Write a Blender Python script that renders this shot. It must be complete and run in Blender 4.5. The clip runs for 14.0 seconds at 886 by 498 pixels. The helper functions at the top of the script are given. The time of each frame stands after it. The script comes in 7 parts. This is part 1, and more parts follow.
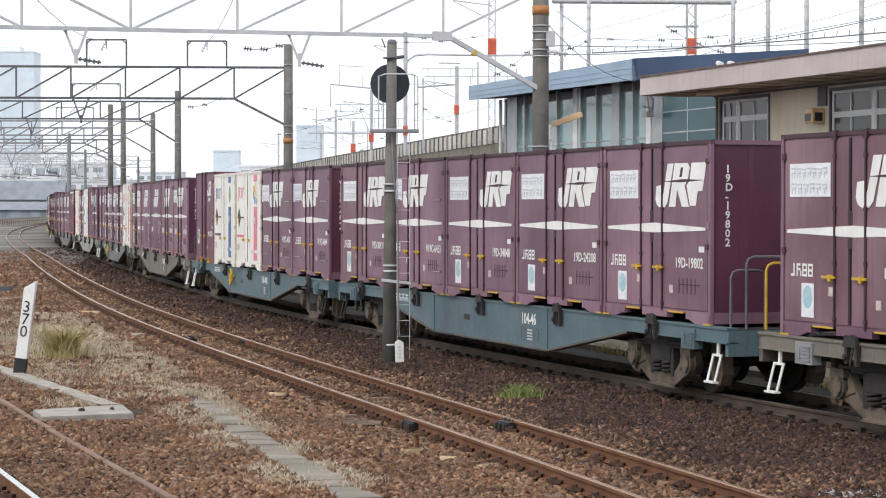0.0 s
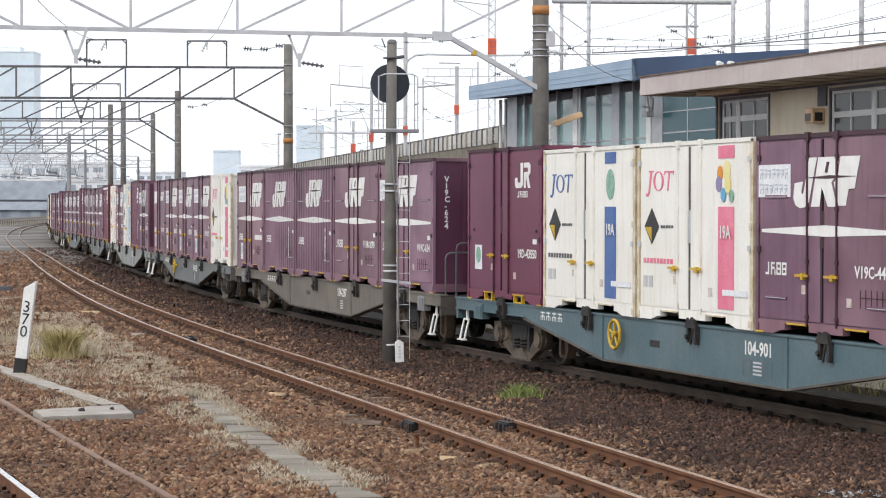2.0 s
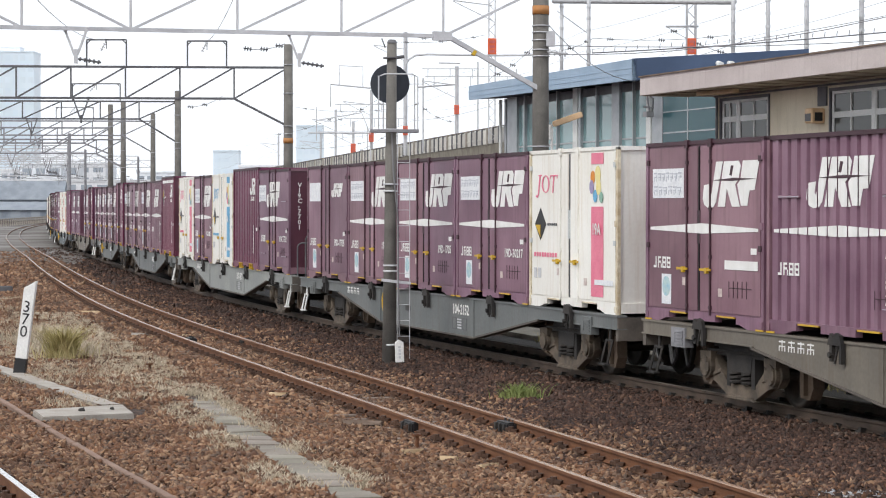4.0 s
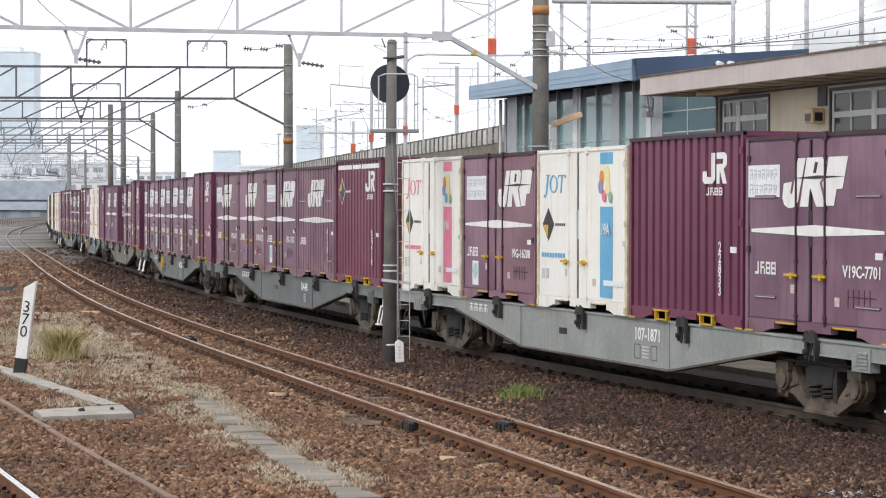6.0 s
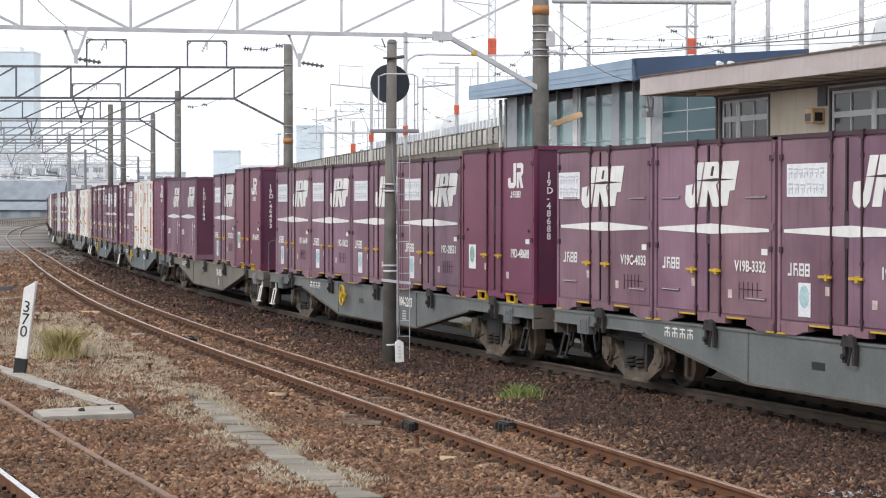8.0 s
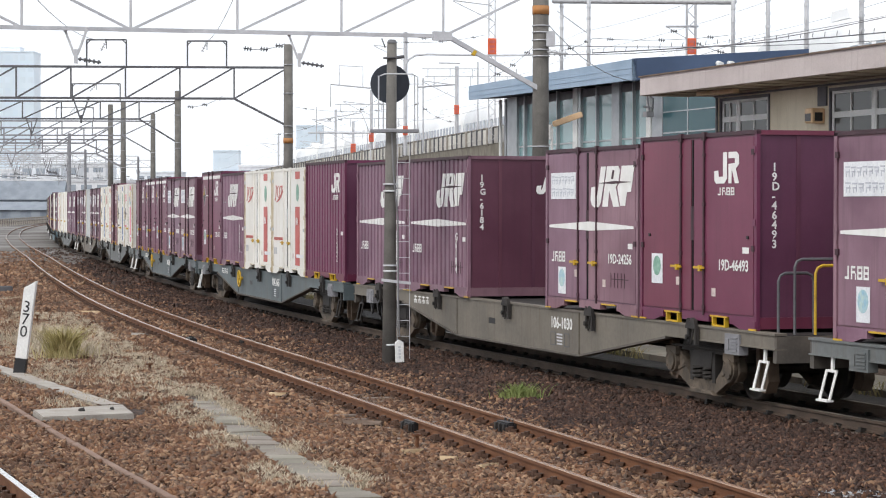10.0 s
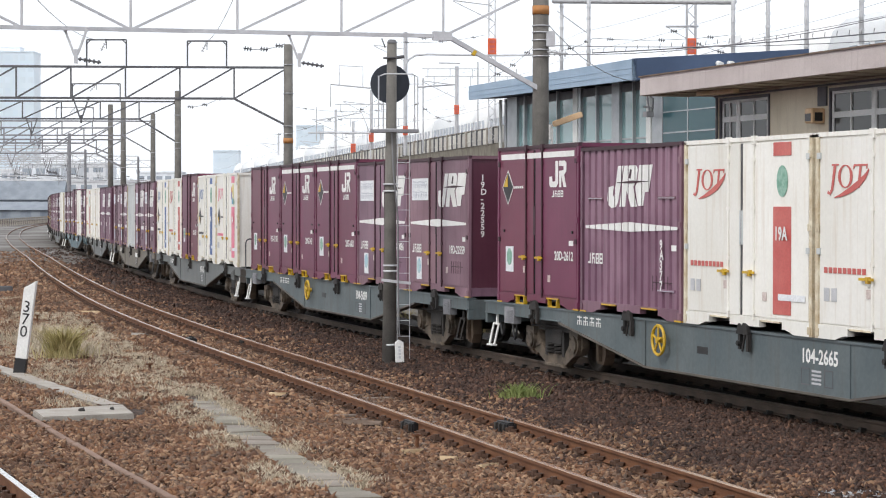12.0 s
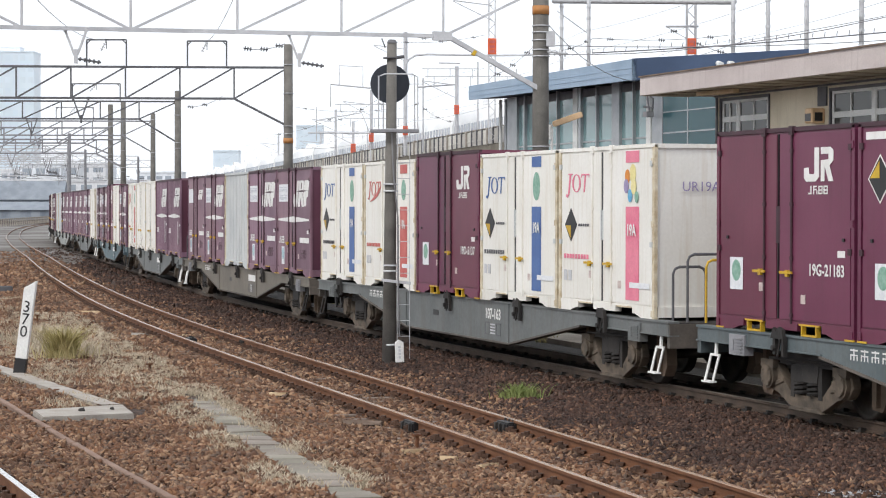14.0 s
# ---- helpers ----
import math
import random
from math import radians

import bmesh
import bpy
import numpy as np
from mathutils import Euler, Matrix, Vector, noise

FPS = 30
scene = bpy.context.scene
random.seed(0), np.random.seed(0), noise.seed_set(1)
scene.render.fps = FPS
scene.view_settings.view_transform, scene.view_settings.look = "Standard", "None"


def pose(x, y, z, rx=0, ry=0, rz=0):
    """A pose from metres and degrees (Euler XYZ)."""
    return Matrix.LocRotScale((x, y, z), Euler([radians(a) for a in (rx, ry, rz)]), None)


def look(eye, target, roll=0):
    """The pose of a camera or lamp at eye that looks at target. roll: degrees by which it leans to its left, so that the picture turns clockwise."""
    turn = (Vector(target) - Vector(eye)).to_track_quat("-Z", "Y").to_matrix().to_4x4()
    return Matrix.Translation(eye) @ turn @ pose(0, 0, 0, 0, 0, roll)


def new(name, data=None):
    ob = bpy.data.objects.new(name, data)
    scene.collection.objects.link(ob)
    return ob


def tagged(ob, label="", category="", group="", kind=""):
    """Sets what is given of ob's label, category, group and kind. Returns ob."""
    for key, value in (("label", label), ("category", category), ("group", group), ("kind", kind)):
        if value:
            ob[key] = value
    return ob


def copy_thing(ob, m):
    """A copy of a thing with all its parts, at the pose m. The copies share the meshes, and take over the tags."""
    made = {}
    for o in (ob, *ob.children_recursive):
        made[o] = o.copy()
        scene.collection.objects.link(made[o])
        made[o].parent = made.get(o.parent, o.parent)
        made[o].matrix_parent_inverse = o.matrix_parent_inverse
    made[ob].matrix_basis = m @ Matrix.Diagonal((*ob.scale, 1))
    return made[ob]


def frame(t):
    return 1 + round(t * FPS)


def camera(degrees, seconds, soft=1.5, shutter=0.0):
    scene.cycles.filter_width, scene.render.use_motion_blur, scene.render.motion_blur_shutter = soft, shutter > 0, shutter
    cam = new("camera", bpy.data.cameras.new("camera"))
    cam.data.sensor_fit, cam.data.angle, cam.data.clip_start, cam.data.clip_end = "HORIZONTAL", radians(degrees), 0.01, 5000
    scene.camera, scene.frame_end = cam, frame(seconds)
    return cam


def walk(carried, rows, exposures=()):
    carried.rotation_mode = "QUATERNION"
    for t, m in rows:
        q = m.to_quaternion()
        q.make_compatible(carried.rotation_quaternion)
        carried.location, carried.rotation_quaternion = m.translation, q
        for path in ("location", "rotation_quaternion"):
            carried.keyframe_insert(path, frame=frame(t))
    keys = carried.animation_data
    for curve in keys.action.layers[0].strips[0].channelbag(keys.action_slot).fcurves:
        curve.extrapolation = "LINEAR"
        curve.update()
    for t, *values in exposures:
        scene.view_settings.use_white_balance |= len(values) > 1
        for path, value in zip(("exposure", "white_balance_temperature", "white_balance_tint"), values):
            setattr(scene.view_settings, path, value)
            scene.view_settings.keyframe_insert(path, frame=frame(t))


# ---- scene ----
# World: z = 0 is the rail head, the camera stands over x = y = 0 and looks along +y.
EYE_Z = 2.580
cam = camera(21.941, 14.0, soft=1.1, shutter=0.0)
VIEW = look((0, 0, EYE_Z), (0, 100, EYE_Z - 1.804), 0.075)
walk(cam, [(0, VIEW), (14, VIEW)])
scene.view_settings.exposure = 0.06

# ---- light: a bright overcast day ----
world = bpy.data.worlds.new("overcast_sky")
scene.world = world
world.use_nodes = True
wn, wl = world.node_tree.nodes, world.node_tree.links
sky = wn.new("ShaderNodeTexSky")
sky.sky_type = "NISHITA"
sky.sun_disc = False
SUN_ELEVATION, SUN_ROTATION = radians(46), radians(226)
sky.sun_elevation, sky.sun_rotation = SUN_ELEVATION, SUN_ROTATION
sky.dust_density, sky.air_density = 4.0, 1.0
cloud = wn.new("ShaderNodeMixRGB")
cloud.blend_type = "MIX"
cloud.inputs[0].default_value = 0.86
cloud.inputs[2].default_value = (10.6, 11.0, 11.6, 1)
wl.new(sky.outputs[0], cloud.inputs[1])
wl.new(cloud.outputs[0], wn["Background"].inputs[0])
wn["Background"].inputs[1].default_value = 0.114
sun = new("sun", bpy.data.lights.new("sun", "SUN"))
sun.data.energy, sun.data.angle, sun.data.color = 1.5, radians(14), (1.0, 0.96, 0.90)
sun.matrix_world = look((-64, -62, 92), (0, 0, 0))

# ---- the railway's line: heading and curvature of the goods track ----
KAP_S = (-30, 10, 30, 50, 70, 95, 120, 150, 200, 240)
KAP = (-1.621, 2.380, 2.741, 0.622, 0.493, -1.000, 2.000, 0.000, 0.000, 0.500)
LINE_X, LINE_Y, LINE_PHI = 4.422, 32.0, -0.3259
SS = np.arange(-300, 460, 0.5)
_k = np.interp(SS, KAP_S, KAP) / 1000
_h = np.concatenate([[0], np.cumsum((_k[1:] + _k[:-1]) * 0.25)])
_h += LINE_PHI - np.interp(0, SS, _h)
_m = (_h[1:] + _h[:-1]) / 2
_x = np.concatenate([[0], np.cumsum(np.sin(_m) * 0.5)])
_y = np.concatenate([[0], np.cumsum(np.cos(_m) * 0.5)])
_x += LINE_X - np.interp(0, SS, _x)
_y += LINE_Y - np.interp(0, SS, _y)
GAUGE = 1.067


def on_line(s, off=0.0):
    """Plan point at s metres up the line, off metres towards the camera's side, and the heading up the line."""
    h = float(np.interp(s, SS, _h))
    return float(np.interp(s, SS, _x)) - math.cos(h) * off, float(np.interp(s, SS, _y)) + math.sin(h) * off, h


MID_S = (30, 60, 80, 100, 117, 125, 140, 156, 170, 186, 220, 260, 300, 460)
MID_SHIFT = (0.0, 0.10, 0.12, 0.04, -0.16, -0.06, 0.12, 0.58, 0.82, 0.98, 1.05, 0.92, 0.80, 0.80)


def mid_track(s):
    """Offset of the middle track from the goods track."""
    shift = sum(float(np.interp(s + d, MID_S, MID_SHIFT)) for d in (-7, -3.5, 0, 3.5, 7)) / 5
    return 3.460 + 1.656 * math.exp(-s / 32.16) + shift

# ---- materials ----
def mat(name, a, b, rough=0.6, metal=0.0, scale=1.5, grain=40.0, bump=0.15, vary=0.0, streak=0.0, stain=(0.12, 0.06, 0.03), amp=0.22, spec=0.5):
    """Painted, stony or metal surface: two colours mixed by broad noise, fine grain in colour and relief,
    optional run-down streaks and a tint of its own for each object."""
    m = bpy.data.materials.new(name)
    m.use_nodes = True
    n, l = m.node_tree.nodes, m.node_tree.links
    bsdf = n["Principled BSDF"]
    tc = n.new("ShaderNodeTexCoord")
    info = n.new("ShaderNodeObjectInfo")
    shift = n.new("ShaderNodeVectorMath")
    shift.operation = "MULTIPLY_ADD"
    shift.inputs[1].default_value = (1, 1, 1)
    l.new(tc.outputs["Object"], shift.inputs[0])
    rnd = n.new("ShaderNodeMath")
    rnd.operation = "MULTIPLY"
    rnd.inputs[1].default_value = 37.0
    l.new(info.outputs["Random"], rnd.inputs[0])
    l.new(rnd.outputs[0], shift.inputs[2])
    big = n.new("ShaderNodeTexNoise")
    big.inputs["Scale"].default_value, big.inputs["Detail"].default_value = scale, 5
    l.new(shift.outputs[0], big.inputs["Vector"])
    ramp = n.new("ShaderNodeValToRGB")
    ramp.color_ramp.elements[0].position, ramp.color_ramp.elements[1].position = 0.36, 0.66
    ramp.color_ramp.elements[0].color, ramp.color_ramp.elements[1].color = (*a, 1), (*b, 1)
    l.new(big.outputs["Fac"], ramp.inputs[0])
    fine = n.new("ShaderNodeTexNoise")
    fine.inputs["Scale"].default_value, fine.inputs["Detail"].default_value = grain, 3
    l.new(shift.outputs[0], fine.inputs["Vector"])
    grainy = n.new("ShaderNodeMapRange")
    grainy.inputs["To Min"].default_value, grainy.inputs["To Max"].default_value = 1 - amp, 1 + amp
    l.new(fine.outputs["Fac"], grainy.inputs["Value"])
    mul = n.new("ShaderNodeMixRGB")
    mul.blend_type = "MULTIPLY"
    mul.inputs[0].default_value = 1.0
    l.new(ramp.outputs[0], mul.inputs[1])
    l.new(grainy.outputs[0], mul.inputs[2])
    colour = mul.outputs[0]
    if streak:
        mp = n.new("ShaderNodeMapping")
        mp.inputs["Scale"].default_value = (7, 7, 0.5)
        l.new(shift.outputs[0], mp.inputs["Vector"])
        st = n.new("ShaderNodeTexNoise")
        st.inputs["Scale"].default_value, st.inputs["Detail"].default_value = 1.6, 6
        l.new(mp.outputs[0], st.inputs["Vector"])
        sr = n.new("ShaderNodeMapRange")
        sr.inputs["From Min"].default_value, sr.inputs["From Max"].default_value = 0.52, 0.78
        sr.inputs["To Max"].default_value = streak
        l.new(st.outputs["Fac"], sr.inputs["Value"])
        mx = n.new("ShaderNodeMixRGB")
        mx.inputs[2].default_value = (*stain, 1)
        l.new(sr.outputs[0], mx.inputs[0])
        l.new(colour, mx.inputs[1])
        colour = mx.outputs[0]
    if vary:
        hs = n.new("ShaderNodeHueSaturation")
        vr = n.new("ShaderNodeMapRange")
        vr.inputs["To Min"].default_value, vr.inputs["To Max"].default_value = 1 - vary, 1 + vary
        l.new(info.outputs["Random"], vr.inputs["Value"])
        l.new(vr.outputs[0], hs.inputs["Value"])
        sh = n.new("ShaderNodeMath")
        sh.operation = "MULTIPLY"
        sh.inputs[1].default_value = 7.31
        l.new(info.outputs["Random"], sh.inputs[0])
        fr = n.new("ShaderNodeMath")
        fr.operation = "FRACT"
        l.new(sh.outputs[0], fr.inputs[0])
        hr = n.new("ShaderNodeMapRange")
        hr.inputs["To Min"].default_value, hr.inputs["To Max"].default_value = 0.5 - 0.2 * vary, 0.5 + 0.1 * vary
        l.new(fr.outputs[0], hr.inputs["Value"])
        l.new(hr.outputs[0], hs.inputs["Hue"])
        l.new(colour, hs.inputs["Color"])
        colour = hs.outputs[0]
    l.new(colour, bsdf.inputs["Base Color"])
    bsdf.inputs["Roughness"].default_value, bsdf.inputs["Metallic"].default_value = rough, metal
    bsdf.inputs["Specular IOR Level"].default_value = spec
    if bump:
        bp = n.new("ShaderNodeBump")
        bp.inputs["Strength"].default_value, bp.inputs["Distance"].default_value = bump, 0.02
        l.new(fine.outputs["Fac"], bp.inputs["Height"])
        l.new(bp.outputs[0], bsdf.inputs["Normal"])
    return m


def glass_mat(name, tint, rough=0.06, spec=0.9):
    m = bpy.data.materials.new(name)
    m.use_nodes = True
    b = m.node_tree.nodes["Principled BSDF"]
    b.inputs["Base Color"].default_value = (*tint, 1)
    b.inputs["Roughness"].default_value = rough
    b.inputs["Specular IOR Level"].default_value = spec
    nz = m.node_tree.nodes.new("ShaderNodeTexNoise")
    nz.inputs["Scale"].default_value = 0.8
    bp = m.node_tree.nodes.new("ShaderNodeBump")
    bp.inputs["Strength"].default_value = 0.05
    m.node_tree.links.new(nz.outputs["Fac"], bp.inputs["Height"])
    m.node_tree.links.new(bp.outputs[0], b.inputs["Normal"])
    return m


M_PURPLE = mat("faded_purple_paint", (0.160, 0.077, 0.110), (0.262, 0.150, 0.190), 0.5, scale=0.75, grain=25, bump=0.04, vary=0.16, streak=0.5, stain=(0.085, 0.042, 0.050), amp=0.07)
M_MAROON = mat("maroon_paint", (0.130, 0.022, 0.054), (0.168, 0.036, 0.074), 0.42, scale=0.7, grain=25, bump=0.03, vary=0.10, streak=0.2, stain=(0.06, 0.02, 0.03), amp=0.07)
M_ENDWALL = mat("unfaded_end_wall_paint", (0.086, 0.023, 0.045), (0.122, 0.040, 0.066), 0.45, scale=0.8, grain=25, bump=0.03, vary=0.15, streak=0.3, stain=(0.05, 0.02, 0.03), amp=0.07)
# Shadow lines of rods and recesses are put into this darkened purple.
M_PURPLE_DARK = mat("dark_purple_steel_and_shade", (0.040, 0.015, 0.022), (0.062, 0.023, 0.036), 0.55, scale=2, bump=0.05)
M_CREAM = mat("weathered_cream_paint", (0.78, 0.765, 0.71), (0.85, 0.84, 0.80), 0.45, scale=0.9, grain=20, bump=0.03, vary=0.05, streak=0.32, stain=(0.50, 0.38, 0.24), amp=0.07)
M_GREYWHITE = mat("grey_white_paint", (0.50, 0.53, 0.54), (0.60, 0.62, 0.62), 0.5, scale=1, bump=0.03, streak=0.3, stain=(0.3, 0.27, 0.24), amp=0.07)
M_RUSTY_CREAM = mat("rust_edged_cream", (0.50, 0.40, 0.26), (0.72, 0.66, 0.52), 0.6, scale=6, bump=0.08)
M_MARK = mat("worn_white_marking", (0.74, 0.74, 0.72), (0.84, 0.84, 0.83), 0.55, scale=4, grain=60, bump=0.0, streak=0.18, stain=(0.45, 0.33, 0.36), amp=0.07)
M_PLATE = mat("pale_notice_sheet", (0.70, 0.72, 0.76), (0.80, 0.82, 0.84), 0.5, scale=9, bump=0.0)
M_STICKER = mat("faded_pink_sticker", (0.50, 0.40, 0.38), (0.66, 0.58, 0.54), 0.5, scale=12, bump=0.0)
M_PRINT = mat("faded_grey_print", (0.44, 0.46, 0.52), (0.56, 0.58, 0.64), 0.5, scale=9, bump=0.0)
M_BLUEISH = mat("pale_blue_print", (0.30, 0.50, 0.62), (0.48, 0.62, 0.60), 0.5, scale=14, bump=0.0)
M_GREENISH = mat("green_print", (0.16, 0.34, 0.25), (0.30, 0.48, 0.40), 0.5, scale=14, bump=0.0)
M_YELLOW = mat("worn_yellow_paint", (0.62, 0.40, 0.02), (0.50, 0.30, 0.03), 0.5, scale=6, bump=0.05)
M_ORANGE = mat("orange_paint", (0.72, 0.27, 0.03), (0.62, 0.22, 0.03), 0.5, scale=5, bump=0.04)
M_BAND = mat("faded_orange_band", (0.48, 0.20, 0.05), (0.40, 0.18, 0.06), 0.6, scale=5, bump=0.04)
M_LAMPCOVER = mat("yellowed_lamp_cover", (0.66, 0.44, 0.25), (0.74, 0.53, 0.33), 0.5, scale=5, bump=0.04)
M_PINK = mat("pink_paint", (0.72, 0.17, 0.27), (0.78, 0.24, 0.33), 0.5, scale=3, bump=0.0)
M_BLUE = mat("blue_paint", (0.055, 0.12, 0.33), (0.08, 0.16, 0.38), 0.5, scale=3, bump=0.0)
M_SKYBLUE = mat("sky_blue_paint", (0.10, 0.36, 0.60), (0.14, 0.42, 0.66), 0.5, scale=3, bump=0.0)
M_RED = mat("brick_red_paint", (0.50, 0.10, 0.09), (0.56, 0.15, 0.13), 0.5, scale=3, bump=0.0)
M_VIOLET = mat("dull_violet_print", (0.26, 0.22, 0.40), (0.34, 0.29, 0.47), 0.5, scale=3, bump=0.0)
M_LEMON = mat("lemon_print", (0.76, 0.66, 0.26), (0.80, 0.74, 0.42), 0.5, scale=3, bump=0.0)
M_BLACK = mat("black_paint", (0.012, 0.012, 0.014), (0.022, 0.022, 0.024), 0.45, scale=3, bump=0.05)
M_GRIME = mat("grimy_black_iron", (0.014, 0.013, 0.013), (0.035, 0.030, 0.027), 0.75, scale=3, grain=30, bump=0.25)
M_BOGIE = mat("dusty_cast_steel", (0.060, 0.048, 0.037), (0.140, 0.108, 0.080), 0.8, scale=4, grain=25, bump=0.3)
M_BRAKE = mat("rust_brown_cast", (0.095, 0.068, 0.048), (0.15, 0.105, 0.075), 0.85, scale=4, grain=30, bump=0.25)
M_WHEEL = mat("dark_wheel_steel", (0.035, 0.032, 0.030), (0.07, 0.06, 0.05), 0.6, metal=0.4, scale=4, bump=0.1)
M_TREAD = mat("bright_tread", (0.35, 0.34, 0.33), (0.45, 0.44, 0.42), 0.35, metal=0.9, scale=4, bump=0.03)
WAGON_PAINT = {
    "blue": mat("blue_grey_wagon_paint", (0.072, 0.125, 0.150), (0.105, 0.160, 0.180), 0.55, scale=1.2, grain=18, bump=0.06, streak=0.45, stain=(0.10, 0.08, 0.06)),
    "grey": mat("grey_wagon_paint", (0.115, 0.128, 0.130), (0.155, 0.165, 0.165), 0.55, scale=1.2, grain=18, bump=0.06, streak=0.45, stain=(0.10, 0.08, 0.06)),
    "slate": mat("slate_wagon_paint", (0.085, 0.110, 0.120), (0.120, 0.145, 0.152), 0.55, scale=1.2, grain=18, bump=0.06, streak=0.5, stain=(0.085, 0.07, 0.055)),
    "light": mat("light_grey_wagon_paint", (0.24, 0.255, 0.25), (0.30, 0.315, 0.30), 0.55, scale=1.2, grain=18, bump=0.05, streak=0.35, stain=(0.16, 0.13, 0.10)),
    "brown": mat("brownish_grey_wagon_paint", (0.135, 0.120, 0.100), (0.18, 0.160, 0.130), 0.6, scale=1.2, grain=18, bump=0.08, streak=0.5, stain=(0.10, 0.07, 0.045)),
}
M_RAILRUST = mat("rusty_rail_side", (0.115, 0.044, 0.018), (0.175, 0.074, 0.031), 0.85, scale=3, grain=60, bump=0.2)
M_RAILTOP = mat("dull_rail_head", (0.24, 0.140, 0.080), (0.32, 0.200, 0.125), 0.26, metal=0.0, scale=2, grain=60, bump=0.03)
M_RAILSHINE = mat("polished_rail_head", (0.62, 0.60, 0.58), (0.70, 0.68, 0.66), 0.22, metal=0.95, scale=2, bump=0.01)
M_RAILGOODS = mat("dusty_worn_rail_head", (0.15, 0.125, 0.105), (0.22, 0.19, 0.165), 0.45, metal=0.3, scale=2, grain=60, bump=0.03)
M_RAILDARK = mat("brake_dust_rail_side", (0.058, 0.040, 0.029), (0.098, 0.066, 0.048), 0.8, scale=3, grain=60, bump=0.2)
M_SLEEPER = mat("weathered_sleeper", (0.12, 0.085, 0.065), (0.19, 0.14, 0.11), 0.9, scale=3, grain=30, bump=0.4)
M_CONCRETE = mat("weathered_concrete", (0.165, 0.145, 0.115), (0.25, 0.225, 0.185), 0.85, scale=1.5, grain=50, bump=0.25, vary=0.12)
M_PALECONC = mat("pale_concrete", (0.27, 0.24, 0.21), (0.36, 0.33, 0.29), 0.8, scale=3, grain=50, bump=0.15)
M_POLE = mat("spun_concrete_pole", (0.125, 0.118, 0.108), (0.185, 0.175, 0.16), 0.85, scale=2.5, grain=40, bump=0.1, streak=0.4, stain=(0.10, 0.095, 0.085))
M_GALV = mat("galvanised_steel", (0.48, 0.485, 0.51), (0.60, 0.605, 0.63), 0.5, metal=0.1, scale=3, grain=50, bump=0.05)
M_STEELDK = mat("dark_painted_steel", (0.085, 0.085, 0.095), (0.13, 0.13, 0.14), 0.6, scale=3, bump=0.1)
M_MIDSTEEL = mat("weathered_grey_steel", (0.20, 0.20, 0.215), (0.28, 0.28, 0.30), 0.6, scale=3, bump=0.05)
M_WIRE = mat("wire_grey", (0.17, 0.17, 0.18), (0.23, 0.23, 0.24), 0.6, scale=3, bump=0.0)
M_INSUL = mat("pale_insulator", (0.55, 0.56, 0.58), (0.65, 0.66, 0.68), 0.3, scale=3, bump=0.0)
M_SIGNAL = mat("blue_black_signal_back", (0.022, 0.028, 0.040), (0.035, 0.042, 0.056), 0.6, scale=2, bump=0.08)
M_WHITE = mat("white_enamel", (0.78, 0.78, 0.76), (0.84, 0.84, 0.83), 0.45, scale=4, bump=0.03, streak=0.12, stain=(0.5, 0.46, 0.4))

# ---- mesh tools ----
def box(bm, x0, x1, y0, y1, z0, z1):
    v = [bm.verts.new(c) for c in ((x0, y0, z0), (x1, y0, z0), (x1, y1, z0), (x0, y1, z0), (x0, y0, z1), (x1, y0, z1), (x1, y1, z1), (x0, y1, z1))]
    for f in ((3, 2, 1, 0), (4, 5, 6, 7), (0, 1, 5, 4), (1, 2, 6, 5), (2, 3, 7, 6), (3, 0, 4, 7)):
        bm.faces.new([v[i] for i in f])
    return bm


def prism(bm, poly, y0, y1):
    """Polygon in x, z (counter-clockwise seen from -y) extruded from y0 to y1."""
    a = [bm.verts.new((x, y0, z)) for x, z in poly]
    b = [bm.verts.new((x, y1, z)) for x, z in poly]
    bm.faces.new(a)
    bm.faces.new(b[::-1])
    k = len(poly)
    for i in range(k):
        bm.faces.new((a[(i + 1) % k], a[i], b[i], b[(i + 1) % k]))
    return bm


def prism_x(bm, poly, x0, x1):
    """Polygon in y, z extruded along x."""
    a = [bm.verts.new((x0, y, z)) for y, z in poly]
    b = [bm.verts.new((x1, y, z)) for y, z in poly]
    bm.faces.new(a[::-1])
    bm.faces.new(b)
    k = len(poly)
    for i in range(k):
        bm.faces.new((a[i], a[(i + 1) % k], b[(i + 1) % k], b[i]))
    return bm


def tube(bm, p, q, r, n=8, r2=None):
    p, q = Vector(p), Vector(q)
    d = (q - p).normalized()
    u = d.orthogonal().normalized()
    w = d.cross(u)
    r2 = r if r2 is None else r2
    a, b = [], []
    for i in range(n):
        t = 2 * math.pi * i / n
        o = u * math.cos(t) + w * math.sin(t)
        a.append(bm.verts.new(p + o * r))
        b.append(bm.verts.new(q + o * r2))
    bm.faces.new(a[::-1])
    bm.faces.new(b)
    for i in range(n):
        bm.faces.new((a[i], a[(i + 1) % n], b[(i + 1) % n], b[i]))
    return bm


def pipe(bm, pts, r, n=8):
    """One unbroken tube along the points."""
    pts = [Vector(p) for p in pts]
    u, last = None, None
    for i, p in enumerate(pts):
        d = (pts[min(i + 1, len(pts) - 1)] - pts[max(i - 1, 0)]).normalized()
        u = d.orthogonal() if u is None else u - d * u.dot(d)
        u.normalize()
        w = d.cross(u)
        ring = [bm.verts.new(p + (u * math.cos(2 * math.pi * k / n) + w * math.sin(2 * math.pi * k / n)) * r) for k in range(n)]
        if last is None:
            bm.faces.new(ring[::-1])
        else:
            for k in range(n):
                bm.faces.new((last[k], last[(k + 1) % n], ring[(k + 1) % n], ring[k]))
        last = ring
    bm.faces.new(last)
    return bm


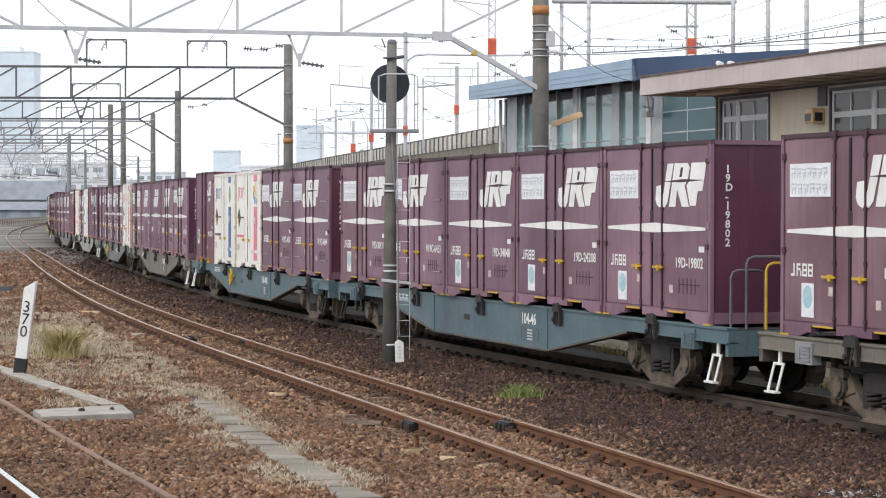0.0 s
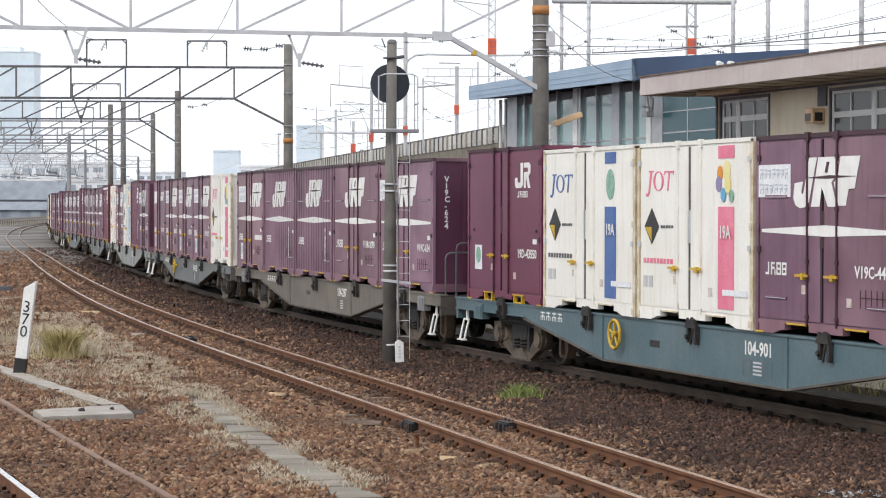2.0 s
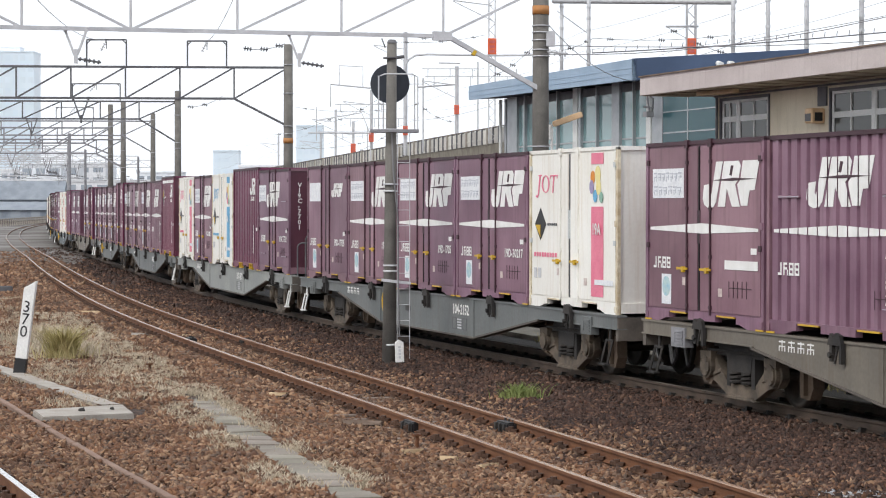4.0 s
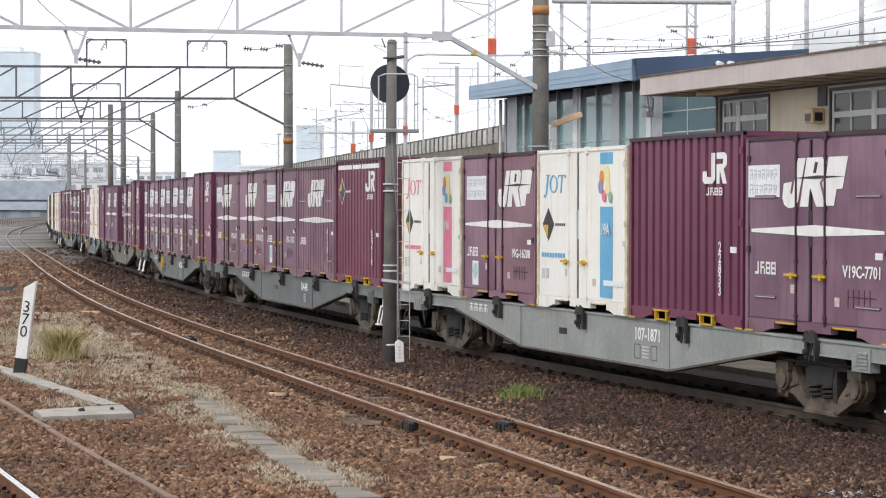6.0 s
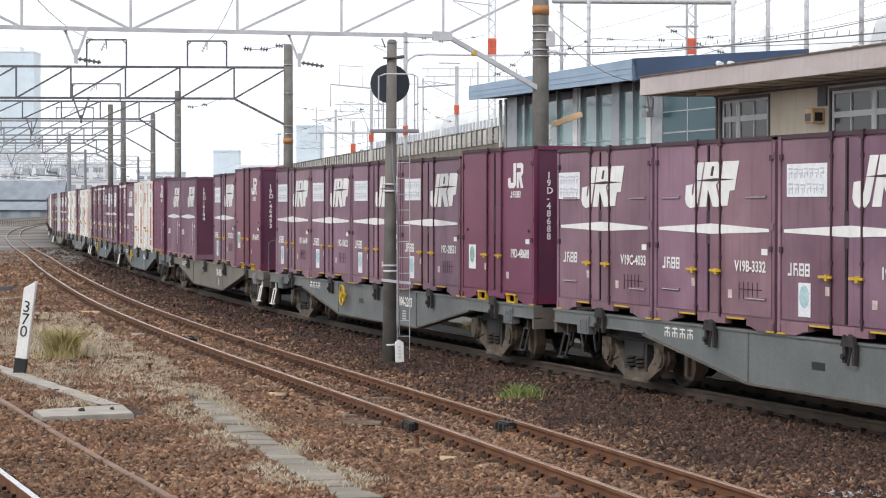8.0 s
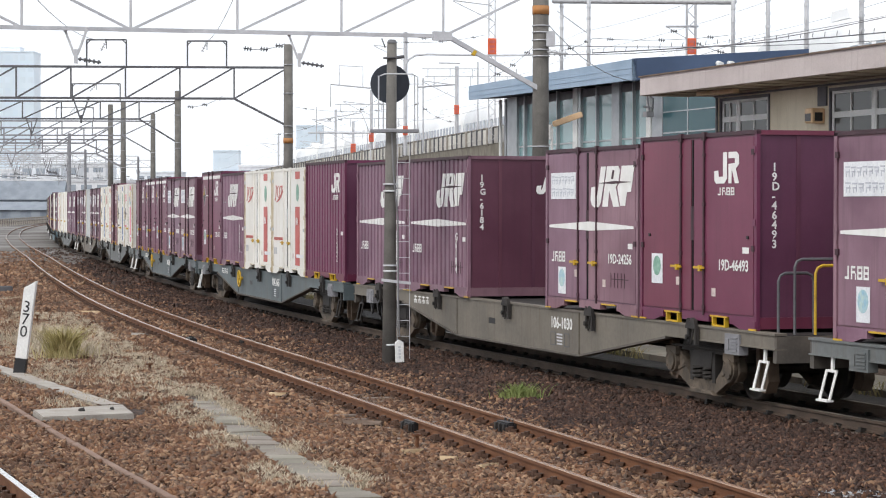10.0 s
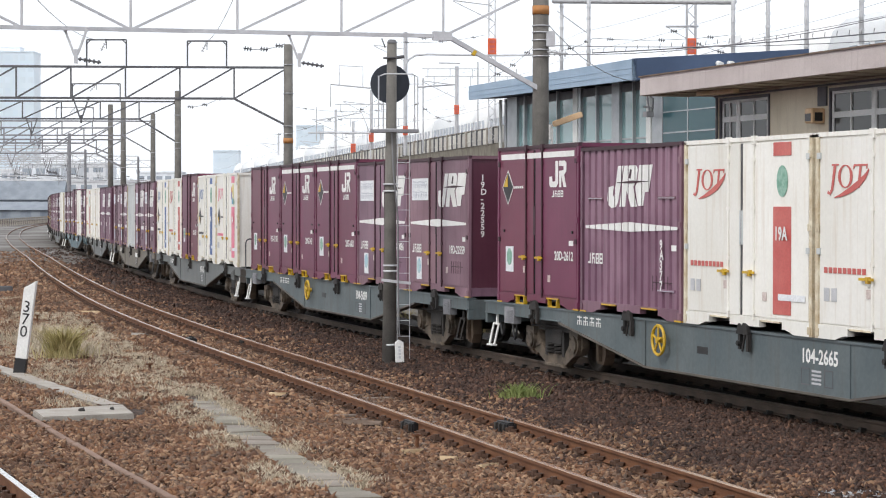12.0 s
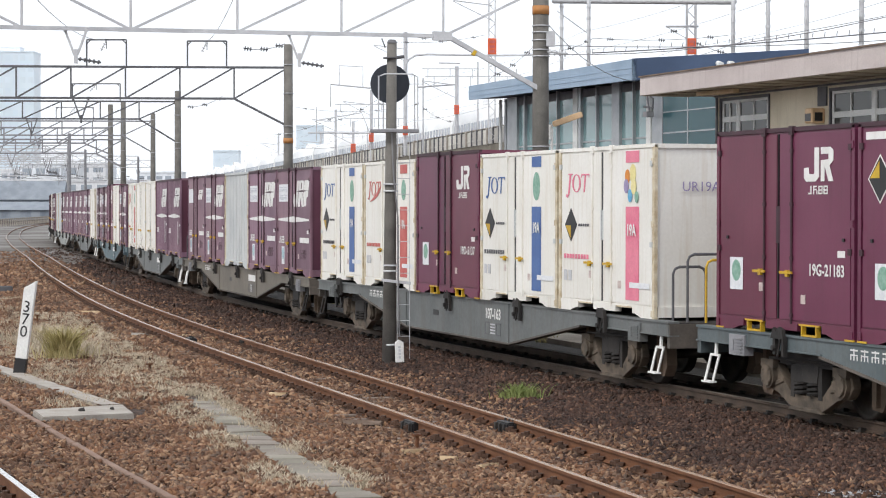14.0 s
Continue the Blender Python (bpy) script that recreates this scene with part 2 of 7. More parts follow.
def beam(bm, p, q, w, h):
    """A bar of rectangular section w across and h high between two points."""
    p, q = Vector(p), Vector(q)
    d = (q - p).normalized()
    side = d.cross(Vector((0, 0, 1)))
    side = (Vector((1, 0, 0)) if side.length < 1e-4 else side.normalized()) * w / 2
    up = side.cross(d).normalized() * h / 2
    a = [bm.verts.new(p + s) for s in (-side - up, side - up, side + up, -side + up)]
    b = [bm.verts.new(q + s) for s in (-side - up, side - up, side + up, -side + up)]
    bm.faces.new(a[::-1])
    bm.faces.new(b)
    for i in range(4):
        bm.faces.new((a[i], a[(i + 1) % 4], b[(i + 1) % 4], b[i]))
    return bm


def flat(bm, poly, y, back=0.004):
    """A thin sheet with the outline poly (x, z), its face at y towards -y."""
    prism(bm, poly, y, y + back)
    return bm


def rect(x0, x1, z0, z1):
    return [(x0, z0), (x1, z0), (x1, z1), (x0, z1)]


def mesh_of(name, bm, material, smooth=False):
    me = bpy.data.meshes.new(name)
    bmesh.ops.recalc_face_normals(bm, faces=bm.faces)
    bm.to_mesh(me)
    bm.free()
    me.materials.append(material)
    if smooth:
        for p in me.polygons:
            p.use_smooth = True
    return me


def part(name, bm, material, parent, label="", smooth=False, at=None):
    """Link a bmesh (or a ready mesh) as one mesh object under a thing or a part."""
    me = bm if isinstance(bm, bpy.types.Mesh) else mesh_of(name, bm, material, smooth)
    ob = new(name, me)
    ob.parent = parent
    if at is not None:
        ob.matrix_basis = at
    if label:
        ob["label"] = label
    return ob


def thing(name, label, category, m=None, group="", kind=""):
    ob = new(name)
    ob.empty_display_size = 0.2
    if m is not None:
        ob.matrix_basis = m
    return tagged(ob, label, category, group, kind)


def solid(name, bm, material, label, category, m=None, group="", kind="", smooth=False):
    ob = new(name, mesh_of(name, bm, material, smooth))
    if m is not None:
        ob.matrix_basis = m
    return tagged(ob, label, category, group, kind)


_texts = {}


def prepare_texts(items):
    """Make the lettering meshes in one go: upright in the x, z plane, facing -y, lower left corner at the origin."""
    obs = []
    for words, size, material in dict.fromkeys(items):
        cu = bpy.data.curves.new("lettering", "FONT")
        cu.body, cu.size, cu.extrude, cu.resolution_u = words, size, 0.001, 2
        cu.offset = size * (0.022 if material is M_MARK else 0.0)
        obs.append((new("lettering", cu), (words, size, material.name), material))
    dg = bpy.context.evaluated_depsgraph_get()
    for ob, key, material in obs:
        me = bpy.data.meshes.new_from_object(ob.evaluated_get(dg))
        me.transform(Matrix.Rotation(radians(90), 4, "X"))
        me.materials.clear()
        me.materials.append(material)
        _texts[key] = me
    for ob, _, _ in obs:
        bpy.data.objects.remove(ob)


def text_mesh(words, size, material):
    return _texts[(words, size, material.name)]

# ---- ground, tracks ----
def ground_mat():
    m = bpy.data.materials.new("rusty_ballast_ground")
    m.use_nodes = True
    n, l = m.node_tree.nodes, m.node_tree.links
    bsdf = n["Principled BSDF"]
    tc = n.new("ShaderNodeTexCoord")
    vo = n.new("ShaderNodeTexVoronoi")
    vo.inputs["Scale"].default_value = 19
    l.new(tc.outputs["Object"], vo.inputs["Vector"])
    ramp = n.new("ShaderNodeValToRGB")
    # Ramp darkened throughout: shade between stones is put into the rusty ground colour.
    e = ramp.color_ramp.elements
    e[0].position, e[0].color = 0.0, (0.014, 0.008, 0.006, 1)
    e[1].position, e[1].color = 1.0, (0.090, 0.048, 0.030, 1)
    mid = e.new(0.5)
    mid.color = (0.038, 0.020, 0.0135, 1)
    sep = n.new("ShaderNodeSeparateColor")
    l.new(vo.outputs["Color"], sep.inputs[0])
    l.new(sep.outputs[0], ramp.inputs[0])
    big = n.new("ShaderNodeTexNoise")
    big.inputs["Scale"].default_value, big.inputs["Detail"].default_value = 0.45, 6
    l.new(tc.outputs["Object"], big.inputs["Vector"])
    mx = n.new("ShaderNodeMixRGB")
    mr = n.new("ShaderNodeMapRange")
    mr.inputs["From Min"].default_value, mr.inputs["From Max"].default_value, mr.inputs["To Max"].default_value = 0.45, 0.7, 0.6
    l.new(big.outputs["Fac"], mr.inputs["Value"])
    l.new(mr.outputs[0], mx.inputs[0])
    l.new(ramp.outputs[0], mx.inputs[1])
    mx.inputs[2].default_value = (0.058, 0.040, 0.030, 1)
    l.new(mx.outputs[0], bsdf.inputs["Base Color"])
    bsdf.inputs["Roughness"].default_value = 0.95
    bp = n.new("ShaderNodeBump")
    bp.inputs["Strength"].default_value, bp.inputs["Distance"].default_value = 0.9, 0.04
    l.new(vo.outputs["Distance"], bp.inputs["Height"])
    bp.invert = True
    l.new(bp.outputs[0], bsdf.inputs["Normal"])
    return m


M_GROUND = ground_mat()
GROUND_Z = -0.175
M_CLIP = mat("dark_rusty_clip", (0.050, 0.026, 0.016), (0.090, 0.046, 0.028), 0.85, scale=6, bump=0.2)


def stone_mat(name, cols):
    m = bpy.data.materials.new(name)
    m.use_nodes = True
    n, l = m.node_tree.nodes, m.node_tree.links
    g = n.new("ShaderNodeNewGeometry")
    r = n.new("ShaderNodeValToRGB")
    e = r.color_ramp.elements
    e[0].position, e[0].color = 0.0, (*cols[0], 1)
    e[1].position, e[1].color = 1.0, (*cols[-1], 1)
    for i, c in enumerate(cols[1:-1]):
        x = e.new((i + 1) / (len(cols) - 1))
        x.color = (*c, 1)
    l.new(g.outputs["Random Per Island"], r.inputs[0])
    tc = n.new("ShaderNodeTexCoord")
    nz = n.new("ShaderNodeTexNoise")
    nz.inputs["Scale"].default_value, nz.inputs["Detail"].default_value = 0.6, 6
    l.new(tc.outputs["Object"], nz.inputs["Vector"])
    nf = n.new("ShaderNodeTexNoise")
    nf.inputs["Scale"].default_value = 70
    l.new(tc.outputs["Object"], nf.inputs["Vector"])
    hs = n.new("ShaderNodeHueSaturation")
    mr = n.new("ShaderNodeMapRange")
    mr.inputs["From Min"].default_value, mr.inputs["From Max"].default_value = 0.3, 0.7
    mr.inputs["To Min"].default_value, mr.inputs["To Max"].default_value = 0.72, 1.3
    l.new(nz.outputs["Fac"], mr.inputs["Value"])
    l.new(mr.outputs[0], hs.inputs["Value"])
    l.new(r.outputs[0], hs.inputs["Color"])
    l.new(hs.outputs[0], n["Principled BSDF"].inputs["Base Color"])
    n["Principled BSDF"].inputs["Roughness"].default_value = 0.9
    bp = n.new("ShaderNodeBump")
    bp.inputs["Strength"].default_value, bp.inputs["Distance"].default_value = 0.4, 0.01
    l.new(nf.outputs["Fac"], bp.inputs["Height"])
    l.new(bp.outputs[0], n["Principled BSDF"].inputs["Normal"])
    return m


def ground_height(x, y):
    """Gently uneven bed; lower on the grassy strip left of the middle track."""
    return GROUND_Z + 0.03 * noise.noise(Vector((x * 0.5, y * 0.5, 0))) + 0.02 * noise.noise(Vector((x * 1.7, y * 1.7, 5)))


def build_ground():
    xs = np.unique(np.concatenate([np.linspace(-3000, -60, 12), np.linspace(-60, -16, 23), np.arange(-16, 12.01, 0.4), np.linspace(12, 60, 20), np.linspace(60, 3000, 12)]))
    ys = np.unique(np.concatenate([np.linspace(-600, 8, 10), np.arange(8, 70.01, 0.4), np.linspace(70, 260, 60), np.linspace(260, 4500, 14)]))
    verts = [(x, y, ground_height(x, y)) for y in ys for x in xs]
    k = len(xs)
    faces = [(j * k + i, j * k + i + 1, (j + 1) * k + i + 1, (j + 1) * k + i) for j in range(len(ys) - 1) for i in range(k - 1)]
    me = bpy.data.meshes.new("ground")
    me.from_pydata(verts, [], faces)
    me.materials.append(M_GROUND)
    tagged(new("ground", me), "rust-stained ballast yard ground", "ground", kind="structure")


def build_apron():
    """Pale dusty gravel round the far curve, with a ragged near edge."""
    m = mat("pale_dusty_gravel", (0.075, 0.062, 0.052), (0.245, 0.235, 0.225), 0.9, scale=0.16, grain=5, bump=0.3, amp=0.3)
    offs = [0.75, 1.2, 1.7, 2.3, 2.9, 3.5, 4.2, 5, 6, 7, 8, 9.5, 11, 13, 16, 20, 26, 34, 44]
    bm = bmesh.new()
    rows = []
    for k in range(50):
        row = []
        for o in offs:
            start = 84 + 14 * noise.noise(Vector((o * 0.6, 3.0, 9.0)))
            x, y, _ = on_line(start + (340 - start) * (k / 49) ** 1.3, o)
            row.append(bm.verts.new((x, y, -0.118 - (0.09 if k == 0 else 0.0))))
        rows.append(row)
    for a, b in zip(rows, rows[1:]):
        for p in range(len(offs) - 1):
            bm.faces.new((a[p], a[p + 1], b[p + 1], b[p]))
    solid("gravel_apron", bm, m, "pale dusty gravel round the far curve", "gravel", kind="structure")


RAIL_PROFILE = [(-0.0635, -0.153), (0.0635, -0.153), (0.0635, -0.142), (0.012, -0.128), (0.009, -0.045), (0.0325, -0.036), (0.0325, -0.004), (0.028, 0.0), (-0.028, 0.0), (-0.0325, -0.004), (-0.0325, -0.036), (-0.009, -0.045), (-0.012, -0.128), (-0.0635, -0.142)]


def rail_mesh(points, side_mat, top_mat):
    """Sweep the rail section along plan points (x, y)."""
    bm = bmesh.new()
    rows = []
    for i, (x, y) in enumerate(points):
        a, b = points[max(i - 1, 0)], points[min(i + 1, len(points) - 1)]
        d = Vector((b[0] - a[0], b[1] - a[1])).normalized()
        rows.append([bm.verts.new((x + d.y * u, y - d.x * u, z)) for u, z in RAIL_PROFILE])
    n = len(RAIL_PROFILE)
    for r, q in zip(rows, rows[1:]):
        for i in range(n):
            f = bm.faces.new((r[i], r[(i + 1) % n], q[(i + 1) % n], q[i]))
            if i in (6, 7, 8):
                f.material_index = 1
    bm.faces.new(rows[0])
    bm.faces.new(rows[-1])
    me = mesh_of("rail", bm, side_mat)
    me.materials.append(top_mat)
    return me


def sleeper_bm():
    bm = bmesh.new()
    prism_x(bm, [(-0.12, -0.33), (0.12, -0.33), (0.11, -0.162), (-0.11, -0.162)], -1.0, 1.0)
    return bm


def low_clip_bm():
    """Worn low clip, almost flush with the bed."""
    bm = bmesh.new()
    for sx in (-1, 1):
        box(bm, min(sx * 0.05, sx * 0.13), max(sx * 0.05, sx * 0.13), -0.06, 0.06, -0.165, -0.130)
        beam(bm, (sx * 0.03, 0, -0.125), (sx * 0.11, 0, -0.112), 0.06, 0.03)
    return bm


def fastener_bm():
    bm = bmesh.new()
    for sx in (-1, 1):
        box(bm, min(sx * 0.05, sx * 0.16), max(sx * 0.05, sx * 0.16), -0.075, 0.075, -0.165, -0.145)
        tube(bm, (sx * 0.105, 0, -0.15), (sx * 0.105, 0, -0.065), 0.036, 6)
        beam(bm, (sx * 0.04, -0.05, -0.118), (sx * 0.15, 0.05, -0.10), 0.07, 0.035)
    return bm


def build_track(name, label, plan, s0, s1, near, top_mat, side_mat=None, clip_mat=None):
    """plan(s) gives x, y and the heading up the line; near is the stretch (s0, s1) with single sleepers and clips."""
    side_mat = side_mat or M_RAILRUST
    t = thing(name, label, "railway track", kind="structure")
    for g in (-1, 1):
        pts = []
        for s in np.arange(s0, s1 + 0.1, 1.0):
            x, y, h = plan(s)
            pts.append((x - math.cos(h) * g * (GAUGE + 0.065) / 2, y + math.sin(h) * g * (GAUGE + 0.065) / 2))
        part("rail", rail_mesh(pts, side_mat, top_mat), None, t, "long steel running rail")
    sl = mesh_of("sleeper", sleeper_bm(), M_SLEEPER)
    cl = mesh_of("rail_clip", low_clip_bm() if clip_mat else fastener_bm(), clip_mat or M_CLIP)
    for s in np.arange(near[0], near[1], 0.62):
        x, y, h = plan(s)
        part("sleeper", sl, None, t, at=pose(x, y, 0.0, 0, 0, -math.degrees(h)))
        for g in (-1, 1):
            k = g * (GAUGE + 0.065) / 2
            part("rail_clip", cl, None, t, at=pose(x - math.cos(h) * k, y + math.sin(h) * k, 0, 0, 0, -math.degrees(h)))
    return t


def near_track(s):
    """The track at the camera's feet."""
    x, y, h = on_line(s, 11.97)
    return x, y, h


def build_tracks():
    build_track("goods_track", "rusty-sided railway track under the goods train", lambda s: on_line(s, 0), -120, 455, (-14, 30), M_RAILGOODS, M_RAILDARK, M_GRIME)
    build_track("middle_track", "rust-brown unused railway track on clipped sleepers", lambda s: on_line(s, mid_track(s)), -60, 455, (-16, 78), M_RAILTOP)
    build_track("near_track", "railway track with a polished rail head", near_track, -40, 60, (-16, 2), M_RAILSHINE)


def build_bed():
    """Shade-black ballast bed under the goods track and the slab path behind it."""
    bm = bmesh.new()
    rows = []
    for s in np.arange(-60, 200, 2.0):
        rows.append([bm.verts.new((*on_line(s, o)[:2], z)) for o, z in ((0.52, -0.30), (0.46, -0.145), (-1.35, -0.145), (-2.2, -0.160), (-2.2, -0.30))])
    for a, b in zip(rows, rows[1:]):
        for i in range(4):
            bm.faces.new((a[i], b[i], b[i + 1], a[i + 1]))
    solid("ballast_bed", bm, M_BED, "ballast bed of the goods track, blackened for the train's shade", "ballast", kind="structure")
    t = thing("lineside_path", "pale grey concrete slab path behind the goods track", "path", kind="structure")
    pan = bmesh.new()
    box(pan, -0.72, 0.72, -0.985, 0.985, -0.35, -0.06)
    me = mesh_of("path_slab", pan, M_CONCRETE)
    for s in np.arange(-20, 110, 2.0):
        part("path_slab", me, None, t, at=line_pose_at(s, -2.95))


def scatter(name, label, material, boxes, seed, lo, hi, density, avoid=None):
    """Loose angular stones strewn over stretches of the plan."""
    rng = np.random.default_rng(seed)
    base = np.array([(1.35, 0.1, -0.25), (0.1, 0.95, -0.3), (-1.2, 0.15, -0.15), (-0.1, -0.9, -0.25), (0.55, 0.25, 0.55), (-0.5, -0.2, 0.42)])
    tri = np.array([(0, 1, 4), (1, 5, 4), (1, 2, 5), (2, 3, 5), (3, 4, 5), (3, 0, 4), (1, 0, 3), (1, 3, 2)])
    P = []
    for x0, x1, y0, y1 in boxes:
        n = int((x1 - x0) * (y1 - y0) * density)
        P.append(np.stack([rng.uniform(x0, x1, n), rng.uniform(y0, y1, n)], 1))
    P = np.concatenate(P)
    if avoid is not None:
        P = P[avoid(P)]
    n = len(P)
    z = np.array([ground_height(x, y) for x, y in P])
    size = rng.uniform(lo, hi, n)
    v = base[None] * size[:, None, None] * rng.uniform(0.45, 1.5, (n, 6, 3))
    ang, tilt = rng.uniform(0, 2 * np.pi, n), rng.normal(0, 0.55, n)
    ct, st = np.cos(tilt)[:, None], np.sin(tilt)[:, None]
    x, zz = v[:, :, 0] * ct - v[:, :, 2] * st, v[:, :, 0] * st + v[:, :, 2] * ct
    c, s = np.cos(ang)[:, None], np.sin(ang)[:, None]
    out = np.stack([x * c - v[:, :, 1] * s + P[:, 0:1], x * s + v[:, :, 1] * c + P[:, 1:2], zz + z[:, None] + size[:, None] * 0.15], 2).reshape(-1, 3)
    f = (tri[None] + (np.arange(n) * 6)[:, None, None]).reshape(-1, 3)
    me = bpy.data.meshes.new(name)
    me.vertices.add(len(out))
    me.vertices.foreach_set("co", out.ravel())
    me.loops.add(len(f) * 3)
    me.loops.foreach_set("vertex_index", f.ravel().astype(np.int32))
    me.polygons.add(len(f))
    me.polygons.foreach_set("loop_start", np.arange(0, len(f) * 3, 3, dtype=np.int32))
    me.polygons.foreach_set("loop_total", np.full(len(f), 3, dtype=np.int32))
    me.update(calc_edges=True)
    me.materials.append(material)
    return tagged(new(name, me), label, "ballast", kind="stuff")


def line_offsets(P):
    """s and offset of plan points, by the nearest point of the line."""
    keep = (SS > -25) & (SS < 150)
    lx, ly, lh, ls = _x[keep], _y[keep], _h[keep], SS[keep]
    i = np.clip(np.searchsorted(ly, P[:, 1]), 0, len(ly) - 1)
    for _ in range(3):
        h = lh[i]
        ds = (P[:, 0] - lx[i]) * np.sin(h) + (P[:, 1] - ly[i]) * np.cos(h)
        i = np.clip(i + np.round(ds / 0.5).astype(int), 0, len(ly) - 1)
    h = lh[i]
    return ls[i], -(P[:, 0] - lx[i]) * np.cos(h) + (P[:, 1] - ly[i]) * np.sin(h)


# ---- yard furniture ----
M_STRAW = mat("dry_straw_grass", (0.40, 0.33, 0.24), (0.54, 0.47, 0.36), 0.9, scale=1.5, grain=30, bump=0.0)
M_GREENGRASS = mat("green_grass", (0.13, 0.18, 0.045), (0.26, 0.29, 0.10), 0.8, scale=2.5, grain=30, bump=0.0)
M_BLADE = mat("yellow_green_blades", (0.26, 0.225, 0.075), (0.46, 0.38, 0.19), 0.8, scale=3, grain=30, bump=0.0)
M_TIMBER = mat("pale_split_timber", (0.42, 0.30, 0.18), (0.55, 0.42, 0.27), 0.85, scale=4, grain=30, bump=0.2)
M_PLANK = mat("rust_brown_board", (0.17, 0.105, 0.075), (0.25, 0.165, 0.125), 0.9, scale=2, grain=30, bump=0.3)
M_STONE = stone_mat("rusty_ballast_stone", [(0.050, 0.024, 0.014), (0.090, 0.042, 0.022), (0.150, 0.068, 0.034), (0.115, 0.060, 0.036), (0.205, 0.100, 0.050), (0.12, 0.080, 0.058), (0.25, 0.143, 0.080), (0.31, 0.20, 0.125)])
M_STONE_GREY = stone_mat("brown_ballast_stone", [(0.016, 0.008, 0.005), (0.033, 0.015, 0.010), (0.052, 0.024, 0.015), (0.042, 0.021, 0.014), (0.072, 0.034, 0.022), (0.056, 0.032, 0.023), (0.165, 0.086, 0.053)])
# The train's shade on the ballast is put into this near-black colour.
M_BED = mat("shade_dark_ballast_bed", (0.010, 0.008, 0.007), (0.022, 0.017, 0.015), 0.9, scale=1.2, grain=22, bump=0.9)
M_STONE_PALE = stone_mat("pale_fresh_stone", [(0.25, 0.25, 0.25), (0.36, 0.36, 0.37), (0.45, 0.46, 0.48)])


def line_pose_at(s, off, z=0.0, turn=0.0):
    x, y, h = on_line(s, off)
    return pose(x, y, z, 0, 0, -math.degrees(h) + turn)


def trough_offset(s):
    return float(np.interp(s, (-12, -7.5, -2, 3.5, 11, 18, 25, 40), (8.5, 8.28, 7.84, 7.21, 6.65, 6.3, 6.06, 5.8)))


def build_cable_trough():
    """Row of concrete cover slabs over the cable duct."""
    t = thing("cable_trough", "weathered concrete cable duct covers half buried in ballast", "cable duct", kind="structure")
    rng = random.Random(4)
    bm = bmesh.new()
    box(bm, -0.21, 0.21, -0.247, 0.247, -0.27, -0.150)
    bmesh.ops.bevel(bm, geom=bm.edges[:], offset=0.006, segments=1, affect="EDGES")
    me = mesh_of("cover_slab", bm, M_CONCRETE)
    for s in np.arange(-14, 34, 0.5):
        x, y, h = on_line(s, trough_offset(s))
        x2, y2, _ = on_line(s + 0.5, trough_offset(s + 0.5))
        turn = math.degrees(math.atan2(y2 - y, x2 - x)) - 90
        part("cover_slab", me, None, t, at=pose(x + rng.uniform(-0.01, 0.01), y, rng.uniform(-0.012, 0.006) - 0.003 * max(s, 0) - 0.03 * min(max(s - 3, 0), 1.2), rng.uniform(-1.5, 1.5), rng.uniform(-2, 2), turn + rng.uniform(-1, 1)))


def build_edgings():
    rng = random.Random(8)
    t = thing("edging_boards", "rust-brown edging boards laid end to end", "edging", kind="structure")
    for i, s in enumerate(np.arange(-16, 6, 1.8)):
        bm = bmesh.new()
        box(bm, -0.04, 0.04, -0.89, 0.89, -0.26, -0.125)
        bmesh.ops.bevel(bm, geom=bm.edges[:], offset=0.01, segments=1, affect="EDGES")
        part("board", bm, M_PLANK, t, at=line_pose_at(s, 10.03, rng.uniform(-0.015, 0.01), rng.uniform(-0.6, 0.6)))
    bm = bmesh.new()
    n = 26
    rows = []
    for i in range(n + 1):
        s = 13 + (2.3 - 13) * i / n
        off = 9.5 + (8.72 - 9.5) * i / n
        w = 0.15 + 0.012 * math.sin(i * 1.7)
        rows.append([bm.verts.new((*on_line(s, off + k * w)[:2], z)) for k, z in ((1, -0.25), (1, -0.13), (-1, -0.13 - 0.006 * (i % 2)), (-1, -0.25))])
    for a, b in zip(rows, rows[1:]):
        for i in range(4):
            bm.faces.new((a[i], a[(i + 1) % 4], b[(i + 1) % 4], b[i]))
    bm.faces.new(rows[0])
    bm.faces.new(rows[-1])
    solid("concrete_kerb", bm, M_PALECONC, "long pale concrete kerb flush with the ballast", "kerb")
    bm = bmesh.new()
    pts = [(-5.43, 30.22), (-5.12, 29.18), (-4.02, 29.72), (-4.35, 31.05)]
    a = [bm.verts.new((x, y, -0.24)) for x, y in pts]
    b = [bm.verts.new((x, y, -0.10)) for x, y in pts]
    bm.faces.new(a)
    bm.faces.new(b)
    for i in range(4):
        bm.faces.new((a[i], a[(i + 1) % 4], b[(i + 1) % 4], b[i]))
    bmesh.ops.bevel(bm, geom=bm.edges[:], offset=0.012, segments=2, affect="EDGES")
    sl = solid("manhole_slab", bm, M_PALECONC, "pale concrete cover slab lying on ballast", "slab")
    bm = bmesh.new()
    tube(bm, (-4.78, 30.0, -0.10), (-4.72, 30.03, -0.085), 0.035, 8)
    tube(bm, (-4.40, 30.25, -0.10), (-4.37, 30.27, -0.09), 0.03, 8)
    part("lifting_eye", bm, M_GRIME, sl, "dark iron lifting eye")


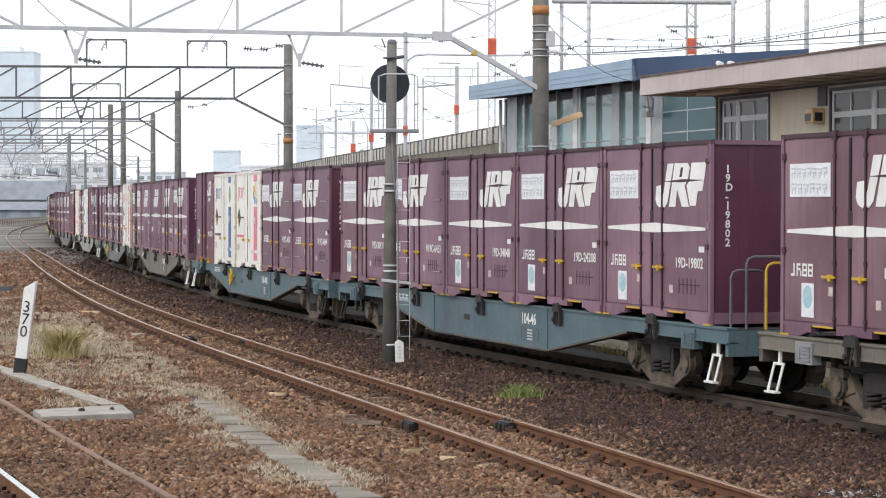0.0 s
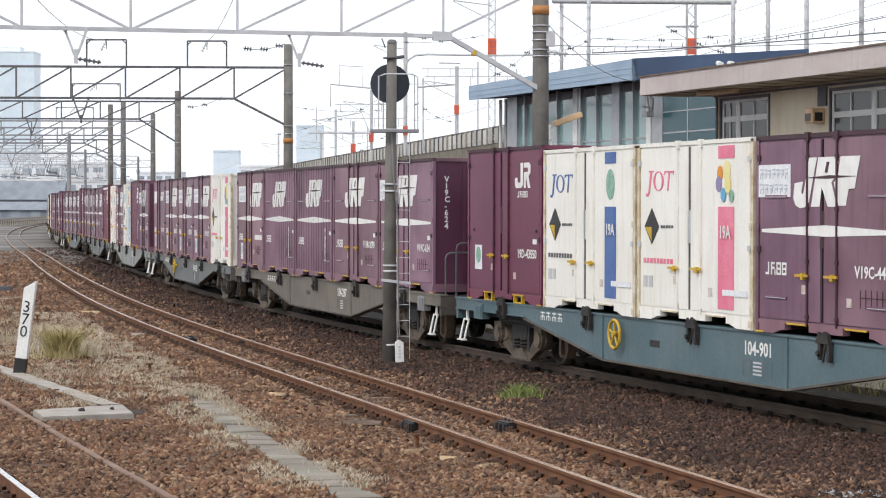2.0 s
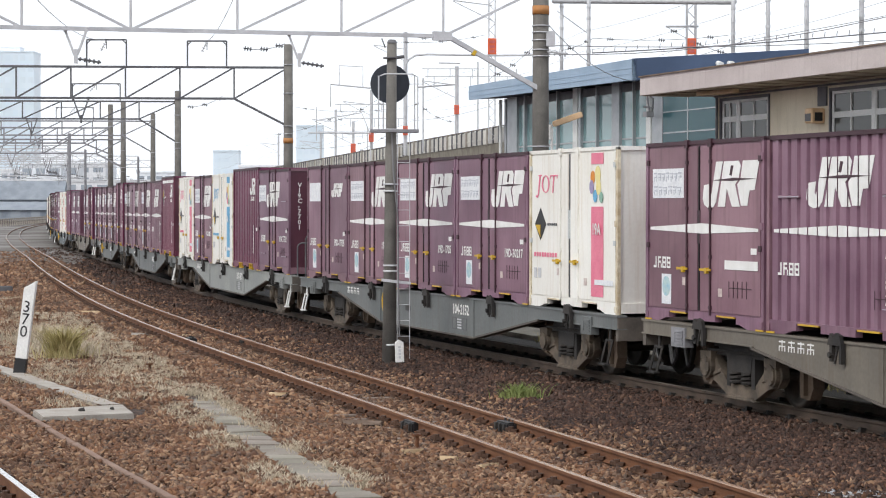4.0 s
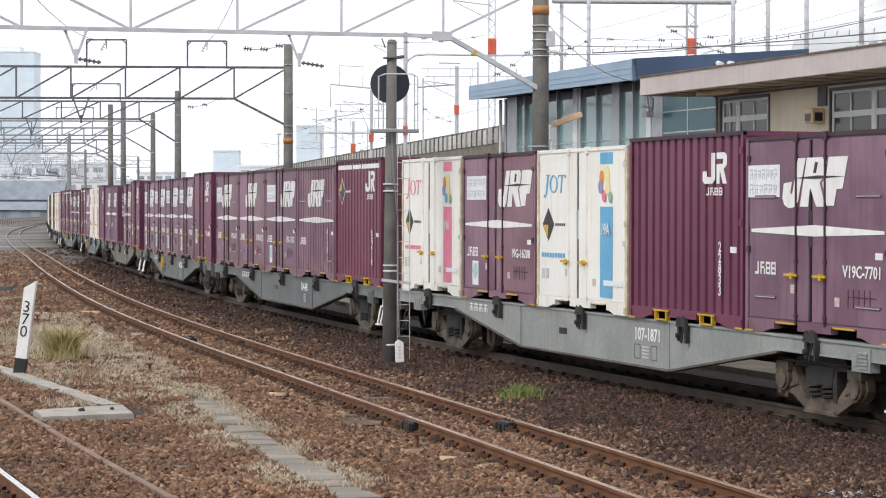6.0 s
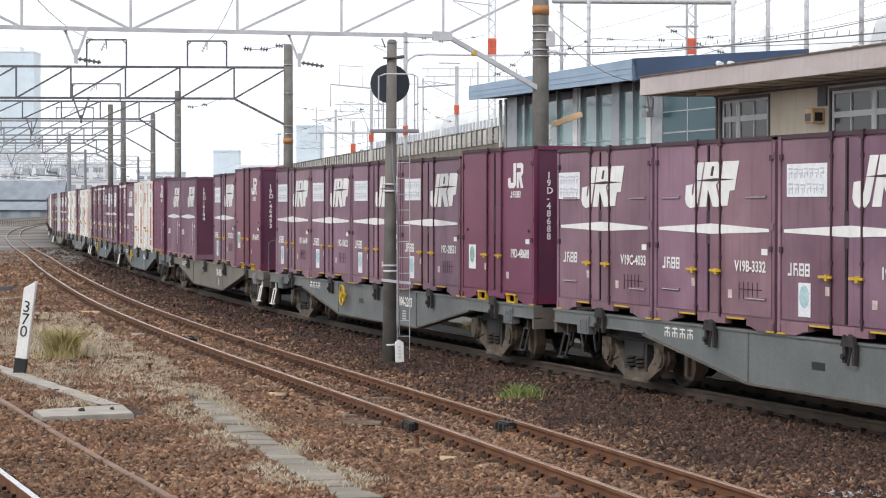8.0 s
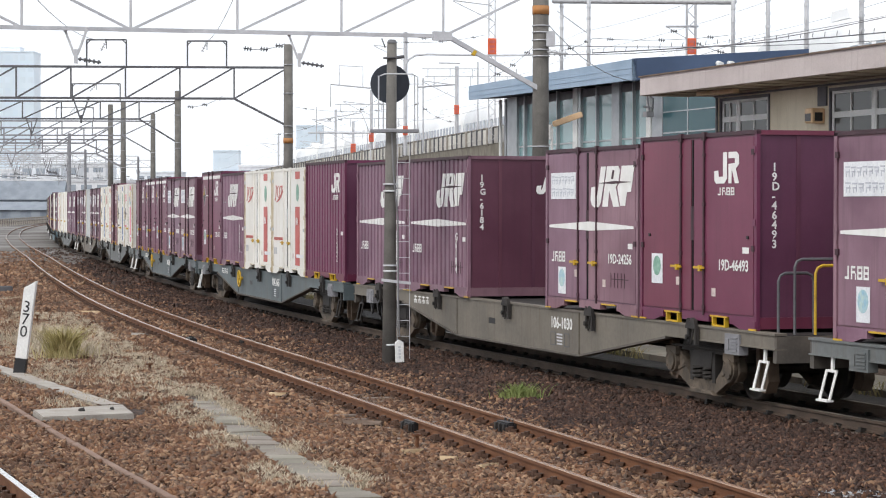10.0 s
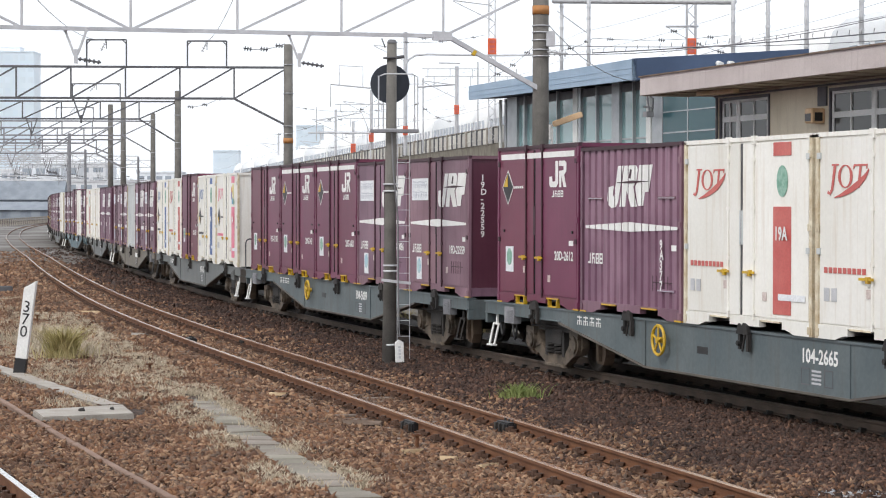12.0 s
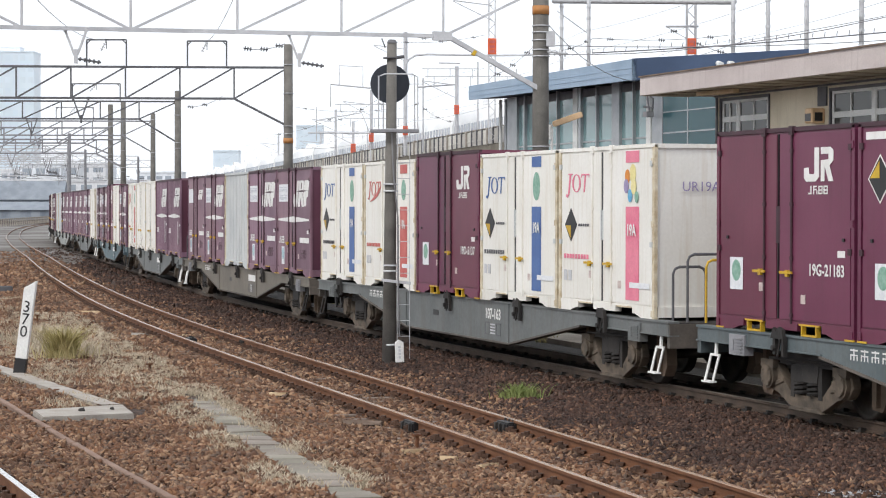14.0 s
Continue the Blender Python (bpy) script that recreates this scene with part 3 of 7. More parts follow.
def build_km_post():
    p = thing("distance_post", "leaning white distance post with black foot", "distance post", pose(-6.96, 37.5, -0.2, 0, 7.5, -4))
    bm = bmesh.new()
    prism(bm, [(-0.095, 0.30), (0.095, 0.30), (0.095, 1.60), (-0.095, 1.46)], -0.055, 0.055)
    bmesh.ops.bevel(bm, geom=bm.edges[:], offset=0.008, segments=2, affect="EDGES")
    part("shaft", bm, M_WHITE, p)
    bm = bmesh.new()
    box(bm, -0.097, 0.097, -0.057, 0.057, -0.1, 0.302)
    bmesh.ops.bevel(bm, geom=bm.edges[:], offset=0.008, segments=2, affect="EDGES")
    part("foot", bm, M_BLACK, p, "black painted foot")
    for i, ch in enumerate("370"):
        part("numeral", text_mesh(ch, 0.27, M_BLACK), None, p, at=pose(-0.075, -0.059, 1.07 - 0.205 * i))


def build_signal():
    x, y = -0.93, 40.6
    p = thing("signal_post", "tall concrete signal post seen from behind", "railway signal", pose(x, y, -0.2))
    bm = bmesh.new()
    tube(bm, (-0.03, 0, -0.2), (0.02, 0, 5.72), 0.125, 16, 0.085)
    part("mast", bm, M_POLE, p, smooth=True)
    for z, m in ((0.33, M_INSUL), (1.64, M_INSUL), (1.74, M_GALV), (3.06, M_INSUL), (3.18, M_GALV), (4.15, M_GALV), (5.42, M_STEELDK)):
        bm = bmesh.new()
        tube(bm, (0, 0, z), (0, 0, z + 0.03), 0.135, 16)
        part("strap", bm, m, p, smooth=True)
    bm = bmesh.new()
    n = 32
    c = Vector((-0.02, 0.20, 4.99))
    for r0, r1, y0, y1 in ((0.345, 0.345, 0.0, 0.03),):
        tube(bm, c + Vector((0, y0, 0)), c + Vector((0, y1, 0)), 0.35, n)
    part("target_disc", bm, M_SIGNAL, p, "blue-black round signal target")
    bm = bmesh.new()
    box(bm, -0.16, 0.12, 0.23, 0.46, 4.78, 5.20)
    bmesh.ops.bevel(bm, geom=bm.edges[:], offset=0.02, segments=2, affect="EDGES")
    part("lamp_case", bm, M_SIGNAL, p)
    bm = bmesh.new()
    tube(bm, (0.02, 0, 5.70), (0.02, 0, 5.76), 0.10, 12, 0.06)
    tube(bm, (-0.10, 0, 5.62), (-0.16, 0, 5.78), 0.012, 6)
    tube(bm, (0.06, 0, 5.44), (0.24, 0, 5.46), 0.03, 6)
    part("cap", bm, M_STEELDK, p)
    bm = bmesh.new()
    beam(bm, (-0.36, -0.2, 4.14), (0.50, -0.2, 4.14), 0.05, 0.05)
    beam(bm, (-0.36, 0.25, 4.14), (0.50, 0.25, 4.14), 0.05, 0.05)
    for q in np.linspace(-0.34, 0.48, 9):
        beam(bm, (q, -0.2, 4.14), (q, 0.25, 4.14), 0.03, 0.02)
    part("service_platform", bm, M_MIDSTEEL, p, "grey steel service platform")
    bm = bmesh.new()
    pipe(bm, [(-0.21, -0.2, 4.15), (-0.21, -0.2, 5.10), (-0.10, -0.22, 5.14), (0.38, -0.22, 5.14), (0.48, -0.2, 5.09), (0.48, -0.2, 4.15)], 0.013, 6)
    pipe(bm, [(-0.14, 0.22, 4.15), (-0.14, 0.22, 5.13), (0.42, 0.22, 5.13), (0.42, 0.22, 4.15)], 0.013, 6)
    pipe(bm, [(-0.22, -0.2, 4.62), (-0.14, 0.22, 4.62)], 0.014, 6)
    pipe(bm, [(0.49, -0.2, 4.62), (0.42, 0.22, 4.62)], 0.014, 6)
    part("guard_frame", bm, M_GALV, p, "grey tubular guard frame")
    bm = bmesh.new()
    for dx in (0.12, 0.34):
        tube(bm, (dx, -0.1, 0.1), (dx, -0.1, 4.15), 0.007, 5)
    for z in np.arange(0.5, 4.1, 0.28):
        tube(bm, (0.12, -0.1, z), (0.34, -0.1, z), 0.006, 5)
    part("ladder", bm, M_GALV, p, "thin galvanised steel ladder")
    bm = bmesh.new()
    beam(bm, (-0.16, -0.1, 1.50), (0.36, -0.1, 1.44), 0.05, 0.05)
    part("bracket", bm, M_GALV, p)
    bm = bmesh.new()
    pipe(bm, [(0.02, -0.13, 4.1), (0.05, -0.14, 3.4), (0.13, -0.13, 2.6), (0.14, -0.13, 1.2), (0.16, -0.12, 0.5)], 0.014, 6)
    part("cable", bm, M_WIRE, p)
    m = thing("marker_stone", "short white pointed marker post beside the signal", "marker post", pose(-0.76, 40.35, -0.2, 0, -2, 6))
    bm = bmesh.new()
    prism(bm, [(-0.075, 0.05), (0.075, 0.05), (0.075, 0.40), (0.0, 0.45), (-0.075, 0.40)], -0.05, 0.05)
    bmesh.ops.bevel(bm, geom=bm.edges[:], offset=0.006, segments=1, affect="EDGES")
    part("post", bm, M_WHITE, m)
    bm = bmesh.new()
    box(bm, -0.085, 0.085, -0.06, 0.06, -0.1, 0.052)
    part("foot", bm, M_BLACK, m, "black foot")
    bm = bmesh.new()
    for i in range(4):
        flat(bm, rect(-0.02, 0.02, 0.12 + i * 0.06, 0.16 + i * 0.06), -0.053)
    part("faint_print", bm, M_GALV, m)


def build_rail_boxes():
    """Black detector boxes clamped to the middle track's rails."""
    for s, off, k in ((-2.25, 5.80, 1), (-2.7, 4.74, 1), (16.0, 4.80, 0.8), (15.0, 3.86, 0.8)):
        b = thing("rail_contact", "black cast rail contact box clamped to a rail", "track device", line_pose_at(s, off), group="rail contacts")
        bm = bmesh.new()
        box(bm, -0.10 * k, 0.12 * k, -0.22, 0.22, -0.17, -0.03)
        bmesh.ops.bevel(bm, geom=bm.edges[:], offset=0.02, segments=2, affect="EDGES")
        part("case", bm, M_BLACK, b)
        for yy in (-0.14, 0.0, 0.14):
            part("bolt", tube(bmesh.new(), (0.02, yy, -0.035), (0.02, yy, 0.0), 0.025, 6), M_GRIME, b)
            part("lug", box(bmesh.new(), -0.13, -0.09, yy - 0.03, yy + 0.03, -0.14, -0.05), M_GRIME, b)


def blades(name, label, material, spots, seed, kind="stuff", category="grass"):
    """Bent tapering grass blades; spots are (x, y, spread, count, height)."""
    rng = np.random.default_rng(seed)
    verts, faces = [], []
    for x, y, spread, count, height in spots:
        for _ in range(count):
            a, d = rng.uniform(0, 2 * np.pi), abs(rng.normal(0, spread))
            bx, by = x + d * math.cos(a), y + d * math.sin(a)
            bz = ground_height(bx, by) - 0.01
            h = height * rng.uniform(0.45, 1.15)
            lean, dirn = rng.uniform(0.2, 1.1) * h, rng.uniform(0, 2 * np.pi)
            w = rng.uniform(0.002, 0.0045) * (1 + height * 2)
            px, py = -math.sin(dirn) * w, math.cos(dirn) * w
            px, py = (px, py) if abs(px) > abs(py) else (w, 0)
            k = len(verts)
            verts += [(bx - px, by - py, bz), (bx + px, by + py, bz),
                      (bx + lean * 0.35 * math.cos(dirn) - px, by + lean * 0.35 * math.sin(dirn) - py, bz + h * 0.62),
                      (bx + lean * 0.35 * math.cos(dirn) + px, by + lean * 0.35 * math.sin(dirn) + py, bz + h * 0.62),
                      (bx + lean * math.cos(dirn), by + lean * math.sin(dirn), bz + h)]
            faces += [(k, k + 1, k + 3, k + 2), (k + 2, k + 3, k + 4)]
    me = bpy.data.meshes.new(name)
    me.from_pydata(verts, [], faces)
    me.materials.append(material)
    return tagged(new(name, me), label, category, kind=kind)


def build_plants():
    rng = random.Random(12)
    spots = []
    for s in np.arange(-13, 30, 0.10):
        o = trough_offset(s)
        for side in (-1, 1):
            if noise.noise(Vector((s * 0.55, side * 3.0, 1))) > -0.12 - 0.012 * s:
                x, y, _ = on_line(s + rng.uniform(-0.1, 0.1), o + side * rng.uniform(0.0 if s > 2.5 else 0.16, 0.40 + 0.3 * (side > 0)))
                spots.append((x, y, 0.10, 34, 0.085))
    for _ in range(760):
        s, o = rng.uniform(1, 40), rng.uniform(0.35, 2.6)
        if noise.noise(Vector((s * 0.35, o * 0.9, 8))) > -0.05:
            x, y, _ = on_line(s, trough_offset(s) + o)
            spots.append((x, y, 0.16, 30, 0.09))
    blades("dry_grass", "short straw-coloured dry grass along the cable duct", M_STRAW, spots, 3)
    blades("grass_tussock", "tall yellow-green grass tussock beside the distance post", M_BLADE, [(-6.85, 41.2, 0.12, 520, 0.60), (-6.85, 41.25, 0.26, 260, 0.34)], 5, kind="thing", category="grass tuft")
    blades("dry_tussock", "pale dry grass behind the tussock", M_STRAW, [(-7.3, 43.2, 0.35, 420, 0.55), (-6.6, 42.6, 0.3, 200, 0.35), (-8.3, 46.0, 0.5, 260, 0.4)], 15, kind="thing", category="grass tuft")
    far = []
    for s in np.arange(-12, 40, 0.5):
        if noise.noise(Vector((s * 0.33, 2.0, 17))) > 0.05:
            x, y, _ = on_line(s, -2.15 - rng.uniform(0, 0.15))
            far.append((x, y, 0.14, 26, 0.26))
    blades("lineside_weeds", "dull green weeds along the path behind the goods track", M_BLADE, far, 16)
    blades("green_weed", "small bright green weed in the ballast", M_GREENGRASS, [(1.10, 32.8, 0.16, 260, 0.24), (1.25, 32.75, 0.10, 90, 0.16), (0.95, 32.8, 0.10, 80, 0.14)], 6, kind="thing", category="weed")


def build_debris():
    rng = random.Random(21)
    for s, off, l, m in ((18.5, 4.25, 0.55, M_TIMBER), (17.4, 4.15, 0.3, M_TIMBER), (18.3, 5.2, 0.42, M_TIMBER), (19.3, 5.3, 0.36, M_PALECONC), (31, 4.4, 0.8, M_PALECONC), (30, 5.0, 0.6, M_TIMBER), (-4.6, 6.6, 0.24, M_TIMBER), (-5.4, 6.45, 0.2, M_TIMBER), (-6.2, 6.3, 0.26, M_TIMBER), (-6.0, 5.95, 0.22, M_TIMBER), (-1.2, 6.15, 0.5, M_SLEEPER), (3.4, 6.05, 0.25, M_TIMBER)):
        bm = bmesh.new()
        prism_x(bm, [(-0.05, 0.0), (0.045, 0.0), (0.055, 0.035), (-0.035, 0.05)], -l / 2, l / 2)
        bmesh.ops.subdivide_edges(bm, edges=bm.edges[:], cuts=1)
        for v in bm.verts:
            v.co += Vector((rng.uniform(-0.01, 0.01), rng.uniform(-0.01, 0.01), rng.uniform(-0.006, 0.006)))
        solid("timber_offcut" if m is not M_PALECONC else "concrete_fragment", bm, m, "pale split timber offcut on the ballast" if m is M_TIMBER else "weathered offcut lying on the ballast", "offcut", line_pose_at(s, off, GROUND_Z + 0.012, rng.uniform(-40, 40)), group="offcuts on the ballast")
    for x, y, hgt in ((-0.30, 26.15, 0.17), (-8.1, 47.5, 0.2), (-9.6, 54.0, 0.22), (-4.95, 38.5, 0.12)):
        bm = bmesh.new()
        tube(bm, (0, 0, -0.1), (0.01, 0, hgt), 0.028, 7, 0.022)
        box(bm, -0.05, 0.05, -0.03, 0.03, hgt - 0.015, hgt + 0.012)
        solid("rusty_stake", bm, M_RAILRUST, "short rusty iron stake in the ballast", "stake", pose(x, y, ground_height(x, y), 0, 0, 30), group="rusty stakes")
    h = thing("point_machine", "low dark point machine beside the track", "track device", pose(-14.7, 74.0, -0.2, 0, 0, 12))
    bm = bmesh.new()
    box(bm, -0.9, 0.75, -0.2, 0.2, 0.05, 0.22)
    bmesh.ops.bevel(bm, geom=bm.edges[:], offset=0.03, segments=2, affect="EDGES")
    part("case", bm, M_STEELDK, h)
    bm = bmesh.new()
    box(bm, -1.1, 3.4, -0.05, 0.05, 0.0, 0.06)
    part("rod", bm, M_GRIME, h)


def clear_of_tracks(P):
    """Keep stones off the rails and the concrete."""
    s, o = line_offsets(P)
    g = (GAUGE + 0.065) / 2
    ok = np.ones(len(P), bool)
    mid = np.array([mid_track(max(v, -25)) for v in s])
    for c in (np.zeros(len(P)), mid, np.full(len(P), 11.97)):
        for e in (-g, g):
            ok &= np.abs(o - c - e) > 0.085
    tr = np.interp(s, (-12, -7.5, -2, 3.5, 11, 18, 25, 40), (8.5, 8.28, 7.84, 7.21, 6.65, 6.3, 6.06, 5.8))
    ok &= (np.abs(o - tr) > 0.20) | (s > 4.5)
    ok &= np.abs(o - 10.03) > 0.07
    kerb = np.interp(s, (2.3, 13), (8.72, 9.5))
    ok &= (np.abs(o - kerb) > 0.16) | (s < 2.3) | (s > 13)
    ok &= ~((P[:, 0] > -5.45) & (P[:, 0] < -4.0) & (P[:, 1] > 29.2) & (P[:, 1] < 31.1))
    return ok


def build_stones():
    def rusty(P):
        s, o = line_offsets(P)
        return clear_of_tracks(P) & (o + 0.4 * np.sin(s * 1.3) + 0.9 * np.sin(P[:, 0] * 913.7) > 3.0 + 1.2 * np.clip((18 - s) / 20, 0, 1)) & (np.abs(P[:, 0] / P[:, 1] + 0.0) < 0.26)

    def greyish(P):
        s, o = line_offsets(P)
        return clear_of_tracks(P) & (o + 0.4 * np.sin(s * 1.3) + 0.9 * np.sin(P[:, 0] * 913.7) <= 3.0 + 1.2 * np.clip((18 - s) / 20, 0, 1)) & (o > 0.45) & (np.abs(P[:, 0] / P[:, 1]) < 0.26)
    scatter("rusty_ballast", "rust-brown angular ballast stones", M_STONE, [(-9, 7, 19, 30)], 1, 0.022, 0.052, 420, rusty)
    scatter("rusty_ballast", "rust-brown angular ballast stones", M_STONE, [(-12, 5, 30, 46)], 2, 0.026, 0.058, 210, rusty)
    scatter("rusty_ballast", "rust-brown angular ballast stones", M_STONE, [(-20, 0, 46, 80)], 3, 0.04, 0.075, 75, rusty)
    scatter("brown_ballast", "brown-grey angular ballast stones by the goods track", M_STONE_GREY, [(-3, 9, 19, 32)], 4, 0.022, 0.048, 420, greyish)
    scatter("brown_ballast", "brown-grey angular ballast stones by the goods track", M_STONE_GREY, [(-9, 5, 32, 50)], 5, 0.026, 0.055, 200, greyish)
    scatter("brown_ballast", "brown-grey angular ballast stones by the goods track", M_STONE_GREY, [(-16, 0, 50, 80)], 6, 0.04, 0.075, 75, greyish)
    scatter("rusty_ballast", "rust-brown angular ballast stones", M_STONE, [(-38, -4, 80, 140)], 8, 0.07, 0.13, 16, lambda P: line_offsets(P)[1] > 2.6)
    scatter("brown_ballast", "brown-grey angular ballast stones by the goods track", M_STONE_GREY, [(-34, 0, 80, 150)], 9, 0.07, 0.12, 10, lambda P: np.abs(line_offsets(P)[1] - 2.0) < 1.2)
    scatter("pale_ballast", "patch of pale fresh stone chippings", M_STONE_PALE, [(3.6, 4.5, 21.6, 22.2)], 7, 0.02, 0.04, 400, clear_of_tracks)


# ---- overhead line portals ----
def truss(bm, p, q, depth, bays, chord, web, lean):
    """Plane lattice girder from p to q (lower chord), lean +1/-1 or a per-bay sequence gives the diagonals."""
    p, q = Vector(p), Vector(q)
    up = Vector((0, 0, depth))
    beam(bm, p, q, chord, chord)
    beam(bm, p + up, q + up, chord, chord)
    for i in range(bays + 1):
        a = p.lerp(q, i / bays)
        beam(bm, a, a + up, web, web)
        if i < bays:
            b = p.lerp(q, (i + 1) / bays)
            if (lean if isinstance(lean, int) else lean[i]) > 0:
                beam(bm, a, b + up, web, web)
            else:
                beam(bm, b, a + up, web, web)
    return bm


def concrete_pole(parent, x, y, top, r, band, rings=()):
    bm = bmesh.new()
    tube(bm, (x, y, -0.5), (x, y, top), r * 1.06, 18, r * 0.92)
    p = part("pole", bm, M_POLE, parent, "round grey concrete pole", smooth=True)
    if band:
        bm = bmesh.new()
        tube(bm, (x, y, band), (x, y, band + 0.20), r * 1.01 + 0.006, 18)
        part("orange_band", bm, M_BAND, p, "orange painted band", smooth=True)
    for z in rings:
        bm = bmesh.new()
        tube(bm, (x, y, z), (x, y, z + 0.025), r + 0.018, 18)
        part("steel_band", bm, M_GALV, p, smooth=True)
    return p


def hanger(bm, x, y, top, low, w=0.25):
    """V-shaped drop arm under a girder."""
    for d in (-1, 1):
        beam(bm, (x + d * w, y, top), (x + d * 0.03, y, low + 0.12), 0.05, 0.05)
        beam(bm, (x + d * w * 1.1, y, top), (x + d * w * 0.8, y, top), 0.06, 0.10)
    beam(bm, (x, y, low + 0.25), (x, y, low - 0.06), 0.07, 0.07)


def insulator(bm, p, q, k=5, r=0.048):
    p, q = Vector(p), Vector(q)
    tube(bm, p, q, 0.022, 6)
    for i in range(k):
        a, b = p.lerp(q, (i + 0.3) / k), p.lerp(q, (i + 0.62) / k)
        tube(bm, a, b, r, 8)




def build_portals():
    # nearest portal: pale galvanised girder
    g = thing("overhead_portal", "pale galvanised lattice portal on a concrete pole", "catenary portal", group="overhead line portals")
    concrete_pole(g, 2.24, 52.6, 11.0, 0.19, 7.02, (3.55, 3.70, 3.98, 6.05, 6.2, 6.42, 6.6, 6.75))
    bm = bmesh.new()
    d = Vector((9.6, 2.45, 0)).normalized()
    a = Vector((0.0, 52.0, 6.48))
    bay = 2.36
    truss(bm, a - d * bay * 8, a, 1.15, 8, 0.085, 0.055, [-1, -1, -1, -1, -1, 1, 1, 1])
    beam(bm, a + Vector((0, 0, 1.15)), (2.2, 52.6, 7.63), 0.085, 0.085)
    beam(bm, a, a + d * bay + Vector((0, 0, 1.15)), 0.055, 0.055)
    beam(bm, a - d * 0.25, a + d * 0.2, 0.12, 0.20)
    part("girder", bm, M_GALV, g, "pale lattice girder")
    bm = bmesh.new()
    beam(bm, a + d * 0.1, (2.22, 52.5, 5.30), 0.10, 0.10)
    part("brace", bm, M_GALV, g)
    bm = bmesh.new()
    b0, b1 = a.lerp(Vector((2.22, 52.5, 5.30)), 0.30), a.lerp(Vector((2.22, 52.5, 5.30)), 0.33)
    beam(bm, b0, b1, 0.115, 0.115)
    part("yellow_mark", bm, M_YELLOW, g)
    for k, (px, w) in enumerate(((-8.02, 0.24), (-3.22, 0.24))):
        bm = bmesh.new()
        yy = 52.0 + px * 0.255
        hanger(bm, px, yy, 6.46, 5.78, w)
        hh = part("drop_arm", bm, M_GALV, g)
        bm = bmesh.new()
        insulator(bm, (px + 0.05, yy, 5.82), (px + 0.55, yy, 5.74))
        part("insulator", bm, M_STEELDK, hh, "dark ribbed insulator")
    # pole furniture
    bm = bmesh.new()
    box(bm, 2.36, 2.56, 52.3, 52.5, 6.28, 6.62)
    part("switch_box", bm, M_GALV, g, "small grey box")
    bm = bmesh.new()
    insulator(bm, (2.38, 52.3, 6.15), (2.85, 52.3, 6.10), 4, 0.07)
    part("insulator", bm, M_INSUL, g, "pale ribbed insulator")
    lamp = thing("yard_lamp", "tilted pale tube lamp on a thin post", "lamp", pose(2.61, 53.2, 3.42))
    bm = bmesh.new()
    tube(bm, (-0.08, 0, -3.8), (-0.08, 0, 1.0), 0.03, 8)
    tube(bm, (-0.12, 0, 0.75), (-0.12, 0, 1.10), 0.05, 8)
    part("post", bm, M_WHITE, lamp)
    bm = bmesh.new()
    beam(bm, (-0.06, -0.05, 1.10), (0.62, -0.05, 1.34), 0.16, 0.14)
    bmesh.ops.bevel(bm, geom=bm.edges[:], offset=0.02, segments=2, affect="EDGES")
    part("lamp_tube", bm, M_LAMPCOVER, lamp, "yellowed plastic lamp cover")

    # second portal, dark steel
    def dark_portal(px, py, top, z0, z1, left, bays, xs, frames, band, r, chord, web, brace_x, brace_z, steel=M_STEELDK):
        g = thing("overhead_portal", "dark steel lattice portal on a concrete pole", "catenary portal", group="overhead line portals")
        concrete_pole(g, px, py, top, r, band, (z1 + 0.1, z0 + 0.2, brace_z, brace_z - 0.3))
        tilt = 0.06
        bm = bmesh.new()
        pts = [px + v for v in xs]
        low0 = Vector((pts[-1], py + (pts[-1] - px) * tilt, z0))
        low1 = Vector((left, py + (left - px) * tilt, z0))
        up = Vector((0, 0, z1 - z0))
        beam(bm, low0, low1, chord, chord)
        beam(bm, (px, py, z1), low1 + up, chord, chord)
        step = abs(xs[-1] - xs[-2]) if len(xs) > 1 else 2.0
        x = pts[-1]
        k = 0
        while x > left:
            a = Vector((x, py + (x - px) * tilt, z0))
            beam(bm, a, a + up, web, web)
            b = Vector((x - step, py + (x - step - px) * tilt, z0))
            beam(bm, b, a + up, web, web)
            x -= step
        beam(bm, low0, (px, py, z1), web, web)
        part("girder", bm, steel, g, "dark lattice girder")
        bm = bmesh.new()
        beam(bm, low0, (px, py, brace_z), chord, chord)
        part("brace", bm, steel, g)
        for fx, fw, fh in frames:
            bm = bmesh.new()
            yy = py + (fx - px) * tilt
            for dx in (0, fw):
                beam(bm, (fx + dx, yy, z1), (fx + dx, yy, z1 + fh), 0.06, 0.06)
            beam(bm, (fx, yy, z1 + fh), (fx + fw, yy, z1 + fh), 0.06, 0.06)
            beam(bm, (fx, yy, z1 + fh - 0.16), (fx + 0.16, yy, z1 + fh), 0.04, 0.04)
            beam(bm, (fx + fw, yy, z1 + fh - 0.16), (fx + fw - 0.16, yy, z1 + fh), 0.04, 0.04)
            beam(bm, (fx + fw / 2, yy, z1 + fh), (fx + fw / 2, yy, z1 + fh - 0.35), 0.03, 0.03)
            part("feeder_frame", bm, steel, g)
            bm = bmesh.new()
            insulator(bm, (fx + fw * 0.5, yy, z1 + fh - 0.02), (fx + fw * 0.36, yy, z1 + fh - 0.42), 4, 0.07)
            part("insulator", bm, M_INSUL, g, "pale ribbed insulator")
        bm = bmesh.new()
        for hx in (-7.9,):
            hanger(bm, px + hx, py + hx * tilt, z0, z0 - 0.9, 0.3)
        part("drop_arm", bm, steel, g)
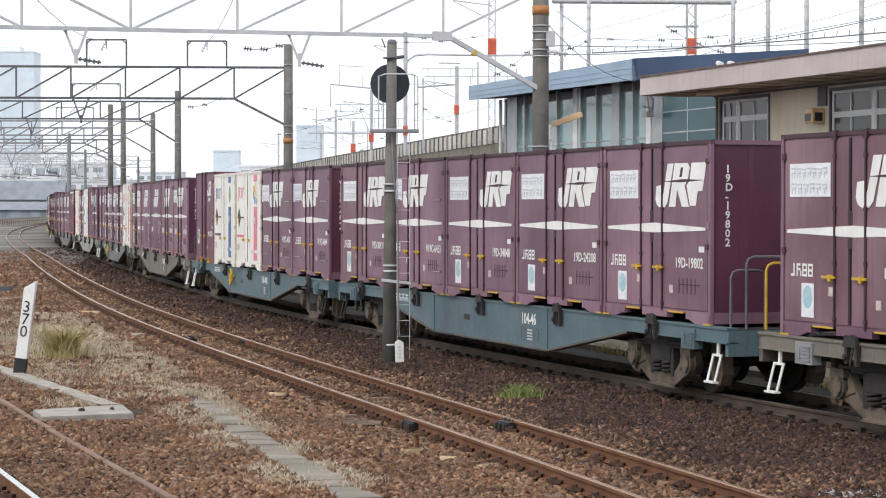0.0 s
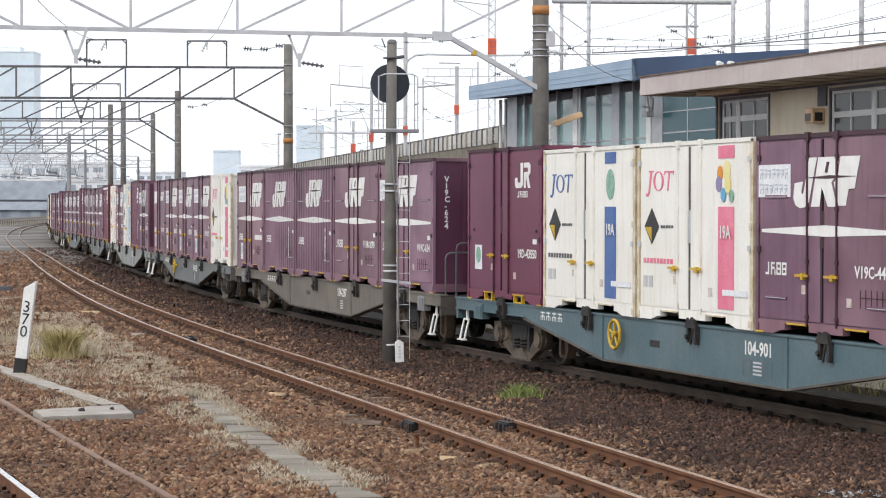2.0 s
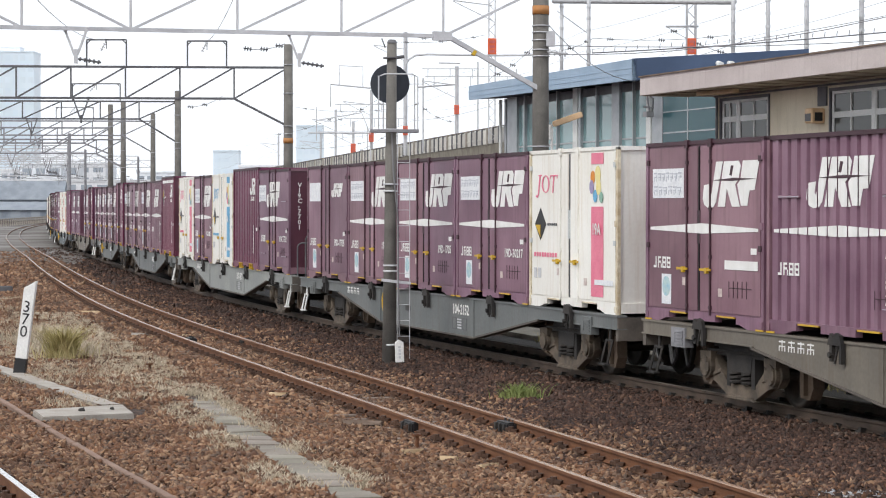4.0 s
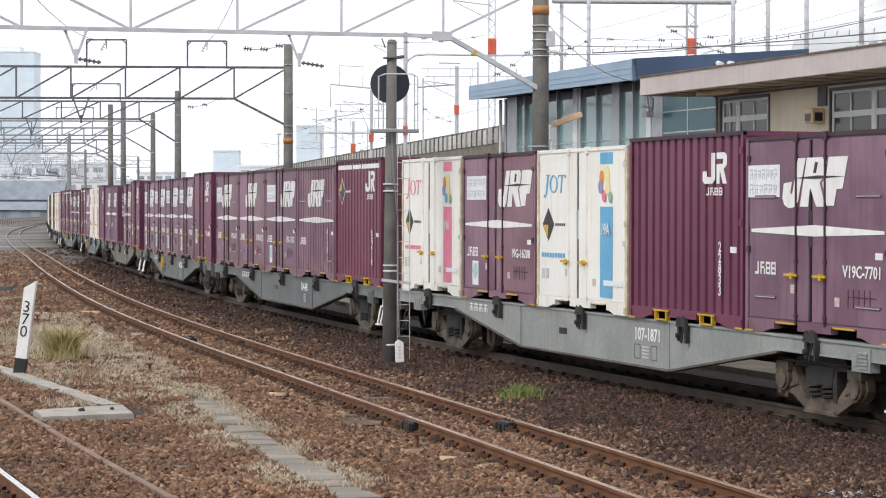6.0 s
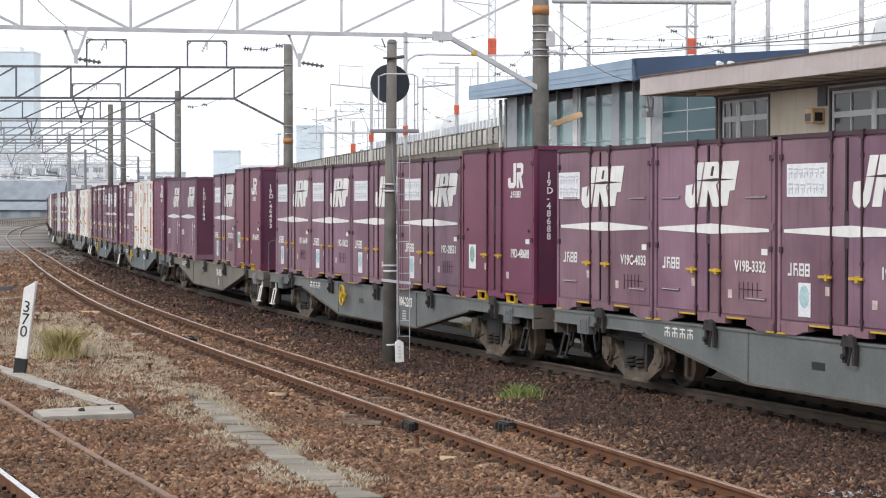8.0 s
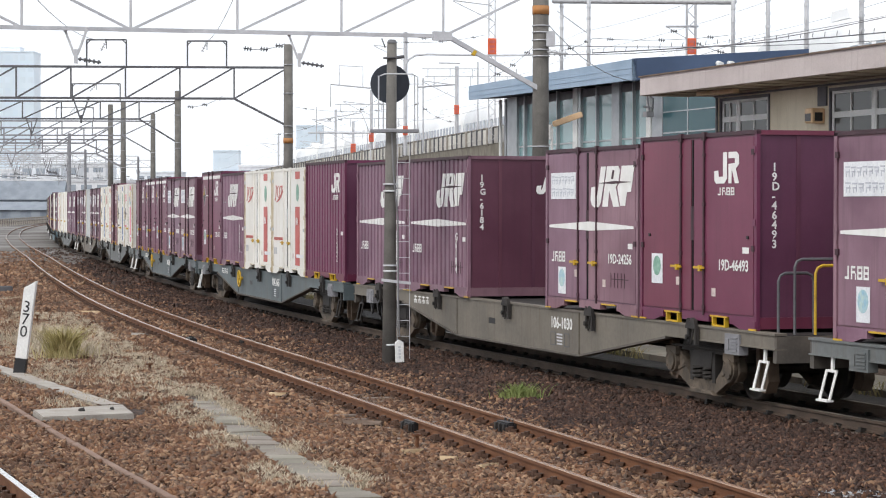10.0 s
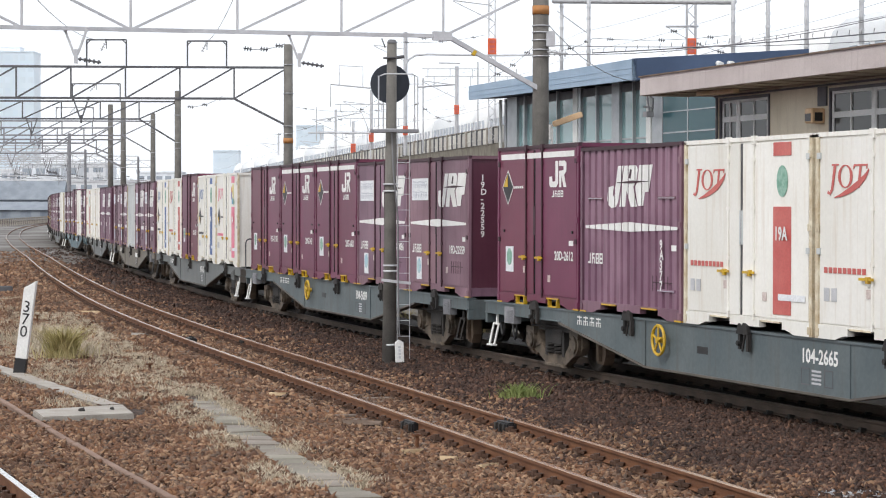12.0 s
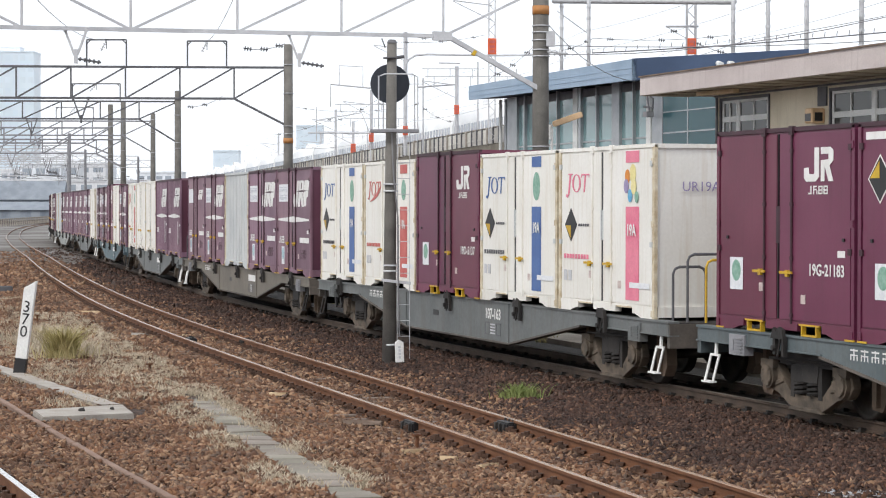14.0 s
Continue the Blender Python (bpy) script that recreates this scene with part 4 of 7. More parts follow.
    dark_portal(-5.96, 88, 8.85, 6.76, 7.96, -22, 8, (0, -2.07), ((-13.64, 1.52, 1.03), (-9.81, 1.5, 1.0)), 5.05, 0.185, 0.085, 0.06, -4.14, 5.70)
    dark_portal(-14.5, 125, 8.95, 7.40, 8.36, -34, 8, (0, -2.1), ((-20.2, 2.6, 0.95), ), 3.9, 0.185, 0.09, 0.065, -2.1, 6.1)
    dark_portal(-20.3, 160, 9.15, 7.60, 8.6, -44, 8, (0, -2.1), ((-27.0, 2.6, 0.95), ), 4.0, 0.18, 0.10, 0.07, -2.1, 6.4, M_MIDSTEEL)
    dark_portal(-24.0, 165, 10.0, 7.2, 8.3, -46, 8, (0, -1.9), (), 0, 0.2, 0.11, 0.08, -2, 6.4, M_MIDSTEEL)
    dark_portal(-22.8, 163, 10.1, 6.4, 7.4, -46, 8, (0, -1.9), (), 0, 0.2, 0.11, 0.08, -2, 5.4, M_MIDSTEEL)
    for i, (px, py) in enumerate(((-33.5, 205), (-38, 232), (-41, 262), (-40, 300), (-44, 345))):
        g = thing("overhead_portal", "distant pale lattice portal of the yard", "catenary portal", group="overhead line portals")
        for k in (0, -16 - 3 * i):
            bm = bmesh.new()
            tube(bm, (px + k, py, -0.5), (px + k, py, 9.2), 0.15, 8)
            part("leg", bm, M_MIDSTEEL, g)
        bm = bmesh.new()
        n = 16
        q0, q1 = Vector((px, py, 7.0 + 0.4 * i)), Vector((px - 34, py - 2, 7.0 + 0.4 * i))
        truss(bm, q0, q1, 1.1, n, 0.12, 0.08, [1, -1] * (n // 2))
        part("girder", bm, M_GALV, g)
        for k in range(2, 32, 3):
            bm = bmesh.new()
            hanger(bm, px - k, py - k * 0.06, 7.0 + 0.4 * i, 5.7 + 0.3 * i, 0.35)
            insulator(bm, (px - k, py - k * 0.06, 5.8 + 0.3 * i), (px - k + 0.9, py - k * 0.06, 5.7 + 0.3 * i), 4, 0.09)
            beam(bm, (px - k - 1.2, py - k * 0.06, 5.5 + 0.3 * i), (px - k + 1.3, py - k * 0.06, 5.4 + 0.3 * i), 0.06, 0.06)
            part("drop_arm", bm, M_GALV if k % 2 else M_STEELDK, g)


def wire(bm, p, q, r, sag=0.0, n=8):
    pts = [Vector(p).lerp(Vector(q), i / n) - Vector((0, 0, sag * 4 * (i / n) * (1 - i / n))) for i in range(n + 1)]
    pipe(bm, pts, r, 5)


def build_wires():
    """Contact and messenger wires over the tracks, feeders along the poles."""
    stations = [96, 134, 172, 210, 250]
    for name, off in (("goods", 0.0), ("middle", None), ("near", 11.97)):
        t = thing("overhead_wire", "thin overhead contact and messenger wires", "overhead wire", group="overhead wires")
        for a, b in zip(stations, stations[1:]):
            bm = bmesh.new()
            oa, ob = (off, off) if off is not None else (mid_track(a), mid_track(b))
            pa, pb = on_line(a, oa), on_line(b, ob)
            wire(bm, (*pa[:2], 5.15), (*pb[:2], 5.15), 0.010)
            wire(bm, (*pa[:2], 6.05), (*pb[:2], 6.05), 0.010, 0.55)
            for k in range(1, 8):
                f = k / 8
                x, y = pa[0] + (pb[0] - pa[0]) * f, pa[1] + (pb[1] - pa[1]) * f
                tube(bm, (x, y, 5.15), (x, y, 6.05 - 0.55 * 4 * f * (1 - f)), 0.004, 4)
            part("wire_span", bm, M_WIRE, t)
    t = thing("feeder_wire", "thin feeder cables strung from pole to pole", "cable", group="overhead wires")
    for p, q, sag in (((-13.0, 87.6, 9.0), (-9.3, 50, 7.6), 0.4), ((-9.0, 87.8, 9.0), (-4.3, 51, 8.2), 0.3), ((2.3, 52.4, 6.3), (17, 62, 7.6), 0.25), ((2.3, 52.5, 6.9), (5.4, 65.2, 6.2), 0.3), ((2.3, 52.4, 6.1), (9.5, 44, 6.5), 0.3)):
        bm = bmesh.new()
        wire(bm, p, q, 0.010, sag)
        part("cable_run", bm, M_WIRE, t)


# ---- the line-side buildings ----
M_BLUEROOF = mat("blue_grey_fascia", (0.25, 0.35, 0.47), (0.31, 0.41, 0.53), 0.5, scale=0.8, bump=0.04, streak=0.2, stain=(0.2, 0.24, 0.3))
M_NAVY = mat("navy_fascia", (0.045, 0.075, 0.145), (0.06, 0.095, 0.175), 0.5, scale=0.8, bump=0.04)
M_PINKGREY = mat("pinkish_grey_concrete_eave", (0.46, 0.40, 0.39), (0.54, 0.48, 0.465), 0.8, scale=0.9, bump=0.1, streak=0.35, stain=(0.27, 0.22, 0.21))
M_BEIGE = mat("stained_beige_render", (0.62, 0.55, 0.42), (0.70, 0.63, 0.50), 0.85, scale=0.8, bump=0.12, streak=0.30, stain=(0.36, 0.29, 0.20))
M_TEAL = glass_mat("teal_window_glass", (0.17, 0.29, 0.30))
M_DEEPTEAL = glass_mat("dark_teal_glass", (0.022, 0.075, 0.09), 0.25, 0.3)
M_GLASS = glass_mat("dim_window_glass", (0.05, 0.053, 0.050), 0.12, 0.35)
M_SASH = mat("pale_window_sash", (0.60, 0.61, 0.60), (0.68, 0.69, 0.68), 0.5, scale=3, bump=0.03)
M_ALU = mat("grey_aluminium", (0.36, 0.38, 0.40), (0.44, 0.46, 0.48), 0.4, metal=0.4, scale=3, bump=0.02)
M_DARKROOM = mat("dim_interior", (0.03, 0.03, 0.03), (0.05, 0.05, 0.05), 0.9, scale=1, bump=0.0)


def build_low_office():
    """Beige office; local x runs towards the camera along the eave, y away from the track."""
    o = thing("low_office", "beige lineside office with broad pinkish grey eaves", "building", pose(4.13, 48.0, 0, 0, 0, -71.8))
    bm = bmesh.new()
    prism_x(bm, [(0.0, 4.94), (0.0, 5.32), (7.0, 5.50), (7.0, 4.94)], 0, 16)
    part("eaves_slab", bm, M_PINKGREY, o, "pinkish grey concrete eaves")
    # Soffit in a darker cream than the eaves slab.
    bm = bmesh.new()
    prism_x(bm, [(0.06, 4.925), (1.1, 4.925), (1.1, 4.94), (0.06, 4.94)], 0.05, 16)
    part("soffit", bm, mat("dull_cream_soffit", (0.34, 0.29, 0.22), (0.44, 0.38, 0.29), 0.85, scale=1.5, bump=0.1, streak=0.0), o, "dull cream soffit")
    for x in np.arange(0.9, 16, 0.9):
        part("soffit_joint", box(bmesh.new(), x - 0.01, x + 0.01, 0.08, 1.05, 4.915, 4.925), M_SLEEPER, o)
    # wall with real openings
    wins = ((1.62, 3.87, 3.4, 4.82, (2.43,), (2.05, 3.15), 4.38), (6.35, 10.0, 3.4, 4.80, (8.0,), (7.15, 9.0), 4.30), (11.2, 14.2, 3.4, 4.80, (12.7,), (11.95, 13.45), 4.30))
    xs = [1.45] + [v for w in wins for v in w[:2]] + [16]
    walls = [(xs[i], xs[i + 1], 1.10, 1.30, -0.3, 4.922) for i in range(0, len(xs), 2)]
    for x0, x1, z0, z1, *_ in wins:
        walls += [(x0, x1, 1.10, 1.30, -0.3, z0), (x0, x1, 1.10, 1.30, z1, 4.922)]
    walls += [(1.45, 1.65, 1.30, 7.0, -0.3, 4.922), (1.65, 16, 6.8, 7.0, -0.3, 4.922), (15.8, 16, 1.30, 6.8, -0.3, 4.922)]
    for w in walls:
        part("wall", box(bmesh.new(), *w), M_BEIGE, o, "stained beige rendered wall")
    # Near-black wall: the unlit room's dimness is put into its colour.
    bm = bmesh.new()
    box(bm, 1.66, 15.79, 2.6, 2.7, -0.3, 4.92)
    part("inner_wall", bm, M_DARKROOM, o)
    for x0, x1, z0, z1, mullions, muntins, rail in wins:
        w = bmesh.new()
        for r in (rect(x0, x1, z0, z0 + 0.06), rect(x0, x1, z1 - 0.06, z1), rect(x0, x0 + 0.05, z0, z1), rect(x1 - 0.05, x1, z0, z1)):
            prism(w, r, 1.07, 1.22)
        fr = part("window", w, M_STEELDK, o, "sash window in a dark weathered frame")
        cuts = [x0 + 0.05, *mullions, x1 - 0.05]
        for a, b in zip(cuts, cuts[1:]):
            a, b = a + 0.03, b - 0.03
            mid = [x for x in muntins if a < x < b][0]
            for lo, hi in ((z0 + 0.06, rail), (rail, z1 - 0.06)):
                q = bmesh.new()
                for r in (rect(a, b, lo, lo + 0.055), rect(a, b, hi - 0.055, hi), rect(a, a + 0.06, lo + 0.055, hi - 0.055), rect(b - 0.06, b, lo + 0.055, hi - 0.055), rect(mid - 0.02, mid + 0.02, lo + 0.055, hi - 0.055)):
                    prism(q, r, 1.10, 1.13)
                sash = part("sash", q, M_SASH, fr, "pale painted sash")
                for p0, p1 in ((a + 0.06, mid - 0.02), (mid + 0.02, b - 0.06)):
                    part("pane", prism(bmesh.new(), rect(p0, p1, lo + 0.055, hi - 0.055), 1.122, 1.126), M_GLASS, fr)
        for x in mullions:
            part("mullion", prism(bmesh.new(), rect(x - 0.05, x + 0.05, z0 + 0.06, z1 - 0.06), 1.09, 1.16), M_SASH, fr)
    bm = bmesh.new()
    prism_x(bm, [(-0.03, 5.315), (0.25, 5.322), (0.25, 5.352), (-0.03, 5.345)], -0.03, 16)
    part("flashing", bm, M_SLEEPER, o, "dull brown edge flashing")
    bm = bmesh.new()
    box(bm, 5.86, 6.16, 0.82, 1.10, 4.16, 4.44)
    bmesh.ops.bevel(bm, geom=bm.edges[:], offset=0.02, segments=1, affect="EDGES")
    vh = part("vent_hood", bm, M_LAMPCOVER, o, "yellowed vent box")
    part("vent_mouth", box(bmesh.new(), 6.162, 6.168, 0.88, 1.04, 4.20, 4.36), M_GRIME, vh)
    part("vent_grille", box(bmesh.new(), 5.90, 6.12, 0.812, 0.82, 4.20, 4.34), M_STEELDK, vh)
    bm = bmesh.new()
    box(bm, 5.92, 6.25, 1.06, 1.10, 4.48, 4.84)
    part("louvre_panel", bm, M_STEELDK, o)
    bm = bmesh.new()
    beam(bm, (2.1, 0.4, 4.88), (3.5, 0.55, 4.88), 0.14, 0.08)
    part("soffit_lamp", bm, M_TIMBER, o, "yellowed strip lamp under the eaves")
    bm = bmesh.new()
    pipe(bm, [(1.45, 1.03, 4.86), (9, 1.03, 4.86), (16, 1.03, 4.86)], 0.02, 6)
    pipe(bm, [(1.53, 1.05, 4.86), (1.53, 1.05, 0)], 0.03, 6)
    part("conduit", bm, M_STEELDK, o)


def build_signal_box():
    """Two-storey signal box with a glazed upper floor under a blue-grey roof."""
    o = thing("signal_cabin", "blue-grey roofed signal cabin with teal glazed upper floor", "building", pose(5.4, 65.0, 0, 0, 0, -72.6))
    # local x: towards the camera along the track, from -15.1 (far end) to 6; y away from the track
    bm = bmesh.new()
    prism(bm, [(-15.1, 6.32), (0, 6.22), (0, 6.82), (-15.1, 6.80)], 0.0, 0.10)
    part("fascia", bm, M_BLUEROOF, o, "blue-grey metal fascia")
    bm = bmesh.new()
    for z in (6.42, 6.58):
        prism(bm, [(-15.1, z), (0, z - 0.02), (0, z), (-15.1, z + 0.02)], -0.012, 0.0)
    part("fascia_ribs", bm, M_BLUEROOF, o)
    bm = bmesh.new()
    prism_x(bm, [(0.0, 6.20), (0.10, 6.20), (5.5, 6.85), (5.5, 7.22), (0.0, 6.83)], -0.10, 0.0)
    part("end_fascia", bm, M_NAVY, o, "navy end fascia")
    bm = bmesh.new()
    prism_x(bm, [(0.10, 6.34), (5.5, 6.6), (5.5, 7.1), (0.10, 6.80)], -15.1, -0.10)
    part("roof", bm, M_NAVY, o)
    bm = bmesh.new()
    box(bm, -14.2, -14.0, 1.0, 5.3, -0.3, 6.33)
    box(bm, -14.2, 7.0, 5.2, 5.4, -0.3, 6.33)
    box(bm, -14.0, 7.0, 1.04, 1.20, -0.3, 3.6)
    box(bm, 6.8, 7.0, 1.2, 5.2, -0.3, 6.0)
    box(bm, 0.0, 6.8, 1.20, 5.2, 5.9, 6.1)
    part("wall", bm, M_ALU, o, "grey panelled lower wall")
    bm = bmesh.new()
    box(bm, -13.9, 6.7, 3.6, 3.7, 3.5, 6.3)
    part("inner_wall", bm, M_BEIGE, o)
    cols = ((-13.35, 1.0, 0), (-12.1, 0.10, 0), (-11.0, 0.12, 0), (-8.95, 0.08, 0), (-7.27, 0.42, 1), (-6.87, 0.18, 0), (-5.45, 0.07, 0), (-3.83, 0.62, 0), (-2.46, 0.06, 0), (-1.25, 0.34, 1), (-0.60, 0.76, 0))
    for x, wd, pale in cols:
        bm = bmesh.new()
        box(bm, x - wd / 2, x + wd / 2, 0.98, 1.12, 3.4, 6.35)
        part("mullion", bm, M_SASH if pale else M_ALU, o)
    for (a, wa, _), (b, wb, _) in zip(cols, cols[1:]):
        a, b = a + wa / 2, b - wb / 2
        if b - a < 0.05:
            continue
        bm = bmesh.new()
        prism(bm, rect(a, b, 3.6, 6.3), 1.08, 1.086)
        w = part("window", bm, M_TEAL, o, "tall teal-tinted pane")
        bm = bmesh.new()
        prism(bm, rect(a, b, 4.62, 4.67), 1.06, 1.08)
        part("glazing_bar", bm, M_ALU, w)
        part("glazing_bar", prism(bmesh.new(), rect(a, b, 6.05, 6.3), 1.05, 1.08), M_STEELDK, w)
    bm = bmesh.new()
    tube(bm, (-14.3, 0.9, 0), (-14.3, 0.9, 6.3), 0.06, 10)
    part("downpipe", bm, M_SASH, o, "pale downpipe")
    bm = bmesh.new()
    box(bm, -0.2, 7.0, 1.00, 1.03, 3.2, 6.2)
    part("dark_glazing", bm, M_DEEPTEAL, o, "dark teal glazed panel")
    for r in ((1.55, 1.61, 3.2, 6.2), (-0.2, 7.0, 4.70, 4.74), (-0.2, 7.0, 5.30, 5.33)):
        bm = bmesh.new()
        box(bm, r[0], r[1], 0.985, 1.0, r[2], r[3])
        part("glazing_bar", bm, M_ALU, o)
    bm = bmesh.new()
    for p, q in (((-0.9, 0.6, 6.1), (-0.2, 0.7, 5.7)), ((-0.2, 0.7, 5.7), (-0.5, 0.8, 5.3)), ((-0.5, 0.6, 6.1), (-0.45, 0.7, 5.2)), ((-0.9, 0.7, 5.5), (-0.2, 0.7, 5.45))):
        tube(bm, p, q, 0.025, 6)
    box(bm, -0.75, -0.4, 0.6, 0.8, 5.2, 5.35)
    part("cable_bundle", bm, M_WIRE, o)
    bm = bmesh.new()
    tube(bm, (0.02, 2.6, 6.75), (0.25, 2.6, 6.68), 0.07, 8, 0.1)
    tube(bm, (0.02, 2.95, 6.75), (0.25, 2.95, 6.70), 0.07, 8, 0.1)
    part("floodlight", bm, M_WHITE, o, "small white floodlights")


# ---- the high-speed viaduct ----
VIA_X, VIA_Y, VIA_TURN = 3.93, 150.0, math.atan2(-0.17, 1.0)


def via(t, side, z):
    """Point t metres up the viaduct from its reference, side metres away from the yard."""
    s, c = math.sin(VIA_TURN), math.cos(VIA_TURN)
    return Vector((VIA_X + s * t + c * side, VIA_Y + c * t - s * side, z))


def build_viaduct():
    v = thing("viaduct", "long concrete railway viaduct with a panelled parapet", "viaduct", kind="structure")
    bm = bmesh.new()
    a, b = -700, 460
    for x0, x1, z0, z1 in ((0, 12, 5.6, 6.9),):
        p = [via(a, x0, z0), via(a, x1, z0), via(a, x1, z1), via(a, x0, z1)]
        q = [via(b, x0, z0), via(b, x1, z0), via(b, x1, z1), via(b, x0, z1)]
        va, vb = [bm.verts.new(c) for c in p], [bm.verts.new(c) for c in q]
        bm.faces.new(va)
        bm.faces.new(vb)
        for i in range(4):
            bm.faces.new((va[i], va[(i + 1) % 4], vb[(i + 1) % 4], vb[i]))
    part("deck", bm, M_CONCRETE, v)
    pier = bmesh.new()
    box(pier, 1.5, 10.5, -0.6, 0.6, -0.5, 5.6)
    pm = mesh_of("pier", pier, M_CONCRETE)
    turn = -math.degrees(VIA_TURN)
    for t in range(-690, 460, 15):
        part("pier", pm, None, v, at=Matrix.Translation(via(t, 0, 0)) @ pose(0, 0, 0, 0, 0, turn))
    panel = bmesh.new()
    box(panel, -0.05, 0.02, -0.93, 0.93, 6.9, 7.88)
    prism_x(panel, [(-0.93, 7.2), (0.93, 7.2), (0.93, 7.26), (-0.93, 7.26)], -0.09, -0.05)
    for y in (-0.6, -0.2, 0.2, 0.6):
        box(panel, -0.085, -0.05, y - 0.03, y + 0.03, 6.95, 7.85)
    pn = mesh_of("parapet_panel", panel, mat("pale_parapet_panel", (0.52, 0.51, 0.48), (0.62, 0.61, 0.57), 0.8, scale=1.2, bump=0.05, vary=0.2))
    post = bmesh.new()
    box(post, -0.14, 0.10, -0.09, 0.09, 6.9, 8.0)
    po = mesh_of("parapet_post", post, M_STEELDK)
    post = bmesh.new()
    box(post, -0.17, 0.10, -0.20, 0.20, 6.9, 7.98)
    pale = mesh_of("parapet_post", post, M_PALECONC)
    for i, t in enumerate(np.arange(-60, 260, 2.0)):
        m = Matrix.Translation(via(t, 0, 0)) @ pose(0, 0, 0, 0, 0, turn)
        part("parapet_panel", pn, None, v, at=m)
        part("parapet_post", pale if i % 4 == 0 else po, None, v, at=Matrix.Translation(via(t + 1, 0, 0)) @ pose(0, 0, 0, 0, 0, turn))
    bm = bmesh.new()
    beam(bm, via(-62, 0, 7.97), via(262, 0, 7.97), 0.16, 0.08)
    part("parapet_cap", bm, M_CONCRETE, v)


def lattice_mast(x, y, top, w, lattice, plate_z):
    ps = 0.0019 * y if lattice else 0.0011 * y
    g = thing("viaduct_mast", "grey overhead line mast on the viaduct with an orange plate", "catenary mast", group="viaduct masts")
    bm = bmesh.new()
    if lattice:
        for dx in (-w / 2, w / 2):
            for dy in (-w / 2, w / 2):
                beam(bm, (x + dx, y + dy, 6.9), (x + dx, y + dy, top), 0.07, 0.07)
        z, k = 6.9, 1
        while z < top - w:
            beam(bm, (x - k * w / 2, y - w / 2, z), (x + k * w / 2, y - w / 2, z + w), 0.045, 0.045)
            z, k = z + w, -k
    else:
        tube(bm, (x, y, 6.9), (x, y, top), w / 2, 10)
    part("mast", bm, M_GALV, g)
    if plate_z:
        bm = bmesh.new()
        box(bm, x - ps, x + ps, y - w / 2 - 0.14, y - w / 2 - 0.06, plate_z - 1.85 * ps, plate_z + 1.85 * ps)
        bmesh.ops.bevel(bm, geom=bm.edges[:], offset=0.02, segments=1, affect="EDGES")
        p = part("plate", bm, M_VERMILION, g, "orange-red number plate")
        bm = bmesh.new()
        for i in range(3):
            box(bm, x - 0.6 * ps, x + 0.6 * ps, y - w / 2 - 0.146, y - w / 2 - 0.14, plate_z + 1.85 * ps * (0.6 * i - 0.8), plate_z + 1.85 * ps * (0.6 * i - 0.45))
        part("plate_print", bm, M_RED, p)
    bm = bmesh.new()
    beam(bm, (x, y, top - 1.4), (x - 2.6, y - 0.4, top - 1.1), 0.07, 0.07)
    beam(bm, (x, y, top - 2.4), (x - 2.6, y - 0.4, top - 1.15), 0.05, 0.05)
    part("cantilever", bm, M_GALV, g)
    return g


M_VERMILION = mat("orange_red_plate", (0.62, 0.10, 0.03), (0.70, 0.14, 0.05), 0.5, scale=4, bump=0.0)


